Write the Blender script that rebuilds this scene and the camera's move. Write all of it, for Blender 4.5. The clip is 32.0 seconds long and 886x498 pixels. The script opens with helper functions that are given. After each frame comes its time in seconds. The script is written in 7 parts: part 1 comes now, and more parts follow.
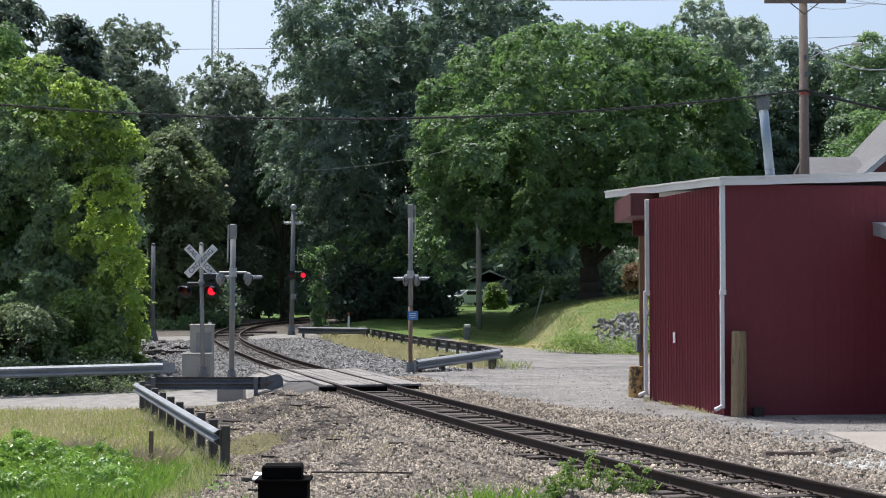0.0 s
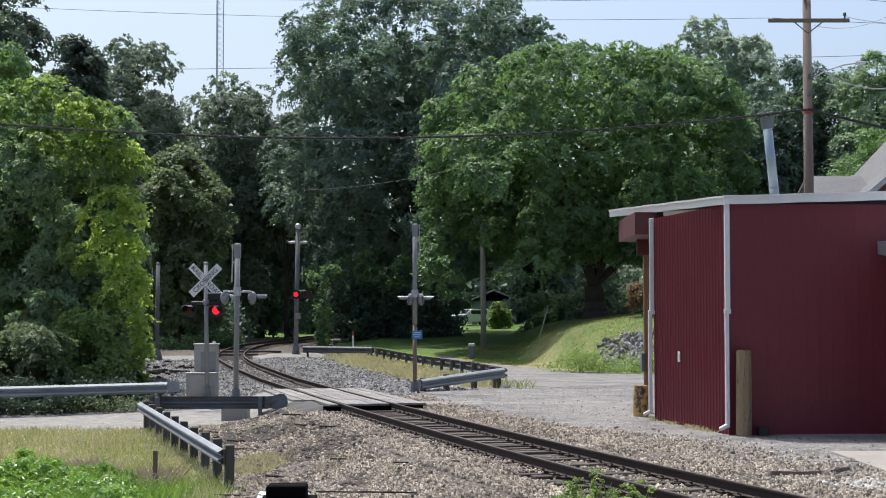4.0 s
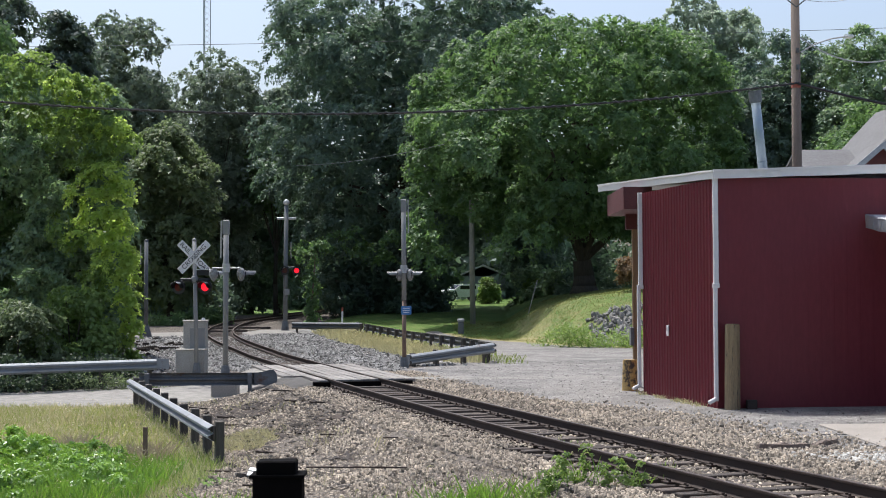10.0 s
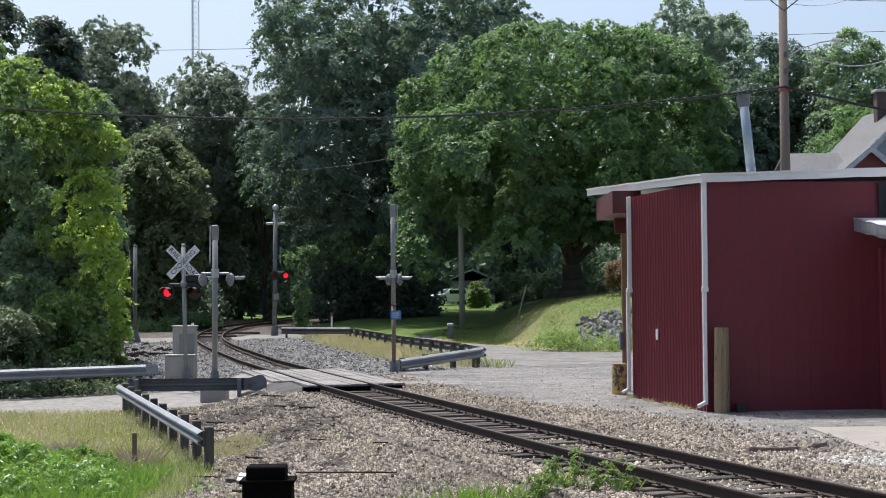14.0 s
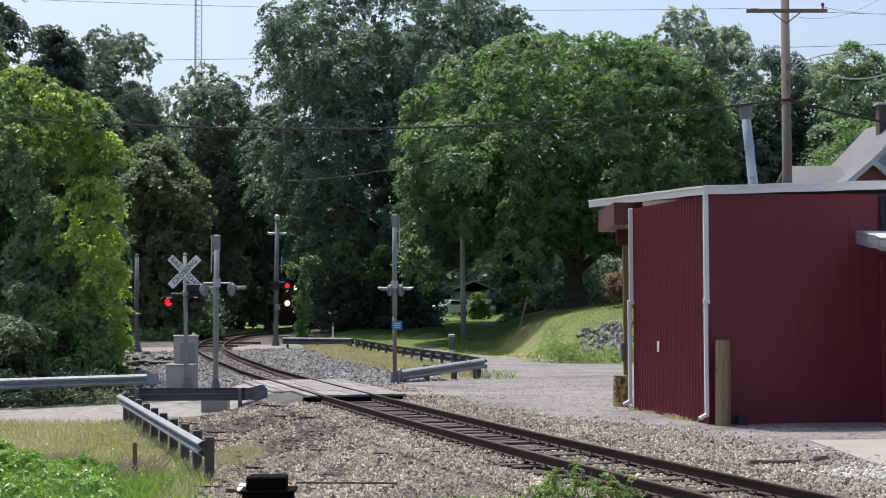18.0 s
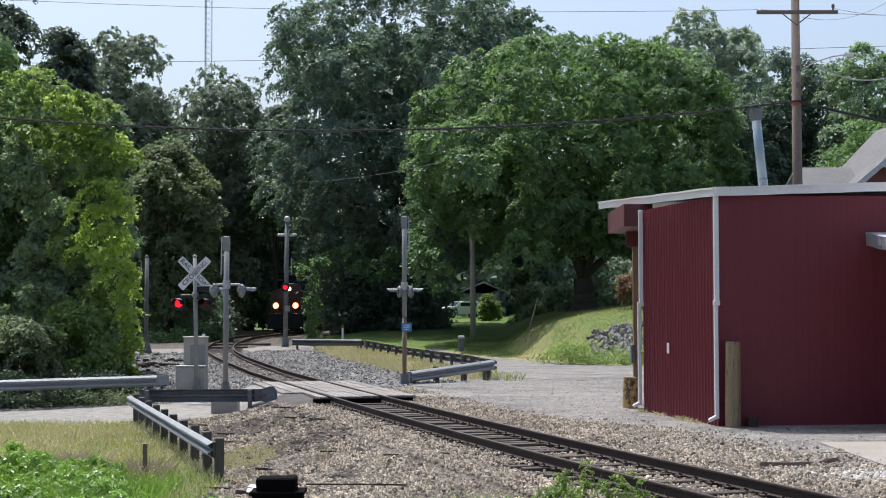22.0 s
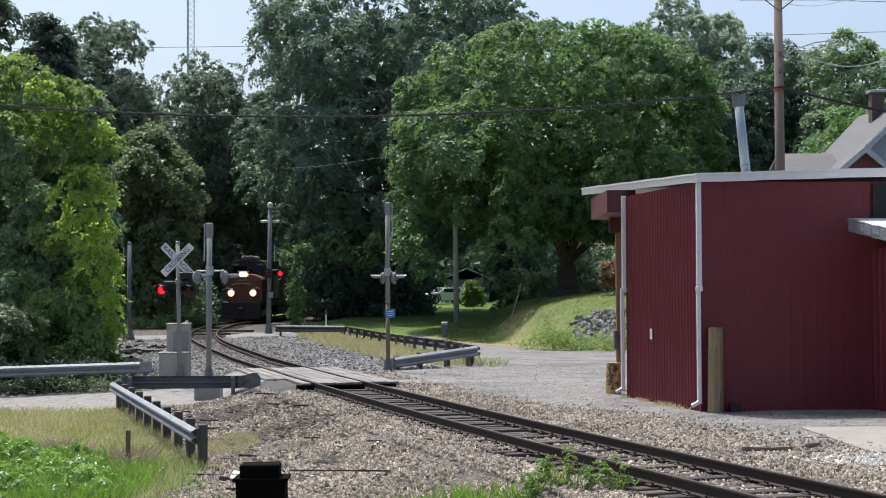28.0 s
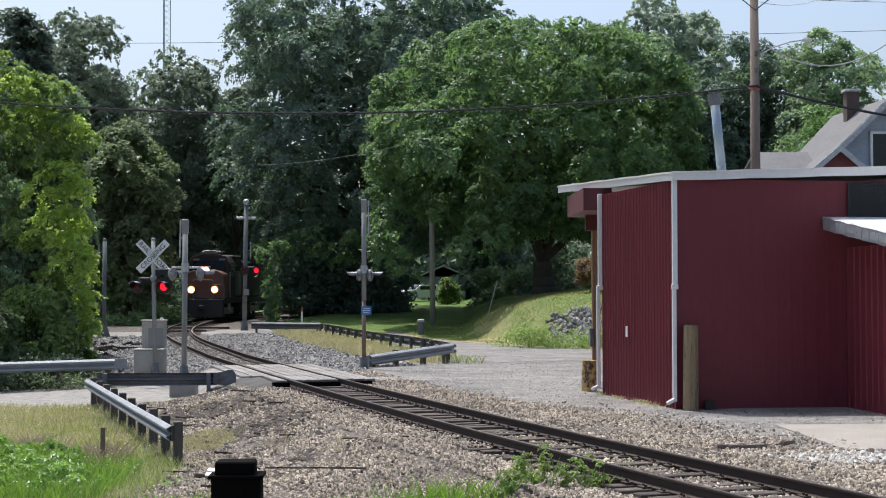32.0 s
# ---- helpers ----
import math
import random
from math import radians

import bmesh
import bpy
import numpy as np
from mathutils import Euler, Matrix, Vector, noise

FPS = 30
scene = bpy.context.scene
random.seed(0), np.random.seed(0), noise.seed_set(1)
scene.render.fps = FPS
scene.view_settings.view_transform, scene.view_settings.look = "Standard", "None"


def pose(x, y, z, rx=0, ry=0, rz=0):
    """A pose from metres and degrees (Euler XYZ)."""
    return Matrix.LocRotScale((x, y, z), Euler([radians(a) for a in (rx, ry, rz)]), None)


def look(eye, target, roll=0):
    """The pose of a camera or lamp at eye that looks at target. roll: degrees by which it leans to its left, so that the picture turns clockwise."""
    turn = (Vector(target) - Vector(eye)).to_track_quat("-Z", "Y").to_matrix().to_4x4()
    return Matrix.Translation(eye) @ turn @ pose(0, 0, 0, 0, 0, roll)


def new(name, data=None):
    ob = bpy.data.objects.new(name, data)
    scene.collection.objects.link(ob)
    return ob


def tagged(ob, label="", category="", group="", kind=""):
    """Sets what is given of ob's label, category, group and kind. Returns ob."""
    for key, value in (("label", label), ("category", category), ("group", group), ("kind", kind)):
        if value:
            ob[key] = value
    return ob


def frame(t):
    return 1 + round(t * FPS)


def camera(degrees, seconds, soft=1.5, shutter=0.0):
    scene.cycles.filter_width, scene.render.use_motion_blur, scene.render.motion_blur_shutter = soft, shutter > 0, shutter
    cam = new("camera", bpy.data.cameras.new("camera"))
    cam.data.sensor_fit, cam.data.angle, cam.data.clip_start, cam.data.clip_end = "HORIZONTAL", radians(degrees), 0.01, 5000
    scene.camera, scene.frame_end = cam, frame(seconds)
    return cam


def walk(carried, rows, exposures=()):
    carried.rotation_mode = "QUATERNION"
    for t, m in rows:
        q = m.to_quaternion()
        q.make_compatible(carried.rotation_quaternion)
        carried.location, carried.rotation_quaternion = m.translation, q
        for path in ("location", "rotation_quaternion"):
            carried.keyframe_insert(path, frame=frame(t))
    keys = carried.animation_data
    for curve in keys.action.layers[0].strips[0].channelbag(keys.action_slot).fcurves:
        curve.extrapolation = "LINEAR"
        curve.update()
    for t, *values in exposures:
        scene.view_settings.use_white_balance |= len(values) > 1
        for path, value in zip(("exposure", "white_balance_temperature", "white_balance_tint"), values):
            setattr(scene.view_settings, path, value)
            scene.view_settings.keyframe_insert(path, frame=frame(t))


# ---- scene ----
EYE = 2.476


def view(yaw, pitch, roll):
    """The hand-held camera never leaves its spot: only its turn changes."""
    return pose(0, 0, EYE, 90 + pitch, 0, yaw) @ pose(0, 0, 0, 0, 0, roll)


cam = camera(33.56, 32.0, soft=1.0)
walk(cam, [
    (0.0, view(-0.000, 1.923, 0.000)), (0.5, view(0.034, 2.124, 0.003)), (1.0, view(0.006, 2.302, 0.005)),
    (1.5, view(0.038, 2.498, 0.043)), (2.0, view(0.068, 2.645, 0.103)), (2.5, view(0.137, 2.774, 0.077)),
    (3.0, view(0.140, 2.954, 0.112)), (3.5, view(0.153, 2.836, 0.057)), (5.5, view(0.192, 2.240, -0.226)),
    (6.0, view(0.181, 2.124, -0.185)), (6.5, view(0.188, 2.022, -0.235)), (7.0, view(0.135, 1.930, -0.286)),
    (7.5, view(0.140, 1.833, -0.315)), (8.0, view(0.101, 1.740, -0.295)), (8.5, view(0.028, 1.733, -0.285)),
    (9.0, view(-0.000, 1.728, -0.320)), (9.5, view(-0.106, 1.715, -0.257)), (10.0, view(-0.263, 1.710, -0.311)),
    (10.5, view(-0.351, 1.685, -0.402)), (11.0, view(-0.439, 1.666, -0.362)), (11.5, view(-0.535, 1.648, -0.340)),
    (12.0, view(-0.551, 1.649, -0.402)), (12.5, view(-0.584, 1.704, -0.423)), (13.0, view(-0.668, 1.743, -0.489)),
    (13.5, view(-0.660, 1.833, -0.508)), (14.0, view(-0.682, 1.883, -0.507)), (14.5, view(-0.683, 1.969, -0.419)),
    (16.5, view(-0.739, 2.123, -0.348)), (17.0, view(-0.713, 2.210, -0.268)), (17.5, view(-0.685, 2.257, -0.285)),
    (18.0, view(-0.624, 2.305, -0.228)), (18.5, view(-0.551, 2.346, -0.274)), (19.0, view(-0.465, 2.366, -0.235)),
    (19.5, view(-0.401, 2.355, -0.193)), (20.0, view(-0.361, 2.351, -0.233)), (20.5, view(-0.327, 2.294, -0.201)),
    (21.0, view(-0.289, 2.306, -0.214)), (21.5, view(-0.250, 2.326, -0.172)), (22.0, view(-0.245, 2.368, -0.195)),
    (22.5, view(-0.220, 2.332, -0.179)), (23.0, view(-0.204, 2.304, -0.170)), (23.5, view(-0.261, 2.261, -0.164)),
    (24.0, view(-0.232, 2.218, -0.229)), (24.5, view(-0.204, 2.139, -0.323)), (25.0, view(-0.162, 2.040, -0.370)),
    (25.5, view(-0.147, 1.941, -0.444)), (27.5, view(-0.762, 1.818, -0.329)), (28.0, view(-0.895, 1.827, -0.277)),
    (28.5, view(-0.957, 1.824, -0.243)), (29.0, view(-1.021, 1.784, -0.251)), (29.5, view(-1.166, 1.726, -0.230)),
    (30.0, view(-1.270, 1.728, -0.230)), (30.5, view(-1.412, 1.721, -0.173)), (31.0, view(-1.573, 1.711, -0.177)),
    (31.5, view(-1.704, 1.713, -0.128)), (32.0, view(-1.816, 1.720, -0.139)),
], exposures=[(0.0, 0.35, 6030, 10), (32.0, 0.35, 6030, 10)])

# ---- daylight: a high sun beyond the crossing, a little to the west of the view ----
SUN_ELEVATION, SUN_AZIMUTH = 66.0, -29.0   # azimuth from +y towards +x
world = bpy.data.worlds.new("world")
scene.world = world
world.use_nodes = True
wn = world.node_tree.nodes
sky = wn.new("ShaderNodeTexSky")
sky.sky_type, sky.sun_disc = "NISHITA", False
sky.sun_elevation, sky.sun_rotation = radians(SUN_ELEVATION), radians(SUN_AZIMUTH)
sky.air_density, sky.dust_density, sky.ozone_density = 1.0, 4.5, 1.0
wn["Background"].inputs["Strength"].default_value = 0.144
world.node_tree.links.new(sky.outputs[0], wn["Background"].inputs["Color"])
sun = new("sun", bpy.data.lights.new("sun", "SUN"))
sun.data.energy, sun.data.angle, sun.data.color = 3.95, radians(0.55), (1.0, 0.95, 0.86)
_e, _a = radians(SUN_ELEVATION), radians(SUN_AZIMUTH)
sun.matrix_world = look((0, 0, 0), (-math.sin(_a) * math.cos(_e), -math.cos(_a) * math.cos(_e), -math.sin(_e)))
sun.location = (0, 60, 80)


# ---- materials ----
def material(name, color, rough=0.7, metal=0.0, second=None, scale=6.0, spread=0.5, grain=40.0, bump=0.15, dist=0.01,
             stretch=(1, 1, 1), spots=None, spot_scale=2.0, spot_edge=0.62, island=0.0, own=0.0, shine=0.5, tone=0.55):
    """A surface with two scales of variation: wide drifts towards a second colour, fine grain in tone and relief, and
    ragged spots (rust, stain, wear) of a third colour."""
    m = bpy.data.materials.new(name)
    m.use_nodes = True
    n, l = m.node_tree.nodes, m.node_tree.links
    b = n["Principled BSDF"]
    b.inputs["Roughness"].default_value, b.inputs["Metallic"].default_value = rough, metal
    b.inputs["Specular IOR Level"].default_value = shine
    tc = n.new("ShaderNodeTexCoord")
    mp = n.new("ShaderNodeMapping")
    mp.inputs["Scale"].default_value = stretch
    l.new(tc.outputs["Object"], mp.inputs["Vector"])

    def noise_tex(s, detail, rough_in=0.6):
        t = n.new("ShaderNodeTexNoise")
        t.inputs["Scale"].default_value, t.inputs["Detail"].default_value, t.inputs["Roughness"].default_value = s, detail, rough_in
        l.new(mp.outputs[0], t.inputs["Vector"])
        return t

    def mix(a, bb, f, mode="MIX"):
        x = n.new("ShaderNodeMix")
        x.data_type, x.blend_type = "RGBA", mode
        for k, v in ((6, a), (7, bb), (0, f)):
            if isinstance(v, (tuple, list)):
                x.inputs[k].default_value = (*v, 1)
            elif isinstance(v, (int, float)):
                x.inputs[k].default_value = v
            else:
                l.new(v, x.inputs[k])
        return x.outputs[2]

    def ramp(src, lo, hi, a=0.0, bb=1.0):
        r = n.new("ShaderNodeMapRange")
        r.inputs[1].default_value, r.inputs[2].default_value, r.inputs[3].default_value, r.inputs[4].default_value = lo, hi, a, bb
        l.new(src, r.inputs[0])
        return r.outputs[0]

    wide, fine = noise_tex(scale, 4), noise_tex(grain, 3)
    second = second or tuple(c * 0.6 for c in color)
    col = mix(color, second, ramp(wide.outputs[0], 0.5 - spread / 2, 0.5 + spread / 2))
    col = mix(col, mix((0.55, 0.55, 0.55), (1.25, 1.25, 1.25), ramp(fine.outputs[0], 0.3, 0.7)), tone, "MULTIPLY")
    if spots:
        sp = noise_tex(spot_scale, 6, 0.7)
        col = mix(col, spots, ramp(sp.outputs[0], spot_edge - 0.03, spot_edge + 0.05))
    if island:
        g = n.new("ShaderNodeNewGeometry")
        col = mix(col, mix((1 - island,) * 3, (1 + island,) * 3, g.outputs["Random Per Island"]), 1.0, "MULTIPLY")
    if own:
        g = n.new("ShaderNodeObjectInfo")
        col = mix(col, mix((1 - own,) * 3, (1 + own,) * 3, g.outputs["Random"]), 1.0, "MULTIPLY")
    l.new(col, b.inputs["Base Color"])
    l.new(ramp(fine.outputs[0], 0.2, 0.8, max(0.02, rough - 0.12), min(1, rough + 0.1)), b.inputs["Roughness"])
    if bump:
        bp = n.new("ShaderNodeBump")
        bp.inputs["Strength"].default_value, bp.inputs["Distance"].default_value = bump, dist
        l.new(fine.outputs[0], bp.inputs["Height"])
        l.new(bp.outputs[0], b.inputs["Normal"])
    return m


def leaf_material(name, dark, light, glow, through_light=0.35, rough=0.52, shine=0.38):
    """Leaves: each one a tone of its own, drifting in patches, partly lit through."""
    m = bpy.data.materials.new(name)
    m.use_nodes = True
    n, l = m.node_tree.nodes, m.node_tree.links
    b = n["Principled BSDF"]
    g = n.new("ShaderNodeNewGeometry")
    tc = n.new("ShaderNodeTexCoord")
    t = n.new("ShaderNodeTexNoise")
    t.inputs["Scale"].default_value, t.inputs["Detail"].default_value = 0.45, 3
    l.new(tc.outputs["Object"], t.inputs["Vector"])
    add = n.new("ShaderNodeMath")
    add.operation = "MULTIPLY_ADD"
    add.inputs[1].default_value = 0.6
    l.new(g.outputs["Random Per Island"], add.inputs[0])
    r = n.new("ShaderNodeMapRange")
    r.inputs[1].default_value, r.inputs[2].default_value, r.inputs[3].default_value, r.inputs[4].default_value = 0.35, 0.65, -0.1, 0.5
    l.new(t.outputs[0], r.inputs[0])
    l.new(r.outputs[0], add.inputs[2])
    x = n.new("ShaderNodeMix")
    x.data_type = "RGBA"
    x.inputs[6].default_value, x.inputs[7].default_value = (*dark, 1), (*light, 1)
    l.new(add.outputs[0], x.inputs[0])
    l.new(x.outputs[2], b.inputs["Base Color"])
    b.inputs["Roughness"].default_value = rough
    b.inputs["Specular IOR Level"].default_value = shine
    tr = n.new("ShaderNodeBsdfTranslucent")
    tr.inputs[0].default_value = (*glow, 1)
    ms = n.new("ShaderNodeMixShader")
    ms.inputs[0].default_value = through_light
    l.new(b.outputs[0], ms.inputs[1])
    l.new(tr.outputs[0], ms.inputs[2])
    l.new(ms.outputs[0], n["Material Output"].inputs["Surface"])
    return m


def glowing(name, color, strength):
    m = bpy.data.materials.new(name)
    m.use_nodes = True
    b = m.node_tree.nodes["Principled BSDF"]
    b.inputs["Base Color"].default_value = (*color, 1)
    b.inputs["Emission Color"].default_value = (*color, 1)
    b.inputs["Emission Strength"].default_value = strength
    return m


RAIL = material("rail_steel", (0.024, 0.014, 0.010), 0.85, 0.0, (0.038, 0.021, 0.014), 3, 0.5, 60, 0.2)
RAIL_TOP = material("rail_head_worn", (0.14, 0.11, 0.095), 0.42, 0.7, (0.07, 0.05, 0.042), 2, 0.6, 30, 0.05, stretch=(6, 0.6, 1))
TIE = material("tie_wood", (0.115, 0.09, 0.075), 0.9, 0, (0.04, 0.031, 0.026), 3, 0.6, 25, 0.5, 0.02, stretch=(1, 7, 7), own=0.35)
STONE = material("ballast_stone", (0.40, 0.337, 0.265), 0.95, 0, (0.195, 0.163, 0.130), 0.4, 0.5, 30, 0.3, island=0.75)
STONE_GREY = material("grey_ballast_stone", (0.27, 0.262, 0.252), 0.95, 0, (0.14, 0.134, 0.128), 0.5, 0.5, 30, 0.3, island=0.9)
ASPHALT = material("old_asphalt", (0.055, 0.052, 0.049), 0.95, 0, (0.095, 0.087, 0.078), 1.2, 0.6, 25, 0.3)
DIRT_SLAB = material("dusty_concrete", (0.33, 0.30, 0.265), 0.95, 0, (0.25, 0.222, 0.192), 1.0, 0.6, 30, 0.2)
RUBBLE = material("crushed_concrete", (0.55, 0.53, 0.49), 0.95, 0, (0.42, 0.40, 0.37), 1.0, 0.6, 30, 0.3, island=0.2)
PEBBLE = material("pebbles", (0.25, 0.235, 0.22), 0.95, 0, (0.16, 0.15, 0.14), 0.5, 0.5, 30, 0.2, island=0.8)
GALV = material("galvanised_steel", (0.36, 0.38, 0.40), 0.5, 0.55, (0.25, 0.26, 0.27), 1.2, 0.6, 18, 0.08, spots=(0.16, 0.10, 0.07), spot_scale=1.1, spot_edge=0.66, tone=0.3)
GALV_MID = material("dull_galvanised_steel", (0.30, 0.32, 0.345), 0.68, 0.3, (0.20, 0.21, 0.22), 1.2, 0.6, 18, 0.08, spots=(0.12, 0.08, 0.06), spot_scale=1.1, spot_edge=0.66, tone=0.3)
SOOT = material("soot_black", (0.003, 0.003, 0.003), 0.9, 0.0, (0.006, 0.005, 0.005), 3, 0.5, 30, 0.2, shine=0.05)
DEBRIS = material("rotten_wood", (0.058, 0.043, 0.034), 0.95, 0, (0.022, 0.017, 0.014), 2, 0.6, 25, 0.3, island=0.6)
GALV_DARK = material("weathered_steel", (0.18, 0.195, 0.21), 0.72, 0.2, (0.10, 0.10, 0.10), 1.5, 0.6, 20, 0.1, spots=(0.12, 0.07, 0.05), spot_scale=1.4, spot_edge=0.62)
POST_WOOD = material("post_wood", (0.13, 0.115, 0.10), 0.9, 0, (0.06, 0.052, 0.045), 4, 0.6, 22, 0.5, 0.01, stretch=(5, 5, 0.6), own=0.25)
MAST = material("mast_paint", (0.27, 0.272, 0.268), 0.6, 0.15, (0.19, 0.19, 0.188), 1.5, 0.7, 30, 0.06, spots=(0.22, 0.15, 0.10), spot_scale=1.6, spot_edge=0.66, tone=0.3)
MAST_RUST = material("rusty_mast", (0.27, 0.19, 0.14), 0.8, 0.1, (0.16, 0.10, 0.07), 2.5, 0.7, 30, 0.2, spots=(0.34, 0.32, 0.29), spot_scale=2.0, spot_edge=0.6)
BLACK = material("black_paint", (0.005, 0.005, 0.006), 0.6, 0.0, (0.009, 0.009, 0.009), 3, 0.5, 30, 0.05)
HOOD = material("signal_hood", (0.48, 0.49, 0.50), 0.42, 0.4, (0.34, 0.34, 0.34), 4, 0.5, 30, 0.05, tone=0.3)
WHITE = material("white_paint", (0.78, 0.78, 0.76), 0.5, 0, (0.66, 0.66, 0.63), 2, 0.6, 25, 0.05, spots=(0.5, 0.48, 0.44), spot_scale=1.5, spot_edge=0.67)
BUFF = material("cabinet_paint", (0.41, 0.39, 0.35), 0.6, 0.1, (0.31, 0.29, 0.255), 2, 0.6, 25, 0.05, spots=(0.27, 0.21, 0.15), spot_scale=2.2, spot_edge=0.66)
CONCRETE = material("concrete", (0.34, 0.32, 0.295), 0.9, 0, (0.25, 0.235, 0.215), 1.2, 0.6, 30, 0.3, spots=(0.22, 0.2, 0.18), spot_scale=1.2, spot_edge=0.62)
DECKING = material("crossing_planks", (0.29, 0.27, 0.25), 0.92, 0, (0.18, 0.165, 0.15), 1.6, 0.6, 20, 0.4, 0.01, stretch=(4, 0.6, 4), own=0.15)
RED_METAL = material("red_siding", (0.35, 0.068, 0.090), 0.40, 0.0, (0.30, 0.058, 0.076), 0.7, 0.7, 14, 0.04, stretch=(1, 1, 0.3), tone=0.22)
RED_TRIM = material("red_soffit", (0.14, 0.034, 0.037), 0.6, 0.0, None, 1.5, 0.6, 20, 0.05)
ROOF_EDGE = material("white_metal_trim", (0.78, 0.755, 0.745), 0.42, 0.0, (0.72, 0.70, 0.69), 0.6, 0.8, 8, 0.02, tone=0.10)
ROOF_METAL = material("pale_roof_metal", (0.50, 0.51, 0.52), 0.55, 0.3, (0.40, 0.40, 0.40), 0.8, 0.7, 12, 0.05)
PILE = material("timber_pile", (0.38, 0.285, 0.165), 0.9, 0, (0.21, 0.15, 0.085), 2.2, 0.6, 22, 0.5, 0.015, stretch=(6, 6, 0.5), spots=(0.09, 0.068, 0.048), spot_scale=3, spot_edge=0.58)
YELLOW = material("flaking_yellow_paint", (0.52, 0.36, 0.12), 0.75, 0, (0.42, 0.28, 0.10), 3, 0.6, 25, 0.2, spots=(0.06, 0.045, 0.036), spot_scale=4.0, spot_edge=0.53)
PORCH_WOOD = material("porch_post_wood", (0.33, 0.22, 0.12), 0.85, 0, (0.25, 0.16, 0.09), 3, 0.6, 22, 0.3, 0.01, stretch=(6, 6, 0.5))
FLASHING = material("crumpled_flashing", (0.58, 0.61, 0.65), 0.35, 0.5, (0.44, 0.46, 0.50), 2.5, 0.6, 9, 0.5, 0.02, tone=0.2)
PIPE = material("stove_pipe", (0.33, 0.39, 0.44), 0.45, 0.5, (0.27, 0.32, 0.36), 2, 0.6, 20, 0.03, tone=0.15)
POLE_WOOD = material("pole_wood", (0.23, 0.178, 0.146), 0.92, 0, (0.15, 0.115, 0.095), 1.4, 0.7, 16, 0.5, 0.02, stretch=(8, 8, 0.4))
POST_GREY = material("grey_pole_wood", (0.40, 0.37, 0.33), 0.92, 0, (0.30, 0.27, 0.24), 1.4, 0.7, 16, 0.4, 0.02, stretch=(8, 8, 0.4))
GLASS_DARK = material("dark_window", (0.012, 0.014, 0.018), 0.08, 0, None, 1, 0.3, 10, 0.0)
BARK = material("bark", (0.10, 0.08, 0.06), 0.95, 0, (0.05, 0.04, 0.032), 2, 0.6, 12, 0.8, 0.04, stretch=(4, 4, 0.8))
ROCK = material("riprap_stone", (0.25, 0.24, 0.22), 0.9, 0, (0.14, 0.132, 0.12), 1.5, 0.6, 10, 0.5, 0.03, own=0.35, island=0.25)
CABLE = material("black_cable", (0.012, 0.012, 0.013), 0.4, 0)
WIRE = material("bare_wire", (0.25, 0.25, 0.26), 0.5, 0.6)

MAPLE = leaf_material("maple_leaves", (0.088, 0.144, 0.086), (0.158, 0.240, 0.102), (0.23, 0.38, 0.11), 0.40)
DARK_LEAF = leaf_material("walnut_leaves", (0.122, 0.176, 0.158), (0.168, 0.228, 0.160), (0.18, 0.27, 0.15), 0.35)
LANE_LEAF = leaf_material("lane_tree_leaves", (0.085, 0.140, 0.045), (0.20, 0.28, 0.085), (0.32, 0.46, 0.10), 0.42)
# darker leaf copy that puts a backlit silhouette's shade into the colour
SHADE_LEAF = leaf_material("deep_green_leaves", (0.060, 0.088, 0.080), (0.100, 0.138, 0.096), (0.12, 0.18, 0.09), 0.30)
# bright yellow-green that stands for leaves with the sun behind them
SUN_YELLOW_LEAF = leaf_material("yellow_green_leaves", (0.19, 0.27, 0.065), (0.42, 0.53, 0.16), (0.62, 0.78, 0.17), 0.50)
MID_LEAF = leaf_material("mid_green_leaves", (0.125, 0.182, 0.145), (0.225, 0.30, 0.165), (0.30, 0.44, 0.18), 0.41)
GREY_LEAF = leaf_material("willow_leaves", (0.130, 0.162, 0.125), (0.22, 0.26, 0.19), (0.25, 0.32, 0.20), 0.40)
WEED = leaf_material("weed_leaves", (0.050, 0.125, 0.018), (0.22, 0.37, 0.085), (0.30, 0.50, 0.06), 0.36, 0.36, 0.5)
LAWN = leaf_material("lawn_grass", (0.150, 0.170, 0.055), (0.31, 0.30, 0.115), (0.34, 0.36, 0.11), 0.38, 0.7)
OLIVE_LEAF = leaf_material("olive_leaves", (0.095, 0.125, 0.065), (0.20, 0.24, 0.12), (0.25, 0.33, 0.14), 0.4)
SILVER_LEAF = leaf_material("silvery_leaves", (0.22, 0.26, 0.21), (0.38, 0.43, 0.34), (0.46, 0.56, 0.40), 0.52)
# leaf colour darkened to stand for the tree shadow over the ditch
DITCH_SHADE_LEAF = leaf_material("ditch_leaves", (0.030, 0.046, 0.032), (0.070, 0.098, 0.056), (0.07, 0.11, 0.05), 0.25, 0.55, 0.25)
RUSSET_LEAF = leaf_material("russet_leaves", (0.10, 0.075, 0.04), (0.24, 0.15, 0.08), (0.34, 0.20, 0.08), 0.4)
DRY_GRASS = leaf_material("dry_grass", (0.33, 0.31, 0.165), (0.52, 0.48, 0.29), (0.50, 0.47, 0.26), 0.45, 0.7)
SEED = leaf_material("seed_heads", (0.46, 0.42, 0.27), (0.66, 0.62, 0.44), (0.55, 0.50, 0.34), 0.35, 0.6)
MAUVE_GRASS = leaf_material("mauve_grass", (0.26, 0.21, 0.14), (0.40, 0.34, 0.24), (0.38, 0.32, 0.22), 0.4, 0.7)
GREEN_GRASS = leaf_material("green_grass", (0.15, 0.20, 0.05), (0.30, 0.34, 0.12), (0.36, 0.44, 0.10), 0.42, 0.6)


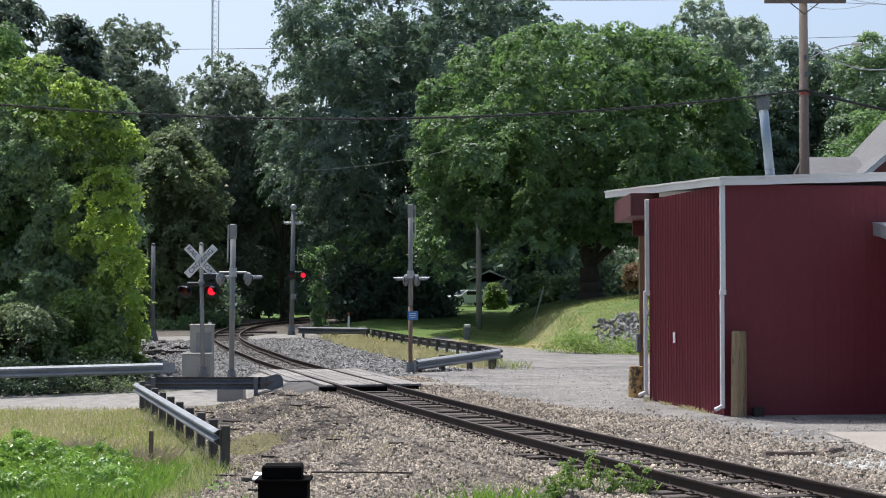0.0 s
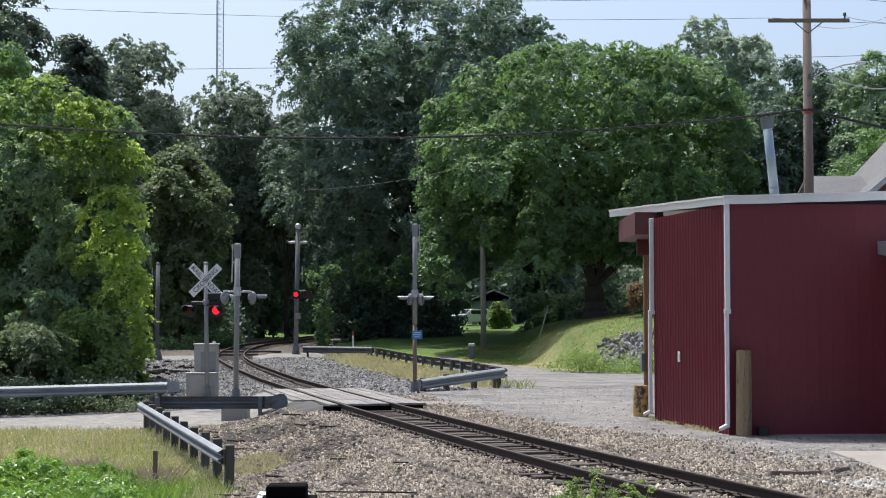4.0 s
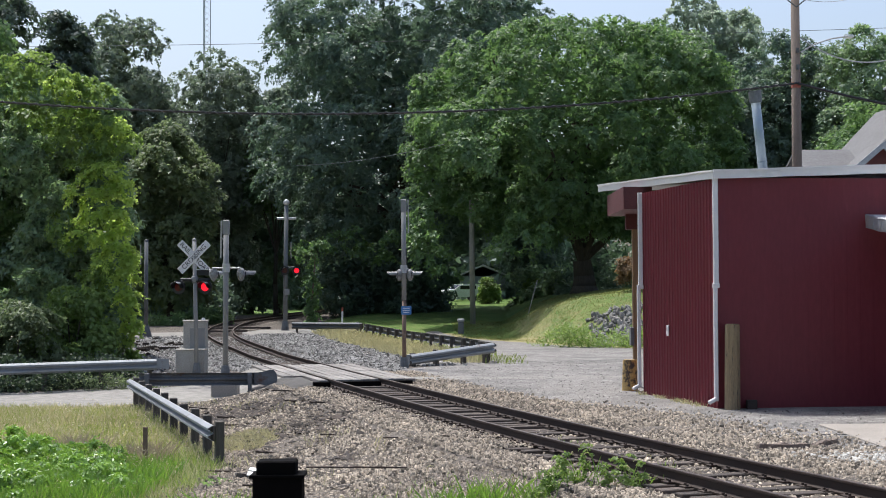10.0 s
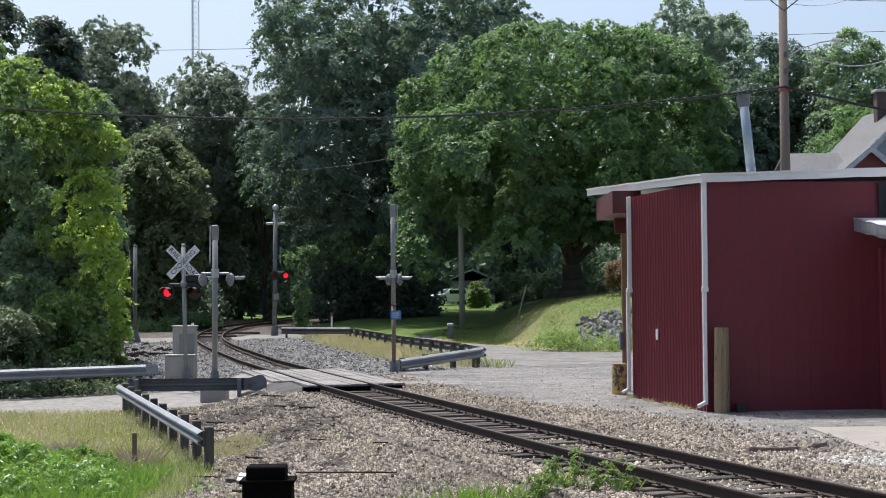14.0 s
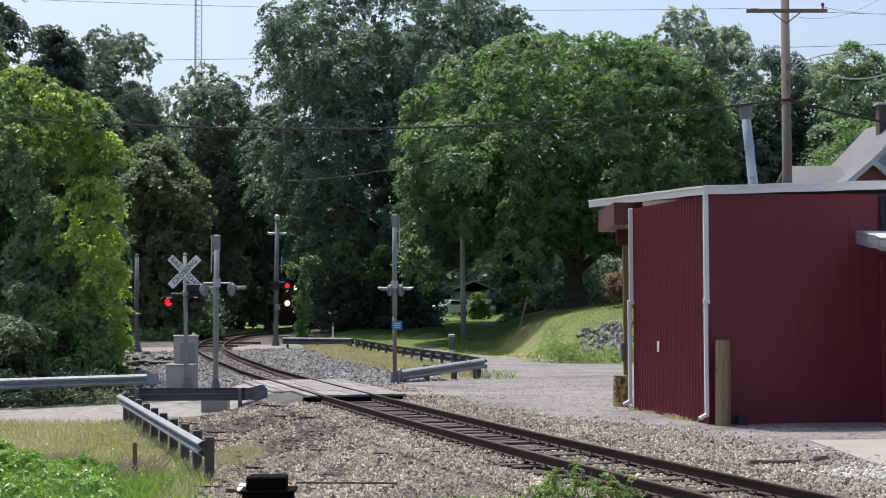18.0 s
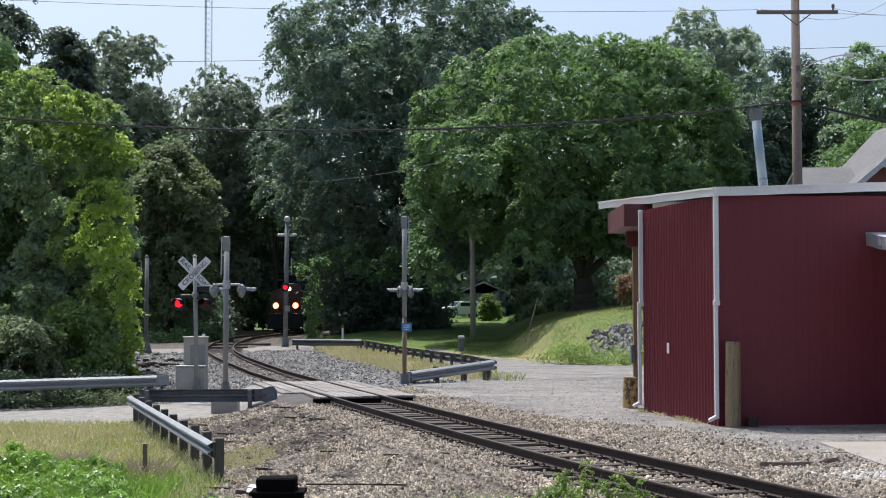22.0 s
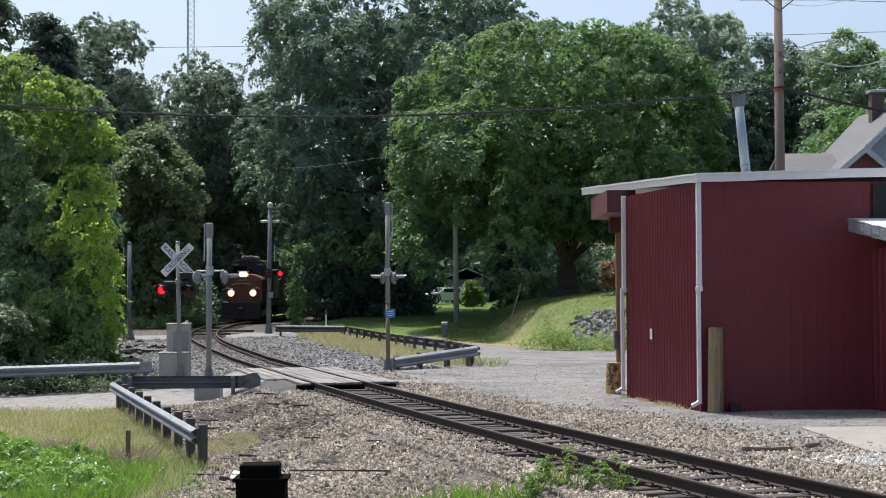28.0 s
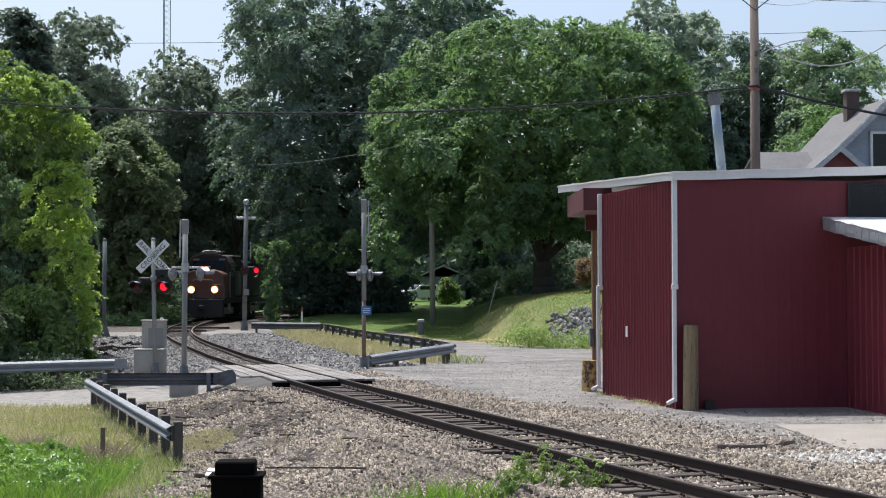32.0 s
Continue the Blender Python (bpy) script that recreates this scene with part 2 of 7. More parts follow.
# ---- mesh helpers ----
def grow(name, verts, faces, mat, parent=None, label="", smooth=False, quads=None):
    """A mesh object from arrays; quads: an (n, 4) array in place of faces."""
    me = bpy.data.meshes.new(name)
    if quads is not None:
        v, q = np.asarray(verts, np.float32), np.asarray(quads, np.int32)
        me.vertices.add(len(v))
        me.vertices.foreach_set("co", v.ravel())
        k = q.shape[1]
        me.loops.add(q.size)
        me.loops.foreach_set("vertex_index", q.ravel())
        me.polygons.add(len(q))
        me.polygons.foreach_set("loop_start", np.arange(0, q.size, k, dtype=np.int32))
        me.polygons.foreach_set("loop_total", np.full(len(q), k, np.int32))
        me.update(calc_edges=True)
    else:
        me.from_pydata([tuple(v) for v in verts], [], faces)
    if smooth:
        me.shade_smooth()
    me.materials.append(mat)
    ob = new(name, me)
    if parent:
        ob.parent = parent
    if label:
        ob["label"] = label
    return ob


def part(name, bm, mat, parent, label="", smooth=False):
    me = bpy.data.meshes.new(name)
    bm.normal_update()
    bm.to_mesh(me)
    bm.free()
    if smooth:
        me.shade_smooth()
    for m in (mat if isinstance(mat, (list, tuple)) else [mat]):
        me.materials.append(m)
    ob = new(name, me)
    if parent:
        ob.parent = parent
    if label:
        ob["label"] = label
    return ob


def share(ob, m, parent=None):
    """Another object on the same mesh."""
    o = new(ob.name.split(".")[0], ob.data)
    o.parent, o.matrix_basis = parent or ob.parent, m
    return o


def empty(name, m=None):
    ob = new(name)
    if m is not None:
        ob.matrix_world = m
        ob.matrix_basis = m
    return ob


def box(bm, size, m=None, bevel=0.0):
    r = bmesh.ops.create_cube(bm, size=1.0, matrix=(m or Matrix()) @ Matrix.Diagonal((*size, 1)))
    if bevel:
        edges = list({e for v in r["verts"] for e in v.link_edges})
        bmesh.ops.bevel(bm, geom=edges, offset=bevel, segments=1, affect="EDGES")
    return bm


def span_box(bm, a, b, bevel=0.0):
    c = [(p + q) / 2 for p, q in zip(a, b)]
    return box(bm, [abs(q - p) for p, q in zip(a, b)], Matrix.Translation(c), bevel)


def tube(bm, a, b, r1, r2=None, sides=12, caps=True):
    a, b = Vector(a), Vector(b)
    d = b - a
    q = d.to_track_quat("Z", "Y").to_matrix().to_4x4()
    bmesh.ops.create_cone(bm, cap_ends=caps, segments=sides, radius1=r1, radius2=r1 if r2 is None else r2, depth=d.length,
                          matrix=Matrix.Translation((a + b) / 2) @ q)
    return bm


def ball(bm, c, r, seg=12, scale=(1, 1, 1)):
    bmesh.ops.create_uvsphere(bm, u_segments=seg, v_segments=max(6, seg // 2), radius=r,
                              matrix=Matrix.Translation(c) @ Matrix.Diagonal((*scale, 1)))
    return bm


def sweep(bm, pts, section, closed=True):
    """Carries a section of (across, up) along a path of points, kept upright."""
    rows = []
    for i, p in enumerate(pts):
        a, b = Vector(pts[max(i - 1, 0)]), Vector(pts[min(i + 1, len(pts) - 1)])
        d = (b - a).normalized()
        right = Vector((d.y, -d.x, 0)).normalized()
        rows.append([bm.verts.new(Vector(p) + right * u + Vector((0, 0, w))) for u, w in section])
    n = len(section)
    for r, s in zip(rows, rows[1:]):
        for i in range(n if closed else n - 1):
            bm.faces.new((r[i], r[(i + 1) % n], s[(i + 1) % n], s[i]))
    if closed:
        bm.faces.new(rows[0][::-1])
        bm.faces.new(rows[-1])
    bmesh.ops.recalc_face_normals(bm, faces=bm.faces)
    return bm


def line(bm, pts, r, sides=6):
    """A round cable through the points."""
    rows = []
    for i, p in enumerate(pts):
        d = (Vector(pts[min(i + 1, len(pts) - 1)]) - Vector(pts[max(i - 1, 0)])).normalized()
        u = d.cross(Vector((0, 0, 1)))
        u = u.normalized() if u.length > 1e-3 else Vector((1, 0, 0))
        w = u.cross(d)
        rows.append([bm.verts.new(Vector(p) + r * (math.cos(k * math.tau / sides) * u + math.sin(k * math.tau / sides) * w)) for k in range(sides)])
    for a, b in zip(rows, rows[1:]):
        for k in range(sides):
            bm.faces.new((a[k], a[(k + 1) % sides], b[(k + 1) % sides], b[k]))
    return bm


def sag(a, b, drop, n=24):
    return [Vector(a).lerp(Vector(b), i / n) - Vector((0, 0, 4 * drop * (i / n) * (1 - i / n))) for i in range(n + 1)]


# ---- the line of the track: a gentle curve that climbs to a second crossing and bends away ----
_s = np.linspace(0, 200, 801)
_k = np.interp(_s, [0, 25, 50, 70, 80, 90, 100, 115, 200], [0.0034, 0.0015, -0.0004, 0.0103, 0.0082, 0.0058, 0.0028, 0.0026, 0.0026])
_h = -0.32495 + np.r_[0, np.cumsum((_k[1:] + _k[:-1]) / 2 * 0.25)]
_x = 5.275 + np.r_[0, np.cumsum((np.sin(_h[1:]) + np.sin(_h[:-1])) / 2 * 0.25)]
_y = 17.0 + np.r_[0, np.cumsum((np.cos(_h[1:]) + np.cos(_h[:-1])) / 2 * 0.25)]
_z = np.interp(_s, [0, 45, 60, 75, 90, 105, 120, 160, 200], [0, 0, 0.18, 0.39, 0.61, 0.65, 0.82, 0.99, 1.1])


def on_track(s):
    """Place and heading (from +y towards +x) at s metres; straight on before its start."""
    if s < 0:
        return Vector((5.275 + s * math.sin(-0.32495), 17 + s * math.cos(-0.32495), 0)), -0.32495
    return Vector((np.interp(s, _s, _x), np.interp(s, _s, _y), np.interp(s, _s, _z))), float(np.interp(s, _s, _h))


def step(a, b, v):
    u = np.clip((np.asarray(v, float) - a) / (b - a), 0, 1)
    return u * u * (3 - 2 * u)


def track_x(y):
    return np.interp(y, np.r_[-25, _y], np.r_[5.275 + 42 * math.tan(0.32495), _x])


def land(x, y):
    """Height of the ground: lot and lawn to the right of the track, a low verge to its left, a grassy hill beyond."""
    x, y = np.asarray(x, float), np.asarray(y, float)
    d = x - track_x(y)
    bed = np.interp(y, _y, _z) * step(-25, -6, d) * (1 - step(6, 14, d))
    right = -0.15 + 0.0 * x
    left = -0.24 - 0.52 * step(-1.6, -5.0, d) * (1 - step(52, 60, y))
    z = np.where(d > 0, right, left)
    z = np.where(np.abs(d) < 2.4, np.where(d > 0, -0.24 + 0.09 * step(1.7, 2.4, d), -0.24), z) - 0.035 * (1 - step(1.15, 1.5, np.abs(d))) + bed
    # the left road dips away from the rails
    crest = np.interp(x, [0, 2.06, 3.5, 4.43, 5.4, 6.24, 7.15, 8.3, 10.5, 14, 40], [-0.15, -0.15, 0.05, 0.50, 1.10, 1.58, 1.92, 2.22, 2.52, 2.8, 3.0])
    foot = np.interp(x, [0, 2, 4, 7, 9, 14], [90, 84, 79, 71.5, 69.5, 68])
    z = np.where(x > 0, z + (crest + 0.15) * step(0, 1, (y - foot) / 11.0) * step(0.0, 2.0, x), z)
    # the yard behind the crossing rises slowly under the trees
    yard = np.interp(y, [86, 92, 105, 120, 138, 165, 400], [-0.15, 0.30, 0.80, 1.12, 1.72, 2.2, 2.4])
    w = step(4.5, 9, d) * step(84, 88, y)
    z = np.where(w > 0, np.maximum(z, z * (1 - w) + yard * w), z)
    # the bank on which the viewer stands
    z = z + 1.1 * (1 - step(2, 13, np.hypot(x, y)))
    return z


def near_road(x, y):
    """1 on the lane that comes from the left over the rails."""
    mid = 47.7 + 0.10 * (x + 3.5)
    return 1 - step(3.2, 4.2, np.abs(y - mid))


_plain_land = land


def ground_z(x, y):
    x, y = np.asarray(x, float), np.asarray(y, float)
    d = x - track_x(y)
    lane = -0.07 - 0.62 * step(-1.75, -3.2, d) - 0.22 * step(-3.5, -11, d)
    w = near_road(x, y) * (d < -1.6)
    return _plain_land(x, y) * (1 - w) + lane * w


def zones(x, y):
    """How far the ground is ballast, lot or road surface, and lush."""
    d = x - track_x(y)
    wob = 0.5 * np.sin(x * 1.7 + y * 0.9) + 0.4 * np.sin(y * 2.3 - x * 0.8)
    verge = np.interp(y, [15, 24, 27.6, 43.5, 52, 60, 95], [-9.5, -7.0, -5.9, -6.8, -12, -13, -9])
    ballast = step(verge - 0.6, verge + 0.6, d + 0.5 * wob) * (1 - step(2.6 + 2.6 * step(50, 54, y), 3.6 + 2.6 * step(50, 54, y) + 1.6 * (1 - step(31, 37, y)), d + 0.3 * wob)) * (1 - step(125, 140, y))
    edge = np.interp(y, [15, 31, 37, 53, 56, 84, 95], [3.6, 3.6, 2.8, 2.8, 6.2, 11.5, 13])
    foot = np.interp(x, [0, 2, 4, 7, 9, 14], [90, 84, 79, 71.5, 69.5, 68])
    lot = step(edge - 0.5, edge + 0.5, d + 0.3 * wob) * (1 - step(-1.2, 0.4, y - foot + 0.6 * wob)) * (x > -9)
    stripe = (1 - step(0.3, 0.95, np.abs(y - 45.3 - 0.06 * x + 0.15 * wob))) * (x < 9.5)
    lane = np.where(d < 1.9, near_road(x, y), stripe)
    ballast, lot = ballast * (1 - lane), lot * (1 - 0.6 * lane)
    second = (1 - step(3.0, 3.8, np.abs(y - 87 - 0.18 * (x + 13)))) * (x < -3)
    lush = step(-1, 1, -(y - 31) + wob) * (d < -4.5) + step(-1.0, 3.5, y - foot) * (x > 1) * np.interp(x, [2.5, 5, 8], [0.8, 0.48, 0.56]) + (y > 88) * (d > 3) * 0.6 + step(93, 97, y) * (d < -2.5)
    ballast = ballast * (1 - second)
    return ballast, np.clip(lot, 0, 1), np.clip(np.maximum(lane, second), 0, 1), np.clip(lush, 0, 1)


def ground_material():
    m = bpy.data.materials.new("ground")
    m.use_nodes = True
    n, l = m.node_tree.nodes, m.node_tree.links
    b = n["Principled BSDF"]
    b.inputs["Roughness"].default_value = 0.95
    b.inputs["Specular IOR Level"].default_value = 0.2
    tc = n.new("ShaderNodeTexCoord")

    def tex(kind, scale, detail=4):
        t = n.new(kind)
        t.inputs["Scale"].default_value = scale
        if kind == "ShaderNodeTexNoise":
            t.inputs["Detail"].default_value = detail
            t.inputs["Roughness"].default_value = 0.65
        l.new(tc.outputs["Object"], t.inputs["Vector"])
        return t

    def rng(src, lo, hi, a=0.0, bb=1.0):
        r = n.new("ShaderNodeMapRange")
        r.inputs[1].default_value, r.inputs[2].default_value, r.inputs[3].default_value, r.inputs[4].default_value = lo, hi, a, bb
        l.new(src, r.inputs[0])
        return r.outputs[0]

    def mix(a, bb, f, mode="MIX"):
        x = n.new("ShaderNodeMix")
        x.data_type, x.blend_type = "RGBA", mode
        for k, v in ((6, a), (7, bb), (0, f)):
            if isinstance(v, (tuple, list)):
                x.inputs[k].default_value = (*v, 1)
            elif isinstance(v, (int, float)):
                x.inputs[k].default_value = v
            else:
                l.new(v, x.inputs[k])
        return x.outputs[2]

    grit = tex("ShaderNodeTexVoronoi", 34)
    wide, mid, fine = tex("ShaderNodeTexNoise", 0.35), tex("ShaderNodeTexNoise", 2.5), tex("ShaderNodeTexNoise", 22)
    pebble = tex("ShaderNodeTexVoronoi", 16)
    zone = n.new("ShaderNodeAttribute")
    zone.attribute_name = "zones"
    sep = n.new("ShaderNodeSeparateColor")
    l.new(zone.outputs["Color"], sep.inputs[0])

    def sharp(src):
        a = n.new("ShaderNodeMath")
        a.operation = "MULTIPLY_ADD"
        a.inputs[1].default_value = 0.5
        l.new(mid.outputs[0], a.inputs[0])
        l.new(src, a.inputs[2])
        return rng(a.outputs[0], 0.68, 0.84)

    dry = mix((0.24, 0.21, 0.10), (0.34, 0.30, 0.16), rng(mid.outputs[0], 0.35, 0.65))
    green = mix((0.065, 0.135, 0.024), (0.125, 0.180, 0.045), rng(wide.outputs[0], 0.35, 0.65))
    grass = mix(dry, green, sharp(zone.outputs["Alpha"]))
    col = mix(grass, mix((0.5, 0.5, 0.5), (1.3, 1.3, 1.3), rng(fine.outputs[0], 0.3, 0.7)), 0.7, "MULTIPLY")
    lot = mix((0.190, 0.178, 0.166), (0.255, 0.241, 0.225), rng(mid.outputs[0], 0.3, 0.7))
    lot = mix(lot, (0.115, 0.110, 0.106), rng(wide.outputs[0], 0.46, 0.64, 0, 0.75))
    lot = mix(lot, (0.34, 0.33, 0.315), rng(mid.outputs[0], 0.56, 0.72, 0, 0.6))
    lot = mix(lot, mix((0.45, 0.45, 0.45), (1.5, 1.5, 1.5), grit.outputs["Color"]), 0.55, "MULTIPLY")
    lot = mix(lot, mix((0.45, 0.45, 0.45), (1.4, 1.4, 1.4), rng(fine.outputs[0], 0.35, 0.65)), 0.7, "MULTIPLY")
    col = mix(col, lot, sharp(sep.outputs[1]))
    lane = mix((0.295, 0.28, 0.255), (0.18, 0.17, 0.155), rng(mid.outputs[0], 0.35, 0.65))
    col = mix(col, lane, sharp(sep.outputs[2]))
    stone = mix((0.07, 0.06, 0.052), (0.24, 0.21, 0.18), pebble.outputs["Color"])
    stone = mix(stone, mix((0.35, 0.35, 0.35), (1.5, 1.5, 1.5), grit.outputs["Color"]), 0.8, "MULTIPLY")
    stone = mix(stone, (0.085, 0.068, 0.056), rng(wide.outputs[0], 0.46, 0.62, 0, 0.7))
    stone = mix(stone, (0.08, 0.07, 0.06), rng(pebble.outputs["Distance"], 0.45, 0.75))
    col = mix(col, stone, sharp(sep.outputs[0]))
    l.new(col, b.inputs["Base Color"])
    bp = n.new("ShaderNodeBump")
    bp.inputs["Strength"].default_value, bp.inputs["Distance"].default_value = 0.5, 0.03
    l.new(fine.outputs[0], bp.inputs["Height"])
    l.new(bp.outputs[0], b.inputs["Normal"])
    return m


def make_ground():
    xs = np.r_[-3000, -1200, -500, -250, -140, -90, -60, np.arange(-45, -20, 1.0), np.arange(-20, 16, 0.25), np.arange(16, 46, 1.0), 60, 90, 140, 250, 500, 1200, 3000]
    ys = np.r_[-1500, -500, -200, -80, -40, -20, np.arange(-10, 16, 1.0), np.arange(16, 60, 0.25), np.arange(60, 112, 0.5), np.arange(112, 200, 2.0), 230, 300, 500, 1000, 3500]
    gx, gy = np.meshgrid(xs, ys)
    gz = ground_z(gx, gy)
    rough = np.array([noise.noise((x * 0.8, y * 0.8, 0.0)) for x, y in zip(gx.ravel(), gy.ravel())]).reshape(gx.shape)
    bal, lot, lane, lush = zones(gx, gy)
    gz = gz + rough * (0.05 * (1 - np.maximum(lot, lane)) * (np.abs(gx - track_x(gy)) > 1.6) + 0.012)
    nx, ny = len(xs), len(ys)
    i = np.arange(nx * ny).reshape(ny, nx)
    q = np.stack([i[:-1, :-1], i[:-1, 1:], i[1:, 1:], i[1:, :-1]], -1).reshape(-1, 4)
    ob = grow("ground", np.stack([gx, gy, gz], -1).reshape(-1, 3), None, ground_material(), smooth=True, quads=q)
    at = ob.data.color_attributes.new("zones", "FLOAT_COLOR", "POINT")
    at.data.foreach_set("color", np.stack([bal, lot, lane, lush], -1).astype(np.float32).ravel())
    tagged(ob, "dry grass, dusty gravel lot and stony verge beside the rails", "ground", kind="structure")


make_ground()


# ---- track ----
HEAD = [(-0.036, -0.004), (-0.030, 0.0), (0.030, 0.0), (0.036, -0.004), (0.036, -0.03), (0.010, -0.042), (0.008, -0.14), (0.07, -0.16),
        (0.07, -0.172), (-0.07, -0.172), (-0.07, -0.16), (-0.008, -0.14), (-0.010, -0.042), (-0.036, -0.03)]


def make_track():
    track = tagged(empty("railway_track"), "single railway track with dark rusty rails on weathered wooden ties", "railway track", kind="structure")
    for side in (-1, 1):
        pts = []
        for s in np.arange(-12, 199, 1.0):
            p, h = on_track(s)
            pts.append(p + Vector((math.cos(h), -math.sin(h), 0)) * side * 0.7525)
        bm = sweep(bmesh.new(), pts, HEAD)
        for f in bm.faces:
            if f.normal.z > 0.9 and max(v.co.z for v in f.verts) > -0.02 and all(abs(v.co.z - f.calc_center_median().z) < 0.06 for v in f.verts):
                f.material_index = 0
        rail = part("rail", bm, RAIL, track)
        top = sweep(bmesh.new(), [p + Vector((0, 0, 0.002)) for p in pts], [(-0.030, 0.0), (0.030, 0.0), (0.030, 0.001), (-0.030, 0.001)])
        part("running_surface", top, RAIL_TOP, rail, "worn bright top of the rail")
    bm = bmesh.new()
    box(bm, (2.6, 0.23, 0.18), bevel=0.012)
    tie = plate = None
    for i, s in enumerate(np.arange(-8, 128, 0.52)):
        p, h = on_track(float(s))
        if 26.6 < s < 36.6:
            continue
        m = Matrix.Translation(p + Vector((0, 0, -0.262 + random.uniform(-0.012, 0.008) - (0.08 if s > 37 else 0.012 + 0.014 * math.sin(i * 2.3) if s > 3 else 0)))) @ Euler((0, random.uniform(-0.006, 0.006), -h + random.uniform(-0.02, 0.02))).to_matrix().to_4x4() \
            @ Matrix.Translation((random.uniform(-0.06, 0.06), 0, 0))
        if tie is None:
            tie = part("tie", bm, TIE, track)
            tie.matrix_basis = m
        else:
            share(tie, m)
        if s < 26.3:
            for side in (-1, 1):
                mp = Matrix.Translation(p + Vector((math.cos(h), -math.sin(h), 0)) * side * 0.7525 + Vector((0, 0, -0.168))) @ Euler((0, 0, -h)).to_matrix().to_4x4()
                if plate is None:
                    bm = box(bmesh.new(), (0.36, 0.19, 0.025), bevel=0.004)
                    for sx, sy in ((-0.1, 0.05), (0.1, -0.05), (-0.13, -0.06), (0.13, 0.06)):
                        box(bm, (0.03, 0.03, 0.04), Matrix.Translation((sx, sy, 0.02)))
                    plate = part("tie_plate", bm, RAIL, track, "rusty tie plate with spikes")
                    plate.matrix_basis = mp
                else:
                    share(plate, mp)


make_track()


def make_deck():
    """The planked crossing: boards along the rails with gaps for the wheel flanges."""
    deck = tagged(empty("crossing_deck"), "worn planked level crossing deck between and beside the rails", "crossing", kind="structure")
    rows = [(-1.62, 0.30), (-1.28, 0.30), (-0.97, 0.26), (-0.50, 0.25), (-0.235, 0.25), (0.03, 0.25), (0.295, 0.25), (0.555, 0.22), (0.97, 0.26), (1.28, 0.30), (1.62, 0.30)]
    for s0 in (26.7, 29.1, 31.5, 33.9):
        for d, w in rows:
            if s0 < 27 and d < -1.2:
                continue
            p, h = on_track(s0 + 1.19)
            bm = box(bmesh.new(), (w - 0.015, 2.36, 0.10), bevel=0.012)
            b = part("plank", bm, DECKING, deck)
            b.matrix_basis = Matrix.Translation(p + Vector((math.cos(h), -math.sin(h), 0)) * d + Vector((0, 0, -0.062 + random.uniform(-0.008, 0.006)))) @ Euler((0, 0, -h + random.uniform(-0.004, 0.004))).to_matrix().to_4x4()


make_deck()


def make_deck_sill():
    """Header timbers at the near end of the deck, blackened to draw its shadow gap."""
    sill = tagged(empty("deck_sill"), "header timbers at the deck end, blackened for the shadow gap", "crossing", kind="structure")
    for d0, d1 in ((-1.30, -0.82), (-0.66, 0.66), (0.84, 1.60)):
        p, h = on_track(26.52)
        q = p + Vector((math.cos(h), -math.sin(h), 0)) * (d0 + d1) / 2
        b = part("timber", box(bmesh.new(), (d1 - d0, 0.26, 0.20), bevel=0.015), SOOT, sill)
        b.matrix_basis = Matrix.Translation(q + Vector((0, 0, -0.15))) @ Euler((0, 0, -h)).to_matrix().to_4x4()


make_deck_sill()


def make_apron():
    """The dark asphalt ramp that meets the deck on the left."""
    bm = bmesh.new()
    rows = []
    for i in range(13):
        u, row = i / 12, []
        p, h = on_track(26.2 + 3.2 * u)
        for k in range(17):
            w = k / 16
            q = p - Vector((math.cos(h), -math.sin(h), 0)) * (1.14 + w * (1.7 - 0.5 * (1 - u) + 0.12 * math.sin(i * 1.9)))
            z = -0.03 - 0.38 * w ** 1.4 - 0.16 * (1 - u) ** 3
            edge = min(w, 1 - w, u, 1 - u) < 0.01
            row.append(bm.verts.new((q.x, q.y, max(z, float(ground_z(q.x, q.y)) + 0.02) - (0.12 if edge else 0))))
        rows.append(row)
    for r, s in zip(rows, rows[1:]):
        for k in range(16):
            bm.faces.new((r[k], s[k], s[k + 1], r[k + 1]))
    bmesh.ops.recalc_face_normals(bm, faces=bm.faces)
    tagged(part("asphalt_apron", bm, ASPHALT, None), "dark worn asphalt ramp at the crossing deck", "pavement", kind="structure")


make_apron()


def make_cracks():
    for pts, w in (([(2.3, 56.4), (3.0, 55.9), (3.5, 55.7), (4.2, 54.7), (4.9, 54.0), (5.6, 53.8)], 0.05), ([(0.6, 49.3), (1.6, 48.9), (2.9, 49.1), (4.1, 48.6)], 0.03), ([(3.2, 60.5), (4.4, 59.9), (5.4, 60.4)], 0.04)):
        bm = bmesh.new()
        fine = []
        for (x0, y0), (x1, y1) in zip(pts, pts[1:]):
            for k in range(5):
                u = k / 5
                fine.append((x0 + (x1 - x0) * u + random.uniform(-0.05, 0.05), y0 + (y1 - y0) * u + random.uniform(-0.08, 0.08)))
        rows = [[bm.verts.new((x, y + s * w * random.uniform(0.4, 2.4), float(ground_z(x, y)) + 0.022)) for s in (-1, 1)] for x, y in fine]
        for r, s in zip(rows, rows[1:]):
            bm.faces.new((r[0], s[0], s[1], r[1]))
        tagged(part("pavement_crack", bm, SOOT, None), "dark crack in the worn lot surface", "crack", kind="structure")


make_cracks()


